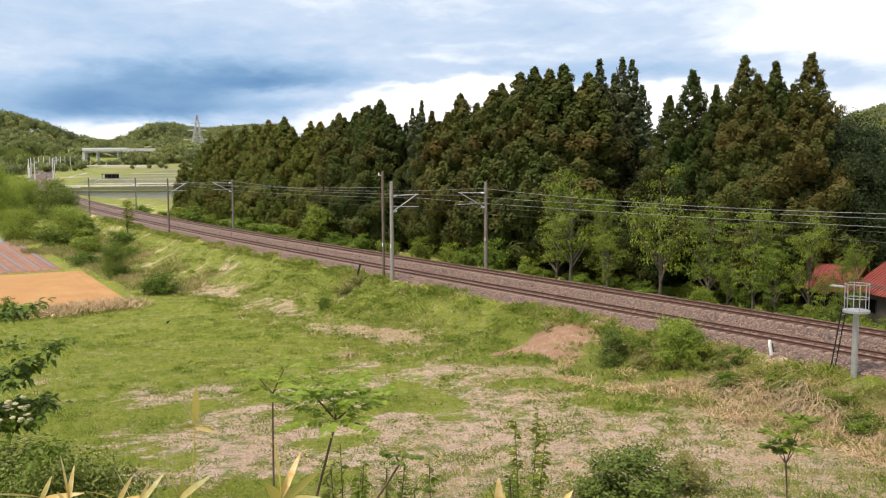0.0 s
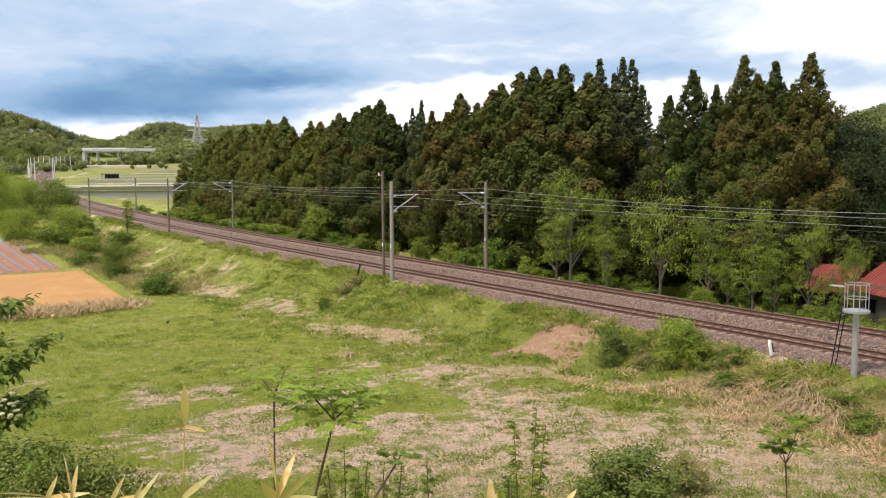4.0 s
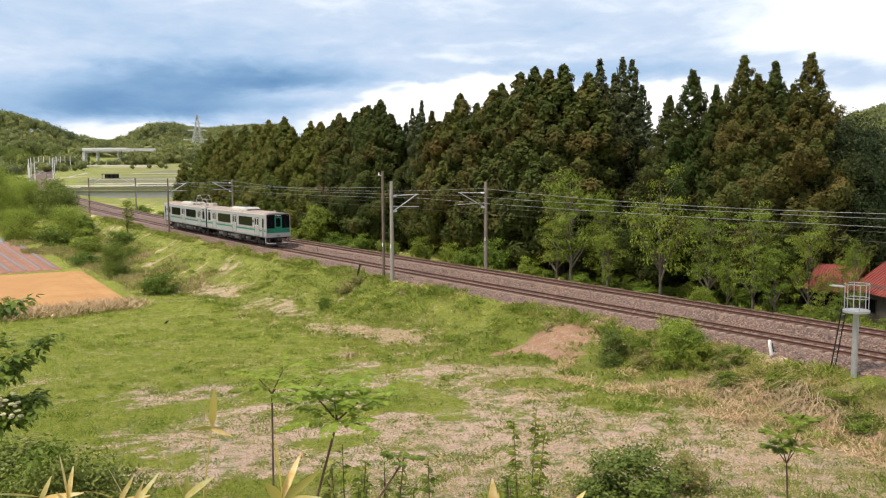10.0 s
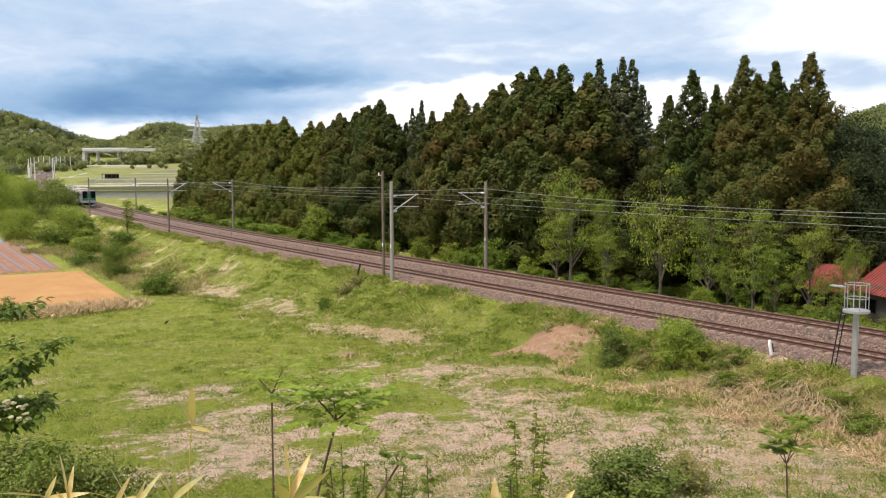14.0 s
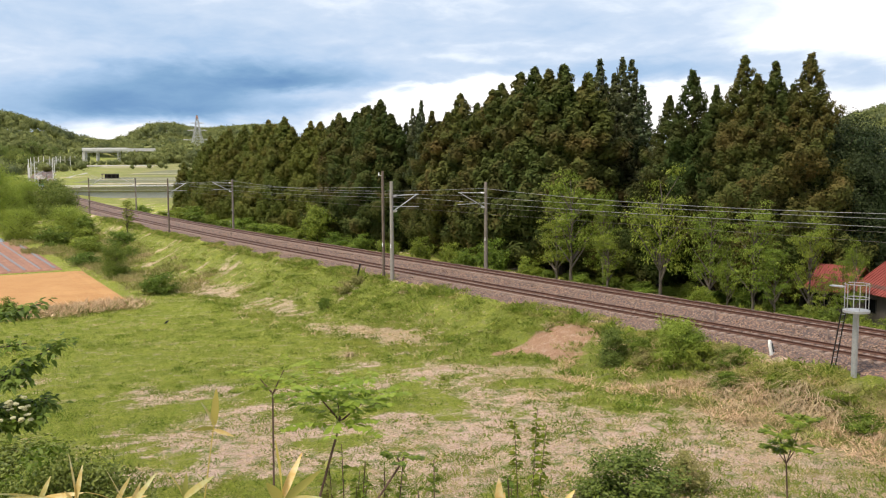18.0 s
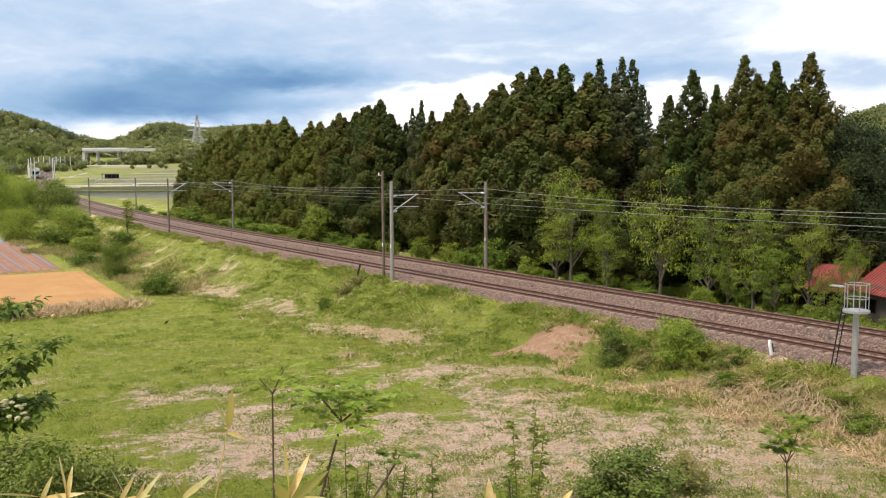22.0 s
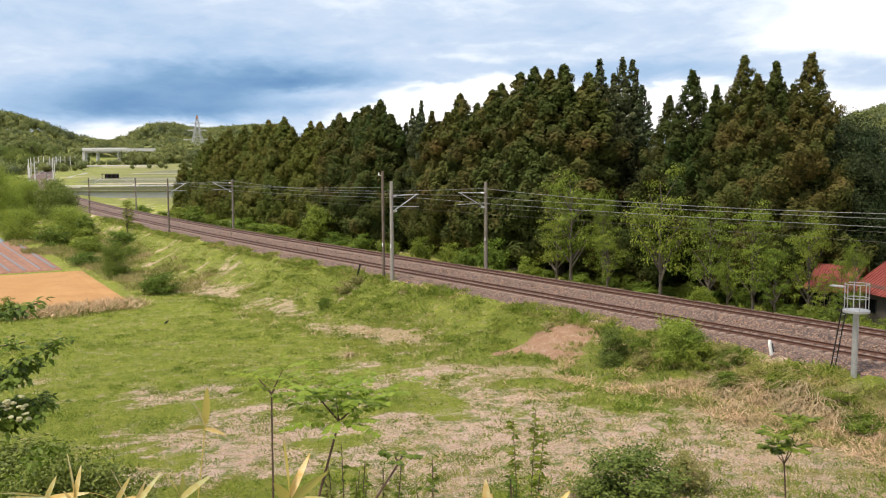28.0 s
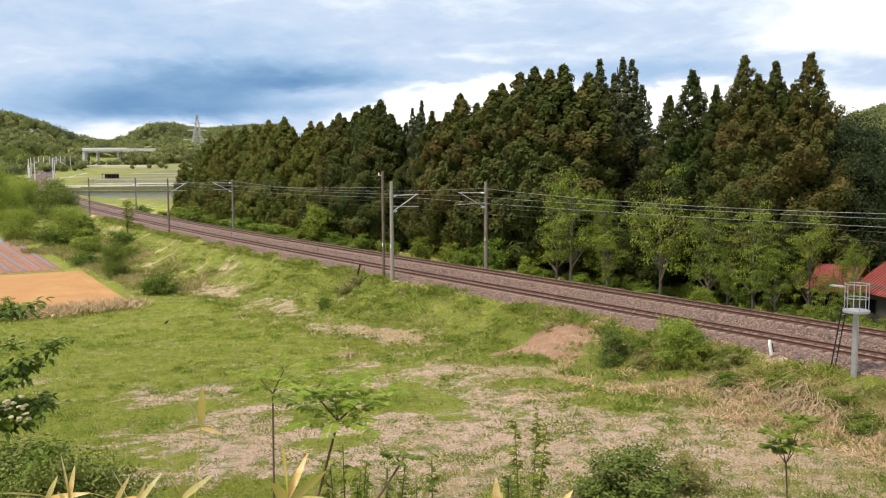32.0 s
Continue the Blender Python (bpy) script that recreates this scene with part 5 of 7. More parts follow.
    # far side of the line
    for s, n, h, r in ((8.2, -10.5, 8.9, 2.8), (-1.2, -10.8, 10, 2.6), (3.5, -10, 4.9, 1.7), (-9.5, -10.5, 7.0, 2.1), (-5.7, -10.7, 6.9, 1.8), (-11.2, -10.4, 4.6, 1.2), (-12.9, -11.5, 6.4, 1.6), (-14.3, -11, 3.0, 0.8), (-16.5, -10.6, 5.2, 0.8), (-15.5, -10.9, 4.2, 0.7), (5.6, -11.6, 7.6, 1.2),
                       (10.5, -11, 6.0, 2.0), (-7.5, -10.4, 4.4, 0.9)):
        p = on_line(s, n)
        LINESIDE.append(plant("broadleaf_tree", "light green broad-leaved tree in fresh leaf beside the tracks", "tree", TREES, (8.0, 2.9), p.x, p.y, h, r, M_BROAD, M_PALEBARK, rng, "lineside trees"))
    for s, n, h, r in ((55, -10, 4.6, 2.2), (29.7, -9.6, 2.6, 1.4), (24.2, -9.6, 2.4, 1.3), (17.5, -9.6, 3.2, 1.6), (106, -10, 4.0, 3.2), (97, -9.8, 2.6, 2.2), (81, -9.6, 2.8, 2.4), (73, -9.4, 3.0, 2.6),
                       (67, -9.6, 3.2, 2.8), (61, -9.4, 2.4, 2.2), (48, -9.2, 2.0, 1.8), (42, -9.2, 2.2, 1.6), (36, -9.4, 2.2, 1.6), (-6.2, -9.3, 1.6, 1.1), (12.6, -9.6, 2.0, 1.2), (-1, -9, 1.1, 0.9),
                       (-11, -9, 0.8, 0.9), (-15, -8.6, 0.8, 1.0), (-18.5, -8.6, 0.9, 1.1), (118, -10.5, 3.2, 3.0), (5.5, -9.2, 1.2, 0.9), (21, -9.2, 2.2, 1.5), (88, -9.5, 3, 2.6), (128, -9.8, 2.4, 2.4), (149, -9.6, 2.2, 2.5)):
        p = on_line(s, n)
        plant("shrub", "light green shrub at the foot of the cedar belt", "shrub", SHRUBS, (3.0, 1.75), p.x, p.y, h * (0.75 if s > 57 else 1.0), r, M_BROAD if rng.random() < 0.6 else M_SHRUB, M_BARK, rng, "lineside shrubs")


build_shrubs()


def arching_tuft(seed, blades_n=110, length=1.1, lie=None):
    """Old pampas-like grass: long blades that rise and bend over."""
    rng = np.random.default_rng(seed)
    v, f = [], []
    blades_n = int(blades_n * 1.5)
    for i in range(blades_n):
        a, l, lift = rng.random() * 6.283 if lie is None else lie + rng.normal() * 0.75, length * rng.uniform(0.45, 1.3), rng.uniform(0.2, 1.0)
        o, w = np.array([math.cos(a), math.sin(a), 0]), 0.013
        sd = np.array([-o[1], o[0], 0]) * w
        root = np.array([rng.normal() * 0.2, rng.normal() * 0.2, 0])
        k0 = len(v)
        for t in (0, 0.35, 0.7, 1.0):
            c = root + o * l * (0.25 * t + 0.7 * t * t) + np.array([0, 0, l * lift * (1.25 * t - 1.15 * t * t)])
            g = 1 - 0.75 * t
            v += [c + sd * g, c - sd * g]
        for j in range(3):
            f.append((k0 + 2 * j, k0 + 2 * j + 1, k0 + 2 * j + 3, k0 + 2 * j + 2))
    return raw_mesh("tuft", v, f)


TUFTS = [arching_tuft(140 + i, 100, 1.15, (3.9, 4.6, 5.2, None)[i]) for i in range(4)]
GREEN_TUFTS = [arching_tuft(150 + i, 130, 0.85) for i in range(2)]


def build_tufts():
    rng = np.random.default_rng(44)
    spots = [(-21.5, 5.1, 1.2), (-20.6, 6.4, 1.0), (-22.4, 6.3, 1.1), (-24.6, 5.5, 1.3), (-23.4, 4.6, 1.1), (-25.1, 4.3, 1.1), (-26, 5.8, 1.2), (-19.3, 5.0, 0.9), (-24.8, 7.2, 1.1), (-26.6, 7.4, 1.0),
             (-22.2, 7.8, 0.9), (-27.6, 5.2, 1.2), (-17.3, 7.0, 0.9), (-18.2, 6.0, 0.8), (11.2, 3.8, 0.55), (0.6, 14.2, 0.9), (-6.0, 3.9, 0.55), (-15.6, 7.6, 0.8), (-23.6, 8.8, 0.9), (-28.6, 6.8, 1.1), (-29.5, 8.5, 0.7), (-30.5, 10, 0.6), (-31.5, 7.5, 0.8), (-32.5, 9.5, 0.7), (-24.2, 6.2, 1.2), (-22.8, 5.6, 1.1)]
    for s, n, k in spots:
        p = on_line(s, n)
        ob = thing("dry_grass_tuft", "arching tuft of pale dry grass on the bank", "grass tuft", None, "dry grass tufts")
        k *= 1.2
        ob.matrix_basis = Matrix.LocRotScale((p.x, p.y, ground_at(p.x, p.y) - 0.03), Euler((0, 0, rng.normal() * 0.35)), (k, k, k))
        part("tuft", TUFTS[int(rng.integers(4))], M_PAMPAS, ob)
    for s, n, k in ((-20.2, 4.2, 0.9), (-22.8, 4.0, 1.0), (-24.2, 3.6, 0.9), (-26.2, 4.6, 1.0), (-23.6, 6.8, 0.9), (-25.4, 6.6, 0.9), (-18.4, 3.9, 0.8), (-27.3, 4.0, 1.0), (-20.6, 7.6, 0.8), (-16.8, 3.6, 0.7), (-28.2, 5.8, 0.9),
                    (-1.4, 14.6, 0.5), (-26.9, 8.6, 0.9), (-21.8, 3.3, 0.7), (-19.4, 3.4, 0.8), (-20.9, 3.7, 0.9), (-22.3, 3.6, 0.9), (-23.5, 3.3, 0.8), (-23.4, 4.1, 0.9), (-24.9, 4.0, 0.8), (-25.8, 3.7, 0.9), (-27.0, 3.4, 0.8), (-28.4, 4.2, 0.9), (-29.2, 3.6, 0.8), (-17.6, 3.4, 0.7),
                    (-25.2, 7.6, 0.8), (-29.6, 7.4, 0.9), (-30.6, 8.8, 0.8)):
        p = on_line(s, n)
        ob = thing("green_grass_tuft", "arching tuft of fresh green grass on the bank", "grass tuft", None, "green grass tufts")
        ob.matrix_basis = Matrix.LocRotScale((p.x, p.y, ground_at(p.x, p.y) - 0.03), Euler((0, 0, rng.random() * 6.28)), (k * 1.2, k * 1.2, k * 1.4))
        part("tuft", GREEN_TUFTS[int(rng.integers(2))], M_YELLOWGRASS, ob)
    for s, n, h, r in ((-17.6, 4.4, 1.2, 0.9), (-19.0, 3.9, 0.9, 0.8), (-14.0, 4.8, 1.1, 0.7), (-22.6, 5.0, 0.9, 0.8), (-20.0, 5.6, 0.8, 0.8), (-25.6, 5.2, 0.9, 0.8), (-27.4, 6.6, 0.9, 0.9)):
        p = on_line(s, n)
        plant("shrub", "leafy yellow-green shrub on the railway bank", "shrub", SHRUBS, (3.0, 1.75), p.x, p.y, h, r, M_SHRUB, M_BARK, rng)
    # reeds along the edge of the ploughed field
    x, y = np.linspace(-35.5, -27.6, 60), np.linspace(70.5, 77.2, 60)
    x, y = np.repeat(x, 9) + rng.normal(size=540) * 1.0, np.repeat(y, 9) + rng.normal(size=540) * 1.0
    blades("dry_reeds", x, y, land(x, y), rng, 9, 1.0, 0.05, 0.25, 0.8, M_STRAW, "pale dry reeds along the ploughed field", "reeds")
    x, y = x[::2] + rng.normal(size=270) * 0.8, y[::2] + rng.normal(size=270) * 0.8
    blades("field_edge_weeds", x, y, land(x, y), rng, 9, 0.8, 0.08, 0.25, 0.8, M_RANK, "olive weeds among the reeds along the ploughed field", "weeds")
    for x, y in ((-34.8, 70.2), (-36.8, 69.5), (-38.5, 69)):
        plant("shrub", "dark green leafy bush among dry reeds", "shrub", SHRUBS, (3.0, 1.75), x, y, 1.7, 1.1, M_DARKLEAF, M_BARK, rng)


build_tufts()

# ---- ploughed field and mulched beds ----
M_SOIL = surface("orange_tilled_soil", (0.40, 0.20, 0.066), (0.48, 0.265, 0.098), 0.95, 0, 9, 0.25, 0.8)
M_REDSOIL = surface("red_brown_soil", (0.25, 0.12, 0.075), (0.33, 0.17, 0.11), 0.95, 0, 9, 0.5, 0.8)
M_MULCH = surface("grey_plastic_mulch", (0.16, 0.155, 0.165), (0.22, 0.21, 0.225), 0.7, 0, 12, 2, 0.2)


M_BLUESHEET = surface("grey_blue_plastic", (0.22, 0.27, 0.34), (0.30, 0.35, 0.42), 0.5, 0, 12, 2, 0.2)


def patch_sheet(name, corners, cells, lift, relief, material, label, category):
    """A field of soil that follows the ground, its edges sunk into it."""
    a, b, c, d = [np.array(q, float) for q in corners]
    u, v = np.meshgrid(np.linspace(0, 1, cells[0]), np.linspace(0, 1, cells[1]))
    p = a * ((1 - u) * (1 - v))[..., None] + b * (u * (1 - v))[..., None] + c * (u * v)[..., None] + d * ((1 - u) * v)[..., None]
    edge = np.minimum(np.minimum(u, 1 - u), np.minimum(v, 1 - v))
    z = land(p[..., 0], p[..., 1]) + np.where(edge < 1e-6, -0.15, lift + relief(u, v))
    verts = np.stack([p[..., 0], p[..., 1], z], axis=-1).reshape(-1, 3)
    i = (np.arange(cells[1] - 1)[:, None] * cells[0] + np.arange(cells[0] - 1)).ravel()
    ob = part(name, raw_mesh(name, verts, np.stack([i, i + 1, i + 1 + cells[0], i + cells[0]], axis=1), True), material)
    return tagged(ob, label, category, kind="structure")


def build_fields():
    patch_sheet("ploughed_field", [(-52, 66), (-27.0, 77.6), (-43.0, 106), (-66, 92)], (150, 160), 0.10,
                lambda u, v: 0.03 * np.sin(u * 190) * (u > 0.9) + 0.04 * vnoise(u * 90, v * 90, 1.0, 3), M_SOIL, "freshly tilled orange soil of a small field", "field")
    patch_sheet("mulched_field", [(-65, 93.5), (-45.8, 107.4), (-70.5, 148.5), (-98, 135)], (120, 120), 0.10,
                lambda u, v: 0.05 * np.sin(u * 150), M_REDSOIL, "red-brown soil of a vegetable field", "field")
    a, b, c, d = [np.array(q, float) for q in [(-65, 93.5), (-45.8, 107.4), (-70.5, 148.5), (-98, 135)]]
    for k in range(13):
        u = 0.965 - 0.07 * k
        v = np.linspace(0.03, 0.97 - 0.05 * (k % 2), 40)
        rows = []
        for du, dz in ((-0.007, 0.10), (-0.0042, 0.20), (0.0042, 0.20), (0.007, 0.10)):
            p = (a * (1 - u - du) + b * (u + du))[None] * (1 - v)[:, None] + (d * (1 - u - du) + c * (u + du))[None] * v[:, None]
            rows.append(np.stack([p[:, 0], p[:, 1], land(p[:, 0], p[:, 1]) + dz], axis=1))
        vv = np.stack(rows, axis=1).reshape(-1, 3)
        i = (np.arange(39)[:, None] * 4 + np.arange(3)).ravel()
        ob = part("mulched_bed", raw_mesh("mulched_bed", vv, np.stack([i, i + 1, i + 5, i + 4], axis=1)), M_MULCH)
        tagged(ob, "long soil bed under grey plastic sheet in the field", "plant bed", "plant beds")


build_fields()
patch_sheet("plastic_sheet", [(-74, 145), (-71.8, 146.6), (-76.6, 154), (-79, 152.4)], (8, 8), 0.35, lambda u, v: 0.25 * np.sin(u * 3.14), M_BLUESHEET, "grey-blue plastic sheet over a bed beside the field", "sheet")


# ---- signal platform, posts, shed ----
def build_signal():
    p = on_line(-24.8, 3.0)
    gz = ground_at(p.x, p.y)
    h = float(np.interp(-24.8, SS, HH))
    ob = thing("signal_platform", "grey steel pole with a small railed platform beside the tracks", "platform", Matrix.LocRotScale((p.x, p.y, gz), Euler((0, 0, h)), None))
    part("shaft", tube(bmesh.new(), (0, 0, -0.3), (0, 0, 2.72), 0.13, 0.13, 16), M_GALV, ob)
    part("deck", tube(bmesh.new(), (0, 0, 2.72), (0, 0, 2.82), 0.55, 0.55, 24), M_GALV, ob, "round grey deck")
    for k in range(6):
        a = radians(60 * k + 15)
        part("guard_post", tube(bmesh.new(), (0.5 * math.cos(a), 0.5 * math.sin(a), 2.8), (0.5 * math.cos(a), 0.5 * math.sin(a), 3.98), 0.02, None, 8), M_GALV, ob)
    for z in (3.35, 3.96):
        bm = bmesh.new()
        for k in range(22):
            a, b = radians(15 * k + 15), radians(15 * k + 30)
            tube(bm, (0.5 * math.cos(a), 0.5 * math.sin(a), z), (0.5 * math.cos(b), 0.5 * math.sin(b), z), 0.018, None, 6)
        part("guard_ring", bm, M_GALV, ob)
    part("step_plate", box(bmesh.new(), 0.85, 0.1, 3.78, 0.62, 0.3, 0.05, 0.01), M_GALV, ob)
    ladder = bmesh.new()
    for k in (-0.17, 0.17):
        tube(ladder, (1.3, -0.45 + k, -0.1), (0.62, -0.1 + k, 2.85), 0.03, None, 6)
    lad = part("ladder_rail", ladder, M_UNDER, ob, "dark leaning ladder")
    for k in range(8):
        u = 0.08 + 0.115 * k
        x, y, z = 1.3 - 0.68 * u, -0.45 + 0.35 * u, -0.1 + 2.95 * u
        part("rung", tube(bmesh.new(), (x, y - 0.17, z), (x, y + 0.17, z), 0.016, None, 5), M_GALV, lad)


build_signal()


def build_posts():
    p = on_line(-20.3, 2.45)
    ob = thing("distance_post", "short white post with black slanted bars beside the rails", "marker post", Matrix.LocRotScale((p.x, p.y, ground_at(p.x, p.y) - 0.1), Euler((0, radians(12), 2.4)), None))
    bm = bmesh.new()
    extrude_profile(bm, [(-0.16, 0), (0.16, 0), (0.16, 0.62), (0.04, 0.82), (-0.16, 0.55)], -0.06, 0.06)
    part("post_body", bm, M_POLEBAND, ob)
    for s in (1, -1):
        part("slanted_bar", box(bmesh.new(), s * 0.066, -0.05, 0.42, 0.012, 0.13, 0.42, 0, None), M_BLACK, ob)
    p = on_line(19.3, 3.5)
    ob = thing("leaning_post", "dark leaning wooden stake on the railway bank", "post", Matrix.LocRotScale((p.x, p.y, ground_at(p.x, p.y) - 0.15), Euler((0, radians(14), 0)), None))
    part("stake", box(bmesh.new(), 0, 0, 0.65, 0.14, 0.12, 1.6, 0.02), M_UNDER, ob)
    for s, n in ((86, -9.3), (64, -2.1), (38, -2.1), (-3.0, -2.0), (-13.2, -2.0), (-20.3, -2.0), (-28, -2.0)):
        p = on_line(s, n if n < -5 else -TRACK_GAP + 2.05)
        ob = thing("marker_stake", "small pale stake beside the rails", "marker post", Matrix.LocRotScale((p.x, p.y, p.z - 0.35), Euler((0, 0, 0.4)), None), "marker stakes")
        part("stake", box(bmesh.new(), 0, 0, 0.35, 0.09, 0.09, 0.8, 0.01), M_POLEBAND if n < -5 else M_SLEEPER, ob)


build_posts()
M_REDROOF = surface("red_sheet_roof", (0.22, 0.045, 0.035), (0.30, 0.075, 0.06), 0.55, 0.1, 20, 1.2, 0.15, (0.30, 0.07, 0.05))
M_SHEDWALL = surface("grey_board_wall", (0.07, 0.058, 0.048), (0.11, 0.095, 0.08), 0.9, 0, 15, 2, 0.3, stretch=(5, 5, 0.4))
M_TANWALL = surface("tan_render_wall", (0.42, 0.33, 0.27), (0.52, 0.42, 0.35), 0.9, 0, 20, 1.5, 0.2)


def build_shed(s, n, length, depth, eave, ridge, turn, wall, label, rows=14, base=None):
    """A gabled building with a ribbed sheet roof."""
    p = on_line(s, n)
    h = float(np.interp(s, SS, HH)) + radians(turn)
    ob = thing("shed", label, "building", Matrix.LocRotScale((p.x, p.y, ground_at(p.x, p.y) - 0.1 if base is None else base), Euler((0, 0, h)), None))
    bm = bmesh.new()
    extrude_profile(bm, [(-depth / 2, 0), (depth / 2, 0), (depth / 2, eave), (0, ridge - 0.1), (-depth / 2, eave)], -length / 2, length / 2)
    part("wall", bm, wall, ob)
    for side in (1, -1):
        a, b = Vector((0, 0, ridge)), Vector((0, side * (depth / 2 + 0.45), eave - 0.1 - (ridge - eave) * 0.18))
        d = b - a
        m = Matrix.Translation((a + b) / 2) @ Matrix.Rotation(-side * math.atan2(a.z - b.z, abs(b.y)), 4, "X")
        slope = part("roof_slope", box(bmesh.new(), 0, 0, 0, length + 0.8, d.length, 0.06, 0.0, m), M_REDROOF, ob, "red ribbed sheet roof")
        for k in range(rows):
            x = -length / 2 - 0.35 + (length + 0.7) * k / (rows - 1)
            part("roof_rib", box(bmesh.new(), x, 0, 0.05, 0.05, d.length, 0.05, 0.0, m), M_REDROOF, slope)
    for k in (-0.3, 0.2):
        w = part("window", box(bmesh.new(), length * k, depth / 2 + 0.01, eave * 0.55, 1.1, 0.06, 0.9, 0.01), M_UNDER, ob)
        part("pane", box(bmesh.new(), length * k, depth / 2 + 0.035, eave * 0.55, 0.98, 0.03, 0.78, 0.0), M_GLASS, w)
    return ob


build_shed(-12.9, -15.0, 2.3, 3.6, 2.2, 3.35, 8, M_SHEDWALL, "small weathered shed with a red sheet roof behind the tracks", 18)
build_shed(-17.9, -14.4, 4.0, 4.4, 2.5, 3.9, -24, M_SHEDWALL, "small weathered shed with a red sheet roof behind the tracks", 18)
build_shed(-1.5, -18.0, 4.0, 2.8, 2.2, 3.2, 0, M_SHEDWALL, "low red roofed hut hidden behind trees", 14)
build_shed(18.5, -26.5, 6, 5, 7.4, 9.3, 20, M_TANWALL, "two-storey house with a red-brown roof behind the cedars", 26)


# ---- valley and distance ----
# water's base colour raised to stand in for the bright sky it reflects
M_WATER = surface("sky_toned_paddy_water", (0.38, 0.40, 0.38), (0.45, 0.47, 0.45), 0.1, 0, 3, 0.2, 0.02)
M_ROADGREY = surface("pale_concrete_road", (0.37, 0.35, 0.32), (0.44, 0.42, 0.39), 0.9, 0, 6, 0.4, 0.1)
M_FARWHITE = surface("white_painted_steel", (0.72, 0.72, 0.72), (0.8, 0.8, 0.8), 0.5, 0.1, 6, 0.5, 0.0)
M_REDPAINT = surface("faded_red_paint", (0.42, 0.24, 0.20), (0.47, 0.28, 0.24), 0.6, 0, 6, 1, 0.0)
M_BRIDGE = surface("pale_bridge_concrete", (0.50, 0.50, 0.49), (0.60, 0.60, 0.59), 0.85, 0, 3, 0.3, 0.05, (0.42, 0.41, 0.39))
M_PALEFIELD = surface("pale_dry_field", (0.36, 0.31, 0.20), (0.46, 0.41, 0.29), 0.95, 0, 3, 0.08, 0.3, (0.22, 0.21, 0.11))
M_STUBBLE = surface("yellow_green_field", (0.115, 0.135, 0.05), (0.175, 0.165, 0.085), 0.95, 0, 3, 0.08, 0.3)


def flat_band(name, x0, x1, y0, y1, z, thick, material, label, category, kind=""):
    ob = thing(name, label, category, Matrix.Translation(((x0 + x1) / 2, (y0 + y1) / 2, z)), "", kind)
    part(name + "_body", box(bmesh.new(), 0, 0, -thick / 2, x1 - x0, y1 - y0, thick, 0.0), material, ob)
    return ob


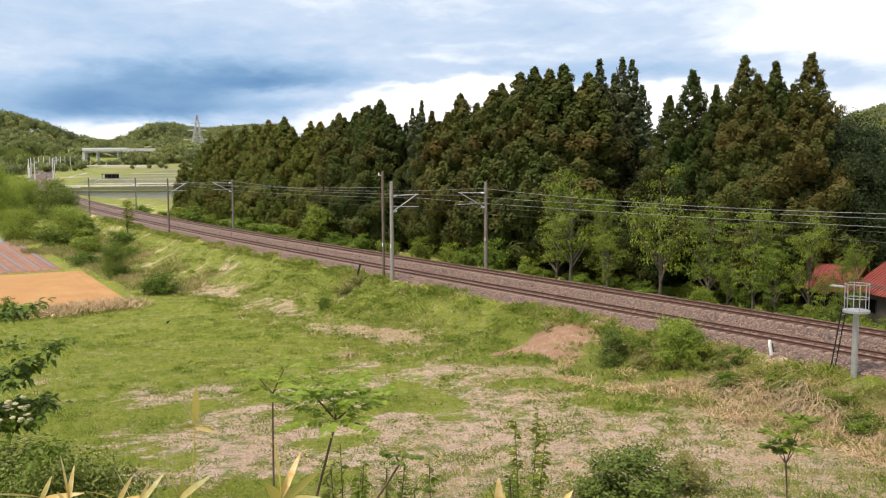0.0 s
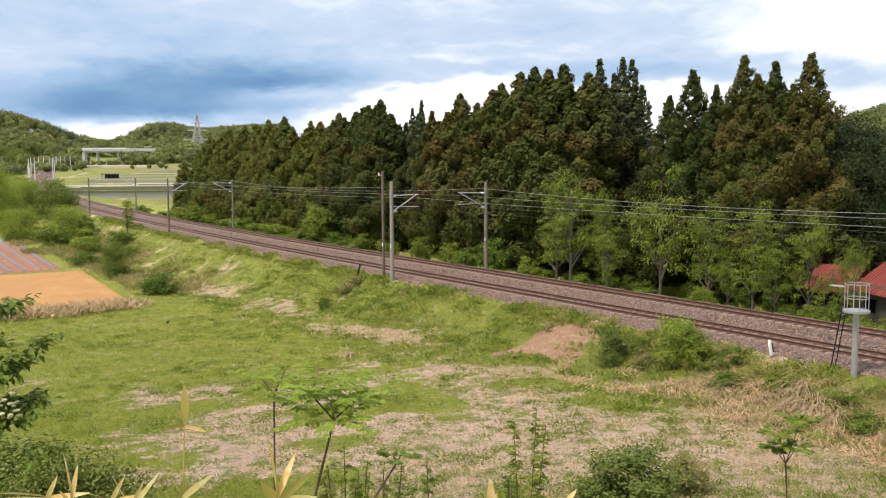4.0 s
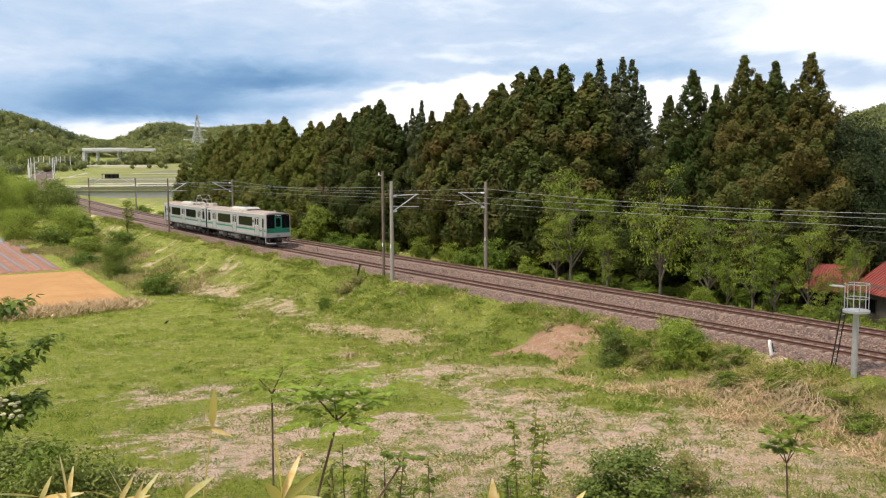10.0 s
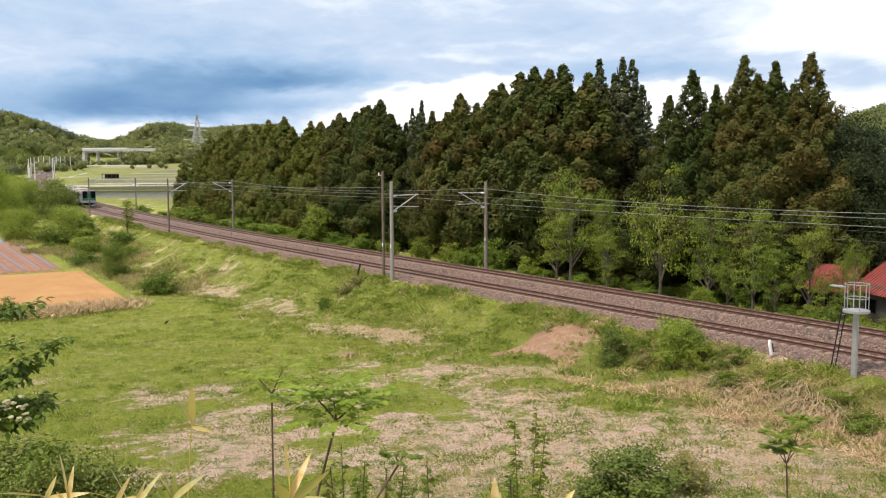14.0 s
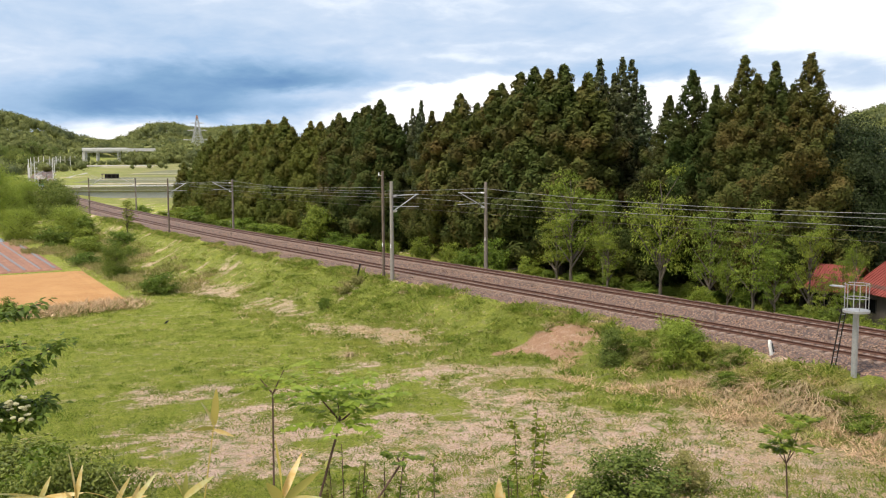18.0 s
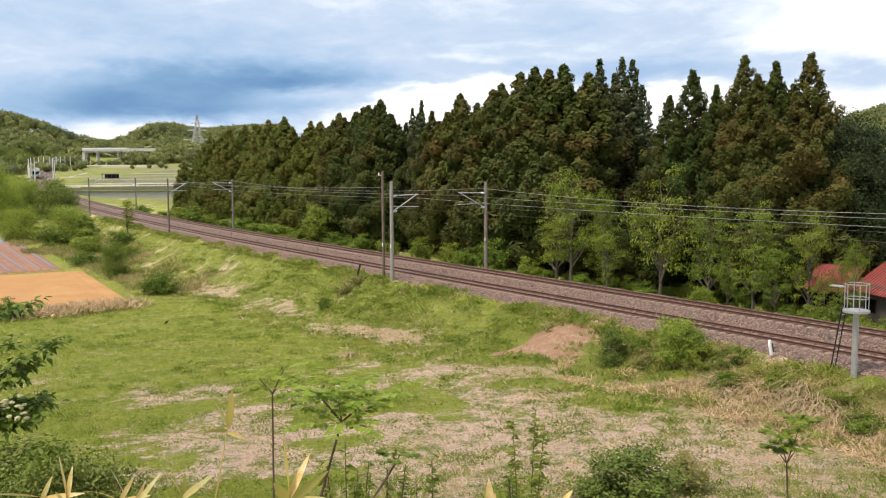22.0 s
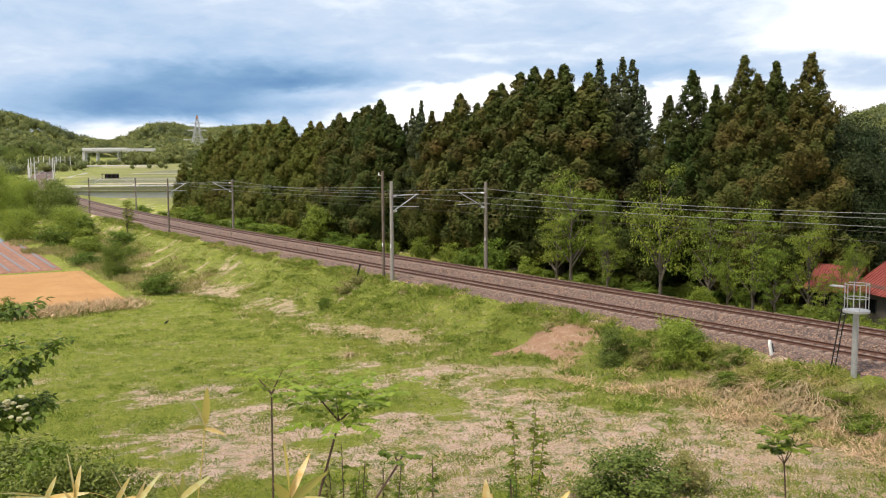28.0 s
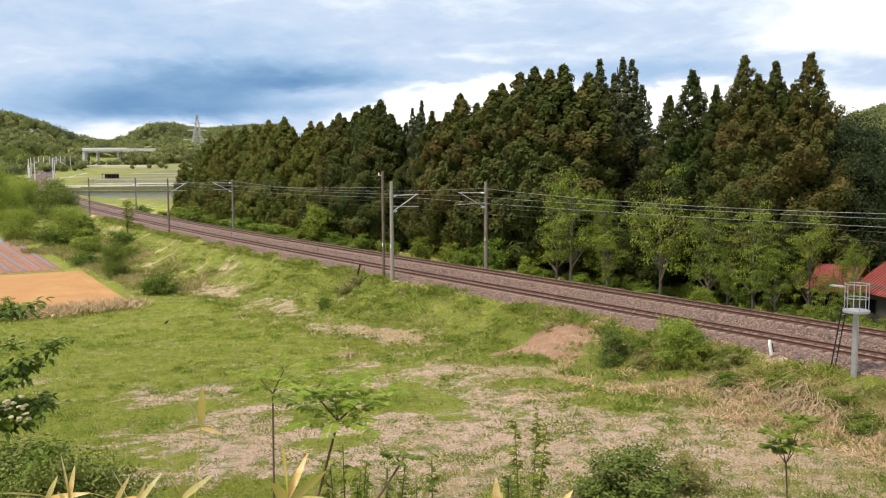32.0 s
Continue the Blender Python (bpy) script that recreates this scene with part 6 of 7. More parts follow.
def build_valley():
    # paddies: level sheets of water between low banks
    for x0, x1, y0, y1 in ((-126, -70, 282, 300), (-128, -74, 303, 318), (-122, -60, 345, 362)):
        z = max(ground_at(x, y) for x in (x0, (x0 + x1) / 2, x1) for y in (y0, y1)) + 0.12
        ob = flat_band("paddy", x0, x1, y0, y1, z, 2.0, M_WATER, "flooded rice paddy with low banks, sky reflection put into its colour", "paddy", "structure")
        for yy in (y0, y1):
            part("bank", box(bmesh.new(), 0, yy - (y0 + y1) / 2, 0.1, x1 - x0 + 1, 0.8, 0.5, 0.1), M_STUBBLE, ob)
    # road on a low wall with white guard rails
    z = ground_at(-108, 332) + 0.9
    flat_band("valley_road", -142, -66, 326, 333, z, 2.6, M_ROADGREY, "pale concrete road across the valley", "road", "structure")
    for yy in (-3.3, 3.3):
        gr = thing("guard_rail", "white steel guard rail along the valley road", "guard rail", Matrix.Translation((-104, 329.5 + yy, z)), "guard rails")
        part("beam", box(bmesh.new(), 0, 0, 0.62, 76, 0.08, 0.22, 0.03), M_FARWHITE, gr)
        for k in range(20):
            part("rail_post", box(bmesh.new(), -36 + 3.8 * k, 0.08, 0.35, 0.12, 0.12, 0.8), M_FARWHITE, gr)
    for x0, x1, y0, y1, mat, lab in ((-165, -90, 380, 440, M_STUBBLE, "yellow-green field in the valley"), (-170, -90, 470, 540, M_STUBBLE, "yellow-green field in the valley")):
        patch_sheet("valley_field", [(x0, y0), (x1, y0), (x1, y1), (x0, y1)], (12, 12), 0.25, lambda u, v: 0 * u, mat, lab, "field")
    patch_sheet("field_track", [(-168, 372), (-165.5, 372), (-197, 500), (-199.5, 500)], (4, 40), 0.3, lambda u, v: 0 * u, M_ROADGREY, "pale farm track up the valley", "track")
    # open shed on the valley field
    gz = ground_at(-156, 421)
    sh = thing("field_shelter", "dark open shelter with a flat roof on the field", "shelter", Matrix.Translation((-156, 421, gz)))
    part("roof", box(bmesh.new(), 0, 0, 2.3, 7, 4, 0.35, 0.05), M_SHEDWALL, sh)
    part("back_wall", box(bmesh.new(), 0, 1.8, 1.1, 6.6, 0.2, 2.2), M_UNDER, sh)
    for x in (-3.2, -1, 1.2, 3.2):
        part("post", box(bmesh.new(), x, -1.8, 1.1, 0.2, 0.2, 2.2), M_SHEDWALL, sh)
    # road bridge over the line
    bz = 22.6
    br = thing("road_bridge", "pale concrete road bridge across the valley", "bridge", Matrix.Translation((-262.5, 700, 0)))
    part("deck", box(bmesh.new(), 0, 0, bz - 1.8, 34, 7, 1.1, 0.1), M_BRIDGE, br)
    for yy in (-3.4, 3.4):
        part("parapet", box(bmesh.new(), 0, yy, bz - 0.6, 34, 0.3, 1.3, 0.05), M_FARWHITE, br)
        part("girder", box(bmesh.new(), 0, yy * 0.7, bz - 2.9, 33, 0.8, 1.2, 0.1), M_BRIDGE, br)
    for x in (-16.2, -6.0, 10.5):
        part("pier", box(bmesh.new(), x, 0, bz - 9.5, 0.8 if x > -10 else 2.0, 5, 13, 0.2), M_BRIDGE, br)
    bm = bmesh.new()
    extrude_profile(bm, [(17, bz - 0.4), (19, bz - 0.4), (21, bz - 14), (17, bz - 14)], -3.5, 3.5)
    bmesh.ops.transform(bm, matrix=Matrix.Rotation(radians(-90), 4, "Z"), verts=bm.verts)
    part("abutment", bm, M_BRIDGE, br)
    part("approach_wall", box(bmesh.new(), 29, -3.4, bz - 1.7, 22, 0.4, 2.2, 0.05), M_BRIDGE, br)
    # strips of dry field and bare earth between the paddies
    for x0, x1, y0, y1 in ((-162, -104, 408, 415), (-146, -104, 371, 376), (-180, -172, 470, 482), (-168, -140, 478, 490), (-232, -196, 604, 616), (-138, -90, 338, 341)):
        patch_sheet("dry_field", [(x0, y0), (x1, y0), (x1, y1), (x0, y1)], (14, 5), 0.3, lambda u, v: 0.05 * np.sin(9 * u + 4 * v), M_PALEFIELD, "strip of pale dry field in the valley", "field")
    # dark trees at the foot of the wooded hill
    rng = np.random.default_rng(77)
    for x, y, h, r in ((-321, 640, 15, 7), (-322, 655, 17, 7.5), (-309, 640, 12, 6), (-314, 660, 15, 7), (-317, 680, 14, 6.5), (-322, 700, 12, 6), (-346, 700, 19, 9), (-340, 712, 17, 8),
                       (-366, 800, 14, 7), (-358, 806, 12, 6), (-352, 812, 11, 6), (-344, 812, 9, 5)):
        plant("broadleaf_tree", "dark green tree at the foot of the wooded hill", "tree", TREES, (8.0, 2.9), x, y, h, r, M_DEEPLEAF, M_BARK, rng, "hill foot trees")
    patch_sheet("lower_road", [(-275, 640), (-205, 640), (-205, 652), (-275, 652)], (12, 4), 0.4, lambda u, v: 0 * u, M_ROADGREY, "pale road below the bridge", "road")


build_valley()


M_TOWER = surface("dull_galvanised_tower_steel", (0.42, 0.43, 0.44), (0.50, 0.51, 0.52), 0.7, 0.2, 6, 0.5, 0.0)


def lattice_tower(x, y, top, foot, label):
    gz = ground_at(x, y)
    ob = thing("transmission_tower", label, "tower", Matrix.Translation((x, y, gz)))
    h = top - gz

    def half(t):
        return foot * (1 - t) ** 1.25 * 0.5 + 0.55
    levels = [0, 0.14, 0.28, 0.41, 0.53, 0.64, 0.74, 0.83, 0.92, 1.0]
    for i, (a, b) in enumerate(zip(levels[:-1], levels[1:])):
        bm = bmesh.new()
        ca = [(sx * half(a), sy * half(a), h * a) for sx, sy in ((1, 1), (-1, 1), (-1, -1), (1, -1))]
        cb = [(sx * half(b), sy * half(b), h * b) for sx, sy in ((1, 1), (-1, 1), (-1, -1), (1, -1))]
        for k in range(4):
            tube(bm, ca[k], cb[k], 0.28, None, 5)
            tube(bm, ca[k], cb[(k + 1) % 4], 0.16, None, 4)
            tube(bm, ca[(k + 1) % 4], cb[k], 0.16, None, 4)
            tube(bm, cb[k], cb[(k + 1) % 4], 0.16, None, 4)
        part("tower_panel", bm, M_REDPAINT if i == 8 else M_TOWER, ob)
    for t, w in ((0.45, 14.0), (0.66, 9.5), (0.82, 7.0)):
        for s in (1, -1):
            bm = bmesh.new()
            for yy in (half(t), -half(t)):
                tube(bm, (s * half(t), yy, h * t), (s * w, 0, h * t + 0.4), 0.16, None, 4)
            tube(bm, (s * half(t), 0, h * (t + 0.03)), (s * w, 0, h * t + 0.4), 0.16, None, 4)
            part("cross_arm", bm, M_TOWER, ob)
    return ob


lattice_tower(-234, 860, 56, 15, "red and white lattice transmission tower in the valley")


def crowns(name, pts, seed, per, label):
    """A wood of rounded crowns as one growth: pts has x, y, z of the crown's middle and its radius."""
    rng = np.random.default_rng(seed)
    c = np.repeat(pts[:, :3], per, axis=0)
    r = np.repeat(pts[:, 3], per)
    d = unit(rng.normal(size=c.shape) + np.array([0, 0, 0.45]))
    bumpy = 1 + 0.34 * np.sin(d[:, 0] * 5 + c[:, 0]) * np.cos(d[:, 1] * 6 + c[:, 1])
    p = c + d * (r * bumpy * rng.uniform(0.8, 1.06, len(r)))[:, None] * np.array([1, 1, 0.85])
    a, b = facing(unit(d + rng.normal(size=c.shape) * 0.6), unit(rng.normal(size=c.shape)))
    v, f = kites(p, a, b, r * rng.uniform(0.18, 0.38, len(r)), r * rng.uniform(0.11, 0.24, len(r)), 0.1)
    bm = bmesh.new()
    bmesh.ops.create_icosphere(bm, subdivisions=2, radius=0.64)
    bv = np.array([q.co[:] for q in bm.verts])
    bf = np.array([[q.index for q in g.verts] for g in bm.faces])
    bm.free()
    k = len(pts)
    sv = pts[:, None, :3] + bv[None] * pts[:, None, 3:] * np.array([1, 1, 0.85])
    sv = sv + (rng.random((k, len(bv), 1)) - 0.5) * 0.5 * bv[None] * pts[:, None, 3:]
    sf = (np.arange(k) * len(bv))[:, None, None] + bf[None]
    sf = sf.reshape(-1, 3) + len(v)
    v, f = np.concatenate([v, sv.reshape(-1, 3)]), np.concatenate([f, np.concatenate([sf, sf[:, 2:]], axis=1)])
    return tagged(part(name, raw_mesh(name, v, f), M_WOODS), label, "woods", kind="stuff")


def build_woods():
    rng = np.random.default_rng(51)
    out = []
    x, y = rng.uniform(-900, 700, 60000), rng.uniform(480, 1700, 60000)
    bearing = x / y
    z = land(x, y)
    base = np.interp(y, [400, 600, 800, 1200, 3000], [2.0, 7.5, 12.0, 20, 22])
    keep = (z > base + 5) & (((bearing > -0.56) & (bearing < -0.17)) | ((bearing > 0.36) & (bearing < 0.6))) & (rng.random(60000) < 0.52) & (y < 1350)
    r = 3.0 + 4.4 * vnoise(x, y, 26, 19)
    out.append(np.stack([x, y, z + r * 0.55, r], axis=1)[keep])
    # tree lines on the valley floor
    for x0, y0, x1, y1, k, r0 in ((-238, 722, -150, 735, 60, 6.5), (-232, 745, -175, 760, 40, 9.5), (-330, 705, -285, 715, 24, 7.0), (-262, 760, -225, 775, 14, 4.5), (-420, 560, -300, 610, 60, 6.5),
                                  (-275, 668, -232, 676, 26, 2.4), (-240, 684, -214, 690, 30, 5.6), (-260, 470, -215, 540, 30, 4.0), (-330, 480, -240, 500, 40, 5.0), (-200, 560, -150, 590, 10, 3.0)):
        t = rng.random(k)
        xx, yy = x0 + (x1 - x0) * t + rng.normal(size=k) * 3, y0 + (y1 - y0) * t + rng.normal(size=k) * 4
        rr = r0 * rng.uniform(0.6, 1.2, k)
        out.append(np.stack([xx, yy, land(xx, yy) + rr * 0.7, rr], axis=1))
    pts = np.concatenate(out)
    crowns("far_woods", pts, 52, 100, "green mixed woods on the hills beyond the valley")


build_woods()


# ---- sky backdrop: broken cloud that drifts slowly ----
def sky_material():
    m = bpy.data.materials.new("drifting_cloud")
    m.use_nodes = True
    nt = m.node_tree
    nt.nodes.clear()
    out, em = nt.nodes.new("ShaderNodeOutputMaterial"), nt.nodes.new("ShaderNodeEmission")
    nt.links.new(em.outputs[0], out.inputs[0])
    tc = nt.nodes.new("ShaderNodeTexCoord")

    def noise(scale, stretch, detail=6, rough=0.55, dist=0.4):
        mp, tx = nt.nodes.new("ShaderNodeMapping"), nt.nodes.new("ShaderNodeTexNoise")
        mp.inputs["Scale"].default_value = stretch
        tx.inputs["Scale"].default_value, tx.inputs["Detail"].default_value = scale, detail
        tx.inputs["Roughness"].default_value, tx.inputs["Distortion"].default_value = rough, dist
        nt.links.new(tc.outputs["UV"], mp.inputs[0])
        nt.links.new(mp.outputs[0], tx.inputs[0])
        return tx.outputs[0]

    def calc(op, a, b, c=None):
        n = nt.nodes.new("ShaderNodeMath")
        n.operation = op
        for sock, v in zip(n.inputs, (a, b, c)):
            if v is None:
                continue
            if isinstance(v, bpy.types.NodeSocket):
                nt.links.new(v, sock)
            else:
                sock.default_value = v
        return n.outputs[0]
    sep = nt.nodes.new("ShaderNodeSeparateXYZ")
    nt.links.new(tc.outputs["UV"], sep.inputs[0])
    u, v = sep.outputs[0], sep.outputs[1]
    wob = noise(3.0, (1.0, 3.0, 1.0), 5, 0.55)

    def patch(cu, cv, ru, rv, amount, turn=0.0, shake=0.12, hard=1.0):
        """A soft cloud bank: bearing cu, elevation cv in degrees / 10, with ragged edges."""
        du = calc("SUBTRACT", u, cu)
        dv = calc("ADD", calc("SUBTRACT", v, cv), calc("MULTIPLY", du, turn))
        dv = calc("ADD", dv, calc("MULTIPLY_ADD", wob, shake, -0.5 * shake))
        q = calc("ADD", calc("POWER", calc("ABSOLUTE", calc("DIVIDE", du, ru), 0), 2.0), calc("POWER", calc("ABSOLUTE", calc("DIVIDE", dv, rv), 0), 2.0))
        e = calc("POWER", 2.718, calc("MULTIPLY", calc("POWER", q, hard), -1.0))
        return calc("MULTIPLY", e, amount)
    # dark grey-blue bank, bright gaps, white veil towards the bright side
    big = noise(1.2, (1.0, 2.6, 1.0), 7, 0.55, 0.5)
    fine = noise(3.6, (1.0, 3.2, 1.0), 7, 0.58, 0.4)
    lum = calc("MULTIPLY_ADD", big, 0.42, 0.44)
    lum = calc("ADD", lum, calc("MULTIPLY_ADD", fine, 0.26, -0.13))
    for a in PATCHES:
        lum = calc("ADD", lum, patch(*a))
    r = nt.nodes.new("ShaderNodeValToRGB")
    el = r.color_ramp.elements
    el[0].position, el[0].color = 0.0, (0.085, 0.185, 0.345, 1)
    el[1].position, el[1].color = 1.0, (0.85, 0.85, 0.84, 1)
    for pos, col in ((0.25, (0.155, 0.275, 0.425, 1)), (0.5, (0.27, 0.39, 0.54, 1)), (0.7, (0.40, 0.49, 0.60, 1)), (0.85, (0.60, 0.66, 0.71, 1))):
        e = el.new(pos)
        e.color = col
    nt.links.new(lum, r.inputs[0])
    nt.links.new(r.outputs[0], em.inputs[0])
    em.inputs[1].default_value = 1.0
    return m


# bearing / 10, elevation / 10, half widths, brightness, slope
PATCHES = [(-1.65, 0.45, 1.05, 0.18, -0.47, -0.05, 0.2, 1.4), (-1.75, 0.33, 0.55, 0.06, -0.2), (-0.85, 0.53, 0.45, 0.06, -0.2), (-2.5, 0.55, 0.32, 0.14, 0.12, 0.0, 0.2), (-2.3, 0.95, 0.6, 0.15, -0.04),
           (-0.85, 0.44, 0.4, 0.045, 0.3, -0.08), (-0.02, 0.36, 0.74, 0.15, 0.65, -0.14, 0.2, 2.2), (1.35, 0.32, 0.65, 0.16, 0.7, 0.0, 0.2, 2.0), (0.35, 0.66, 0.6, 0.03, 0.16, 0.02), (0.0, 0.75, 1.2, 0.04, 0.1, 0.03),
           (1.45, 0.57, 0.75, 0.08, -0.16, 0.0, 0.16), (2.6, 0.95, 0.6, 0.4, 0.6, 0.0, 0.4), (2.3, 0.74, 0.5, 0.08, 0.35), (2.55, 0.48, 0.3, 0.06, -0.1), (2.4, 0.33, 0.5, 0.08, 0.4), (0.0, 1.0, 1.2, 0.1, 0.08), (-1.9, 0.2, 0.6, 0.07, 0.35), (-1.2, 0.78, 0.9, 0.07, -0.1)]


def build_sky():
    rad = 4300.0
    az, elv = np.radians(np.linspace(-75, 75, 61)), np.radians(np.linspace(-3, 60, 31))
    a, e = np.meshgrid(az, elv)
    v = np.stack([rad * np.sin(a) * np.cos(e), rad * np.cos(a) * np.cos(e), rad * np.sin(e)], axis=-1).reshape(-1, 3)
    nx = len(az)
    i = (np.arange(len(elv) - 1)[:, None] * nx + np.arange(nx - 1)).ravel()
    f = np.stack([i, i + nx, i + nx + 1, i + 1], axis=1)
    me = raw_mesh("sky_backdrop", v, f, smooth=True)
    uv = me.uv_layers.new(name="bearing")
    deg = np.stack([np.degrees(a) / 10, np.degrees(e) / 10], axis=-1).reshape(-1, 2)
    uv.data.foreach_set("uv", deg[f.ravel()].astype(np.float32).ravel())
    ob = part("sky_backdrop", me, sky_material())
    ob.matrix_basis = Matrix.Translation((0, 0, EYE_Z))
    return tagged(ob, "grey and white broken cloud with blue gaps", "sky", kind="structure")


SKY = build_sky()


# ---- plants close to the camera ----
M_SASA = leafage("bleached_bamboo_leaf", (0.55, 0.37, 0.10), (0.76, 0.59, 0.25), (0.78, 0.70, 0.42), 0.3, 0.6, 0.25, tone_scale=9.0)
M_SASAGREEN = leafage("yellow_green_bamboo_leaf", (0.36, 0.34, 0.06), (0.54, 0.46, 0.14), None, 0.3, 0.55, 0.2)
M_FRESH = leafage("fresh_compound_leaves", (0.20, 0.28, 0.03), (0.36, 0.44, 0.07), None, 0.45, 0.5, 0.1)


def long_leaf(length, width, bend, seed):
    """One bamboo-grass leaf: a folded blade, widest at a third, that bends to its tip. Along +x."""
    rng = np.random.default_rng(seed)
    v, f = [], []
    n = 9
    tw = rng.uniform(-0.5, 0.5)
    for i in range(n + 1):
        t = i / n
        w = width * 0.5 * (math.sin(math.pi * min(1, (t * 0.86 + 0.10)) ** 0.8)) ** 0.9
        x, z = length * t * (1 - 0.12 * bend * t), -bend * length * t * t * 0.5
        a = tw * t
        v += [(x, w * math.cos(a), z + w * math.sin(a) + 0.15 * w), (x, 0, z), (x, -w * math.cos(a), z - w * math.sin(a) + 0.15 * w)]
    for i in range(n):
        k = 3 * i
        f += [(k, k + 1, k + 4, k + 3), (k + 1, k + 2, k + 5, k + 4)]
    return raw_mesh("leaf", v, f, True)


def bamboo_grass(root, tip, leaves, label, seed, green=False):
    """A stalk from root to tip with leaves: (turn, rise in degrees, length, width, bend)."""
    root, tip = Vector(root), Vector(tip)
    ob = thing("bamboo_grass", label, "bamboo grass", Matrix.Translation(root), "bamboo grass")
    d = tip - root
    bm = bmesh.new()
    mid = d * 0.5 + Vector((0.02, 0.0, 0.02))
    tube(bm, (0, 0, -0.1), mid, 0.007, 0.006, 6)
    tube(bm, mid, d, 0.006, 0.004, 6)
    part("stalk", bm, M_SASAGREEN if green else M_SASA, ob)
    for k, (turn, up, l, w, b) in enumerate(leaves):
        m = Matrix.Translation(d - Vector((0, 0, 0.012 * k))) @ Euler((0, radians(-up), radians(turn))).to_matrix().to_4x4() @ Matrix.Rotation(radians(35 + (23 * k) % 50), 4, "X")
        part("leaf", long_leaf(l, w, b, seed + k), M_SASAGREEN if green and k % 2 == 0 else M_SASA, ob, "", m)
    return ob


def compound_leaf(c, a, length, pairs, rng, leaf):
    """Feet, axes and sizes of the leaflets of one feathered leaf."""
    side = unit(np.cross(a, np.array([0, 0, 1.0])))
    pts, dirs, ll = [], [], []
    for i in range(pairs):
        t = 0.25 + 0.75 * i / (pairs - 1)
        p = c + a * length * t + np.array([0, 0, -0.2 * length * t * t + 0.14 * length * t])
        for s in (1, -1):
            pts.append(p)
            dirs.append(unit(side * s + a * 0.45 + np.array([0, 0, -0.25]) + rng.normal(size=3) * 0.12))
            ll.append(leaf * (1 - 0.45 * abs(t - 0.55)) * rng.uniform(0.85, 1.15))
    return pts, dirs, ll


def sapling(root, fork, top_h, fans, leaf_len, seed, label, leaf_size=0.11, material=None, stout=1.0, spread=0.16):
    """Thin sapling: stem, forks and feathered leaves spread like an umbrella."""
    rng = np.random.default_rng(seed)
    root, fork = Vector(root), Vector(fork)
    ob = thing("sapling", label, "sapling", Matrix.Translation(root), "saplings")
    d = fork - root
    bm = bmesh.new()
    mid = d * 0.55 + Vector((0.03, 0, 0))
    tube(bm, (0, 0, -0.1), mid, 0.013 * stout, 0.011 * stout, 7)
    tube(bm, mid, d, 0.011 * stout, 0.009 * stout, 7)
    tips = []
    for k in range(4):
        a = radians(90 * k + rng.uniform(-25, 25) + 20)
        e = d + Vector((math.cos(a) * spread, math.sin(a) * spread, top_h * rng.uniform(0.45, 1.0) * (1 if k % 2 == 0 else 0.35)))
        tube(bm, d, e, 0.010, 0.006, 6)
        tips.append(e)
    part("stem", bm, M_TWIG, ob, "reddish brown stem")
    pts, dirs, ll = [], [], []
    for k in range(fans):
        tip = tips[k % 4]
        a = 2 * math.pi * k / fans + rng.uniform(-0.3, 0.3)
        ax = unit(np.array([math.cos(a), math.sin(a), rng.uniform(0.08, 0.45)]))
        p, q, l = compound_leaf(np.array(tip), ax, leaf_len * rng.uniform(0.6, 1.15), 13, rng, leaf_size)
        part("leaf_stalk", tube(bmesh.new(), tip, tip + Vector(ax) * leaf_len * 0.6, 0.004, 0.003, 4), M_FRESH, ob)
        pts += p
        dirs += q
        ll += l
    pts, dirs, ll = np.array(pts), np.array(dirs), np.array(ll)
    v, f = kites(pts, dirs, unit(np.cross(dirs, np.array([0, 0, 1.0]) + rng.normal(size=dirs.shape) * 0.25)), ll, ll * 0.72, 0.1)
    part("leaves", raw_mesh("leaves", v, f), material or M_FRESH, ob, "fresh green feathered leaves")
    return ob


def herb(root, height, seed, label, leaf=0.07, material=None, stems=3):
    rng = np.random.default_rng(seed)
    ob = thing("tall_weed", label, "weed", Matrix.Translation(root), "tall weeds")
    bm = bmesh.new()
    pts, dirs = [], []
    for k in range(stems):
        a, l = rng.random() * 6.28, height * rng.uniform(0.75, 1.05)
        e = Vector((math.cos(a) * 0.1 * height, math.sin(a) * 0.1 * height, l))
        tube(bm, (0, 0, -0.1), e, 0.012, 0.005, 6)
        for j in range(int(46 * height)):
            t = rng.random() ** 0.7
            pts.append(np.array(e) * t)
            dirs.append(unit(np.array([rng.normal(), rng.normal(), 0.25 + 0.3 * rng.normal()])))
    part("stem", bm, M_TWIG, ob)
    pts, dirs = np.array(pts), np.array(dirs)
    l = leaf * rng.uniform(0.6, 1.4, len(pts))
    v, f = kites(pts, dirs, side_of(dirs, rng), l, l * 0.4, 0.25)
    part("leaves", raw_mesh("leaves", v, f), material or M_SHRUB, ob)
    return ob


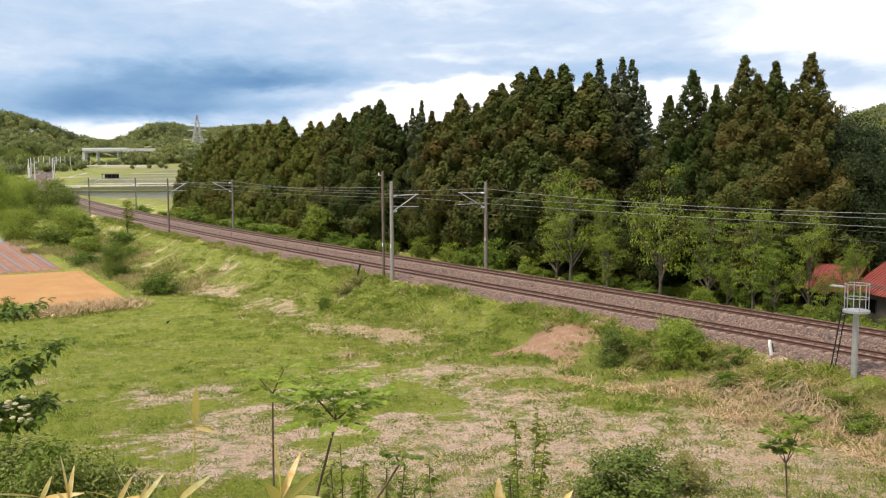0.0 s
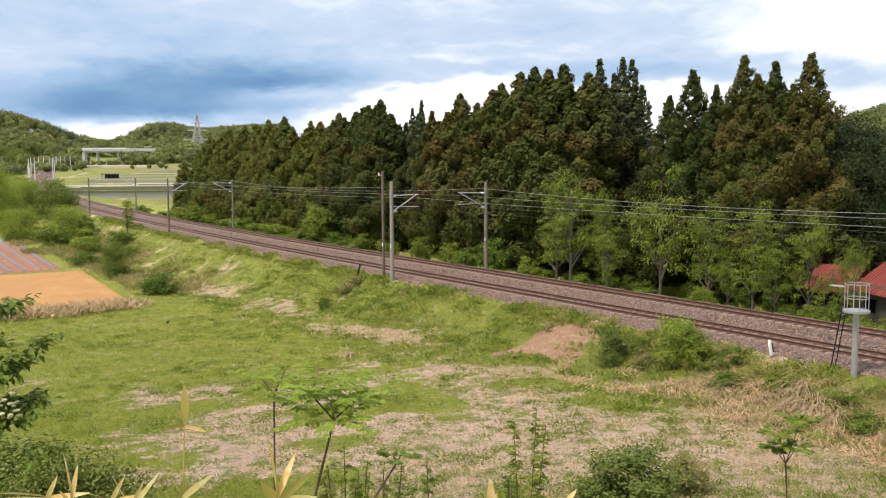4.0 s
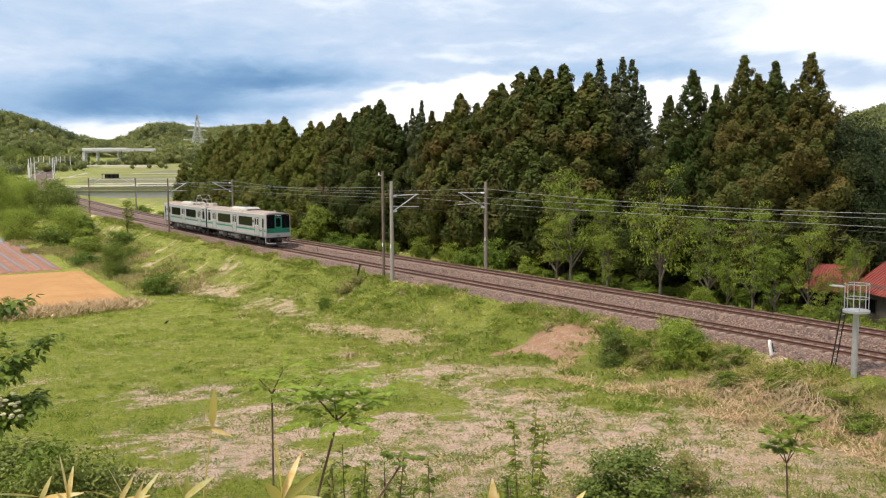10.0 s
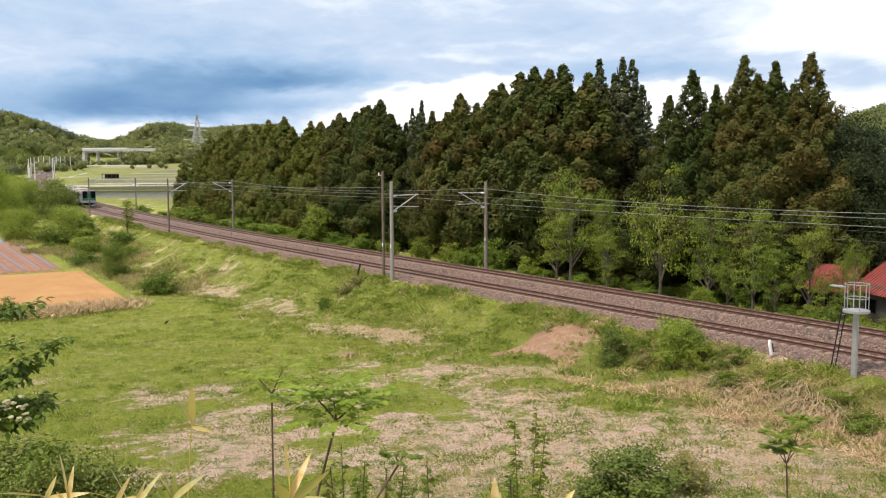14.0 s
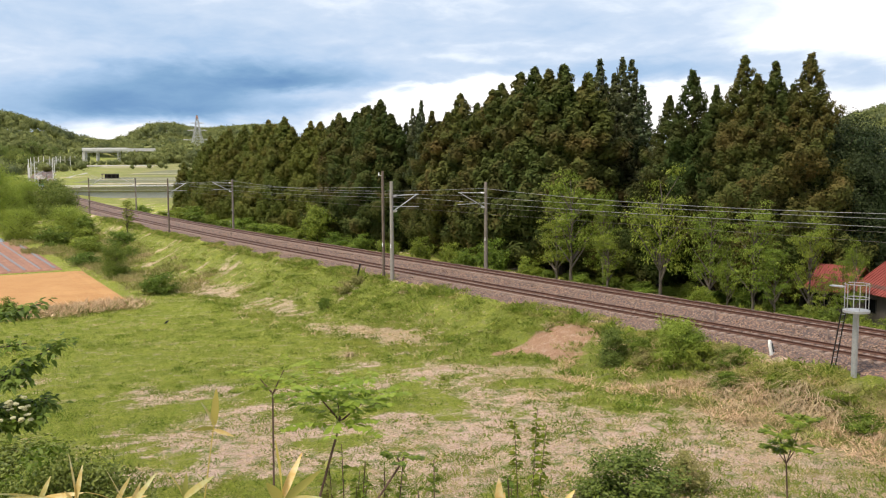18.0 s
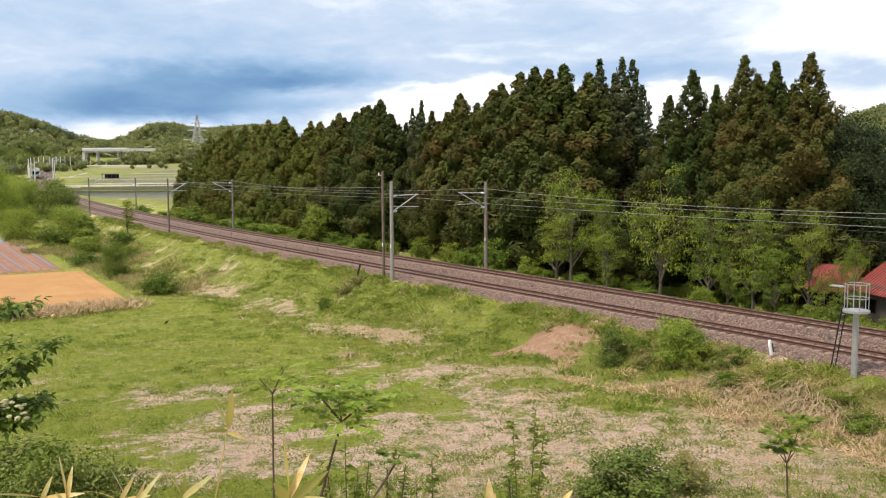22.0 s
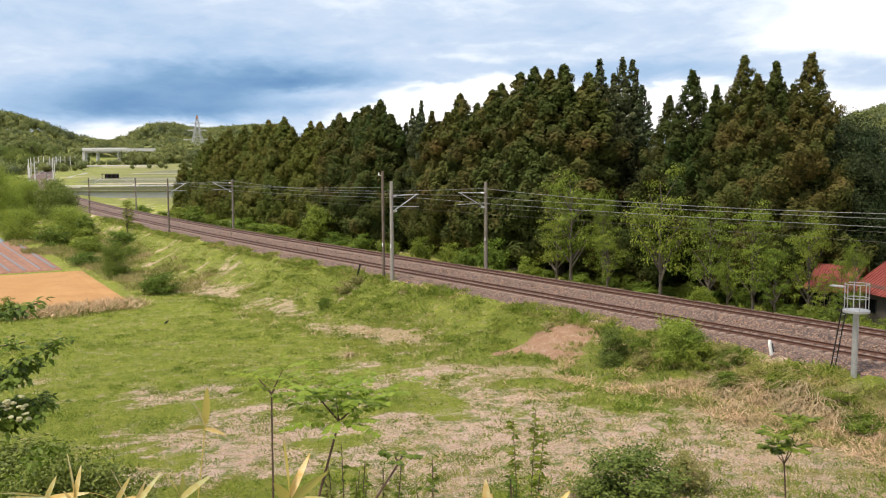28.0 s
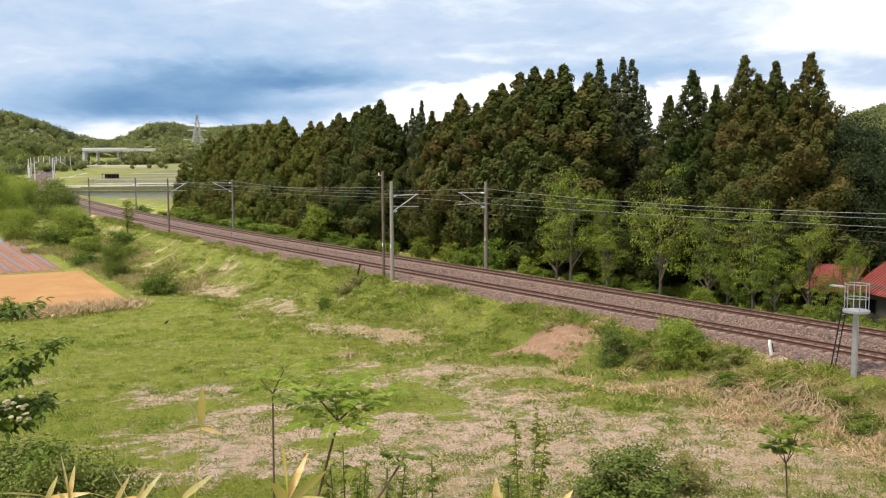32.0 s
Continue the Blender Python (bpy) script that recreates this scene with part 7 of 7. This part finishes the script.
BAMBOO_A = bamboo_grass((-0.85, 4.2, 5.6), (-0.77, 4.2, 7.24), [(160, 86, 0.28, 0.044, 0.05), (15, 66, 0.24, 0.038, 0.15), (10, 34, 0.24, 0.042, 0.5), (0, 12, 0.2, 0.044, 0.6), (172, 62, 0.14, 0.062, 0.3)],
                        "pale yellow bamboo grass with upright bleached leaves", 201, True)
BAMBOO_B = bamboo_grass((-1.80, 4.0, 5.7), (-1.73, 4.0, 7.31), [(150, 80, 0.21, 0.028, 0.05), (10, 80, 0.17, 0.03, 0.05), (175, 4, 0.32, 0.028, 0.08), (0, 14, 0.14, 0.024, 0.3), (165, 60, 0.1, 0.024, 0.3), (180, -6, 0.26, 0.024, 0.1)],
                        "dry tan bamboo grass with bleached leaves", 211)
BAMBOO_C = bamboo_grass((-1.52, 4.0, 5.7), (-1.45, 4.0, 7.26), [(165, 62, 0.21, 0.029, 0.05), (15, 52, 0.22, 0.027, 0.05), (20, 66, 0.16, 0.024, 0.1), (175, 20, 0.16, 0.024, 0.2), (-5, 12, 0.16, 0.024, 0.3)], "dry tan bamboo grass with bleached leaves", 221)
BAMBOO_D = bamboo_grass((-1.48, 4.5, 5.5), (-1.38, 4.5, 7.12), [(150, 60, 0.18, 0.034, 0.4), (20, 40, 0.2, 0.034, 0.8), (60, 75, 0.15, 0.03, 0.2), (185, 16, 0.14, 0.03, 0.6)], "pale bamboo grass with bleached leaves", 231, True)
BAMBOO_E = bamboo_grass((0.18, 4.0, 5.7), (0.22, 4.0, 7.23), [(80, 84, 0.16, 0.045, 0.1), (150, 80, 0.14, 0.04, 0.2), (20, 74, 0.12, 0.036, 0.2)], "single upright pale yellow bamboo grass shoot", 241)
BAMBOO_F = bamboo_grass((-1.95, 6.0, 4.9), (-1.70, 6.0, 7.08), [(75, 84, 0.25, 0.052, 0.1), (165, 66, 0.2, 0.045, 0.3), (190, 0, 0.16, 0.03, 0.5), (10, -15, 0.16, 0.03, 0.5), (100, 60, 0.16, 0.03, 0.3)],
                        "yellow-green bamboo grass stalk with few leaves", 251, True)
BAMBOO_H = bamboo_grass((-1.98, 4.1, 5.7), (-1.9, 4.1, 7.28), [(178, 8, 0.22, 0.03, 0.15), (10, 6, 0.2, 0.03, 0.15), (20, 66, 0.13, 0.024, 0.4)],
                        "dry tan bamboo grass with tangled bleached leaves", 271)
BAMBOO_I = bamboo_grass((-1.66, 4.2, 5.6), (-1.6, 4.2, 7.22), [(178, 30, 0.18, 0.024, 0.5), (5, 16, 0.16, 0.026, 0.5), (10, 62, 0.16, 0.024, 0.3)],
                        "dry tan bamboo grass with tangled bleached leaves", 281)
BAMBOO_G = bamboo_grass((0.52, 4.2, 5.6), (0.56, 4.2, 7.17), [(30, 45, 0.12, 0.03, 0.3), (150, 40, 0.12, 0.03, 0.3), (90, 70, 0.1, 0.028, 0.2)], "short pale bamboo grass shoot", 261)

SAPLING_A = sapling((-1.72, 8.0, 4.0), (-0.97, 8.0, 6.5), 0.34, 32, 0.58, 301, "thin sapling with an umbrella of fresh green leaves", 0.09, None, 1.2, 0.24)
SAPLING_B = sapling((-2.25, 11.0, 2.7), (-2.15, 11.0, 5.98), 0.34, 13, 0.46, 302, "thin sapling with yellowish green leaves", 0.075, None, 1.25)
SAPLING_C = sapling((5.6, 14.0, 1.4), (5.5, 14.0, 4.0), 1.0, 36, 0.34, 303, "young sapling with bright green leaves", 0.095, M_BROAD, 1.4, 0.22)
SAPLING_D = sapling((-1.75, 7.0, 4.4), (-0.36, 7.0, 6.44), 0.06, 4, 0.2, 304, "leaning red-brown stalk with few dark leaves", 0.07, M_DARKLEAF, 0.95, 0.03)
WEED_A = herb((1.30, 14.0, 1.4), 3.75, 311, "tall grey-green weed with small leaves", 0.12)
WEED_B = herb((-0.1, 9.0, 3.6), 2.2, 312, "thin upright weed with small leaves", 0.08)
WEED_C = herb((0.9, 10.0, 3.1), 2.5, 313, "thin upright weed with small leaves", 0.08)
WEED_D = herb((-1.0, 9.0, 3.6), 2.3, 314, "leafy green weed on the near slope", 0.075, M_WEED)
WEED_E = herb((-0.6, 8.5, 3.8), 2.1, 315, "leafy green weed on the near slope", 0.075, M_WEED)
WEED_G = herb((-1.4, 12.0, 2.25), 2.55, 317, "branching leafy weed on the near slope", 0.13, M_WEED, 7)
WEED_F = herb((-2.6, 9.0, 3.6), 2.0, 316, "leafy green weed on the near slope", 0.1, M_WEED)


# height at the bend, reach, height and depth of the tip, leaves
SPRAYS = [(3.52, 1.17, 3.70, 0.05, 120), (3.26, 1.08, 3.36, -0.1, 68), (2.86, 1.39, 3.38, 0.0, 160), (2.90, 1.10, 3.15, 0.1, 120), (2.98, 1.06, 3.04, -0.1, 120), (2.72, 1.22, 2.76, 0.0, 180), (2.66, 1.14, 2.80, 0.12, 140),
          (2.60, 1.17, 2.68, -0.12, 160), (2.5, 1.0, 2.6, 0.1, 120)]


def flowering_shrub():
    """Level sprays of a shrub that reach in, with drooping leaves and flat heads of cream flowers."""
    rng = np.random.default_rng(61)
    ob = thing("flowering_shrub", "dark green shrub with clusters of cream flowers", "shrub", Matrix.Translation((-4.82, 8.0, 3.9)))
    bm = bmesh.new()
    pts, dirs, nrm, ll = [], [], [], []
    tube(bm, (0, 0, -0.2), (0.1, 0, 1.6), 0.035, 0.025, 7)
    for z0, x1, z1, y1, k in SPRAYS:
        root, e = Vector((0.1, 0, 1.6)), Vector((x1, y1, z1))
        q = Vector((0.5, y1 * 0.5, z0))
        tube(bm, root, q, 0.018, 0.012, 6)
        tube(bm, q, e, 0.011, 0.004, 6)
        for j in range(k):
            t = rng.random() ** 0.8
            o = rng.normal(size=3) * np.array([0.04, 0.08, 0.028])
            pts.append(np.array(q.lerp(e, t)) + o)
            dirs.append(unit(np.array([0.35 + rng.normal() * 0.5, rng.normal() * 0.7, -0.45 + rng.normal() * 0.25])))
            nrm.append(unit(np.array([rng.normal() * 0.35, rng.normal() * 0.35 - 0.2, 1.0])))
            ll.append(0.088 * rng.uniform(0.7, 1.3))
    part("branches", bm, M_BARK, ob)
    pts, dirs, nrm, ll = np.array(pts), np.array(dirs), np.array(nrm), np.array(ll)
    a, b = facing(nrm, dirs)
    v, f = kites(pts, a, b, ll, ll * 0.5, 0.3)
    part("leaves", raw_mesh("leaves", v, f), M_DARKLEAF, ob)
    for k in range(46):
        u = rng.random()
        h = Vector((0.70 + 0.46 * u, rng.uniform(-0.38, -0.1), 2.86 - 0.08 * u + rng.normal() * 0.075))
        bm = bmesh.new()
        bmesh.ops.create_icosphere(bm, subdivisions=3, radius=rng.uniform(0.02, 0.031))
        for q in bm.verts:
            q.co *= 0.75 + 0.45 * noise.noise(q.co * 130 + h * 3)
            q.co.z *= 0.55
            q.co += h
        part("flower_head", bm, M_FLOWER, ob, "flat head of small cream flowers")
    return ob


FLOWER_SHRUB = flowering_shrub()


# ---- crow on the meadow ----
def build_crow():
    gz = ground_at(-21.07, 67.6)
    m = surface("black_feathers", (0.012, 0.012, 0.014), (0.022, 0.022, 0.025), 0.5, 0, 60, 6, 0.2)
    ob = thing("crow", "black crow standing in the short grass", "bird", Matrix.Translation((-21.2, 67.6, gz)) @ Matrix.Scale(0.8, 4))

    def blob(bm, c, r, s):
        g = bmesh.ops.create_icosphere(bm, subdivisions=2, radius=r)["verts"]
        bmesh.ops.transform(bm, matrix=Matrix.Translation(c) @ Matrix.Rotation(radians(-50), 4, "Y") @ Matrix.Diagonal((*s, 1)), verts=g)
        return bm
    part("body", blob(bmesh.new(), (0, 0, 0.24), 0.1, (1.7, 0.9, 1.0)), m, ob)
    part("head", blob(bmesh.new(), (0.16, 0, 0.37), 0.055, (1.1, 0.95, 1.0)), m, ob)
    part("beak", tube(bmesh.new(), (0.2, 0, 0.375), (0.28, 0, 0.36), 0.02, 0.004, 6), M_BLACK, ob)
    part("tail", box(bmesh.new(), -0.24, 0, 0.13, 0.2, 0.07, 0.02, 0.005, Matrix.Rotation(radians(-8), 4, "Y")), m, ob)
    for s in (1, -1):
        part("wing", blob(bmesh.new(), (-0.05, s * 0.075, 0.23), 0.075, (2.2, 0.3, 0.9)), m, ob)
        part("leg", tube(bmesh.new(), (0.01, s * 0.04, 0.0), (0.01, s * 0.04, 0.18), 0.008, None, 5), M_BLACK, ob)
    return ob


CROW = build_crow()


# ---- what moves ----
def train_arc(t):
    """Metres along the line of the train's rear end at t seconds."""
    ts = [0, 6.6, 7.0, 7.5, 8.0, 8.5, 9.0, 9.5, 10.5, 11.5, 13.0, 32.0]
    ar = [-222.5, -47.83, -37.23, -23.81, -10.57, 2.93, 16.34, 29.9, 56.92, 84.83, 127.29, 127.29 + 19 * 28.3]
    return float(np.interp(t, ts, ar))


def car_pose(middle, flip):
    a, b = on_line(middle - 6.9), on_line(middle + 6.9)
    d = (b - a) if not flip else (a - b)
    turn = d.to_track_quat("X", "Z").to_matrix().to_4x4()
    return Matrix.Translation((a + b) / 2) @ turn


def sway(ob, rows):
    """Key a plant that bends in the wind about its root: seconds, degrees to the right, degrees away."""
    m = ob.matrix_basis.copy()
    walk(ob, [(t, m @ Euler((radians(-b), radians(a), 0)).to_matrix().to_4x4()) for t, a, b in rows])


def gusts(seed, size):
    """A slow restless sway over the whole clip."""
    rng = np.random.default_rng(seed)
    ts = np.arange(0, 32.01, 0.8)
    a = rng.normal(size=len(ts))
    a = (a + np.roll(a, 1)) * 0.5
    return [(float(min(t, 32.0)), float(size * v), float(0.4 * size * np.sin(v * 2))) for t, v in zip(ts, a)]


def motions():
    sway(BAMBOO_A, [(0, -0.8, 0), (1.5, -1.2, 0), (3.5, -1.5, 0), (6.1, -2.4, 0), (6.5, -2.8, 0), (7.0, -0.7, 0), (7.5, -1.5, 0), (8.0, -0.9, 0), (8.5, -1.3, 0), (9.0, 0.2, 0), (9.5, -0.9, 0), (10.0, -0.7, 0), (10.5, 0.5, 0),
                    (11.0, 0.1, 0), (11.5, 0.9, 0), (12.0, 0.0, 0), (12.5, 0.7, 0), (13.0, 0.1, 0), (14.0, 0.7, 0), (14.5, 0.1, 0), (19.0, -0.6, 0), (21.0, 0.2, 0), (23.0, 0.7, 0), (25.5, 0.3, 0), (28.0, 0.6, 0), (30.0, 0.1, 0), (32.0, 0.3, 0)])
    sway(BAMBOO_F, [(0, -0.2, 0), (1.5, -0.8, 0), (3.0, -2.2, 0), (5.5, -0.8, 0), (6.0, 2.2, 0), (6.5, 4.2, 0), (8.0, 3.2, 0), (10.0, 2.8, 0), (11.0, 2.0, 0), (11.5, -0.2, 0), (13.0, -1.2, 0), (14.5, -0.5, 0),
                    (17.0, 2.4, 0), (19.0, 3.6, 0), (20.0, 4.1, 0), (21.0, 4.8, 0), (23.0, 6.8, 0), (24.0, 7.7, 0), (25.5, 5.0, 0), (28.0, 1.6, 0), (30.0, 1.5, 0), (32.0, 0.8, 0)])
    sway(SAPLING_A, [(0, -0.4, 0), (0.5, -0.4, 0), (1.0, -1.8, 0), (1.5, -1.7, 0), (2.0, -0.5, 0), (3.0, -1.0, 0), (5.5, -0.3, 0), (6.5, 0.0, 0), (7.0, -0.5, 0), (8.5, 0.2, 0), (11.0, -0.4, 0), (13.0, -0.3, 0),
                     (16.5, -0.4, 0), (17.5, 0.4, 0), (20.5, 0.6, 0), (23.0, 0.8, 0), (25.5, 0.2, 0), (28.0, 0.2, 0), (32.0, 0.0, 0)])
    sway(FLOWER_SHRUB, [(0, 0.0, 0), (1.0, -0.6, 0), (2.5, -0.5, 0), (3.5, -1.6, 0), (6.0, -2.2, 0), (7.5, -1.6, 0), (10.0, -1.7, 0), (10.7, -0.8, 0), (12.0, -1.6, 0), (13.5, -0.6, 0), (16.5, 0.1, 0), (18.5, 0.1, 0), (19.3, -0.9, 0),
                        (21.0, -0.6, 0), (25.0, -0.6, 0), (28.0, -0.3, 0), (32.0, -0.3, 0)])
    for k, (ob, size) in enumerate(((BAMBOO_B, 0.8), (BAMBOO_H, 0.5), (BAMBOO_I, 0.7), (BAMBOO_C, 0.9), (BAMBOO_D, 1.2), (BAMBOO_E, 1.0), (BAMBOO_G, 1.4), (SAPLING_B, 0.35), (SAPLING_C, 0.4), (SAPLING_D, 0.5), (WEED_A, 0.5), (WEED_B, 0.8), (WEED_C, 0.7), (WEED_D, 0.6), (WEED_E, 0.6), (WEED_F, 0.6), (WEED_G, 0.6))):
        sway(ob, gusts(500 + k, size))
    for k, ob in enumerate(LINESIDE):
        sway(ob, gusts(600 + k, 0.55))
    for k, ob in enumerate(FRONT_CEDARS):
        sway(ob, gusts(700 + k, 0.12))
    c = CROW.matrix_basis.copy()
    walk(CROW, [(t, c @ pose(d, 0, 0)) for t, d in ((0.0, 0.13), (6.5, 0.13), (7.0, 0.06), (8.8, 0.04), (9.2, 0.0), (32.0, 0.0))])
    times = [0.5 * k for k in range(65)]
    walk(TAIL_CAR, [(t, car_pose(train_arc(t) + 9.75, True)) for t in times])
    walk(LEAD_CAR, [(t, car_pose(train_arc(t) + 29.75, False)) for t in times])
    walk(SKY, [(t, pose(0, 0, EYE_Z, 0, 0, 0.95 - 1.9 * t / 32.0)) for t in (0.0, 8.0, 16.0, 24.0, 32.0)])


motions()
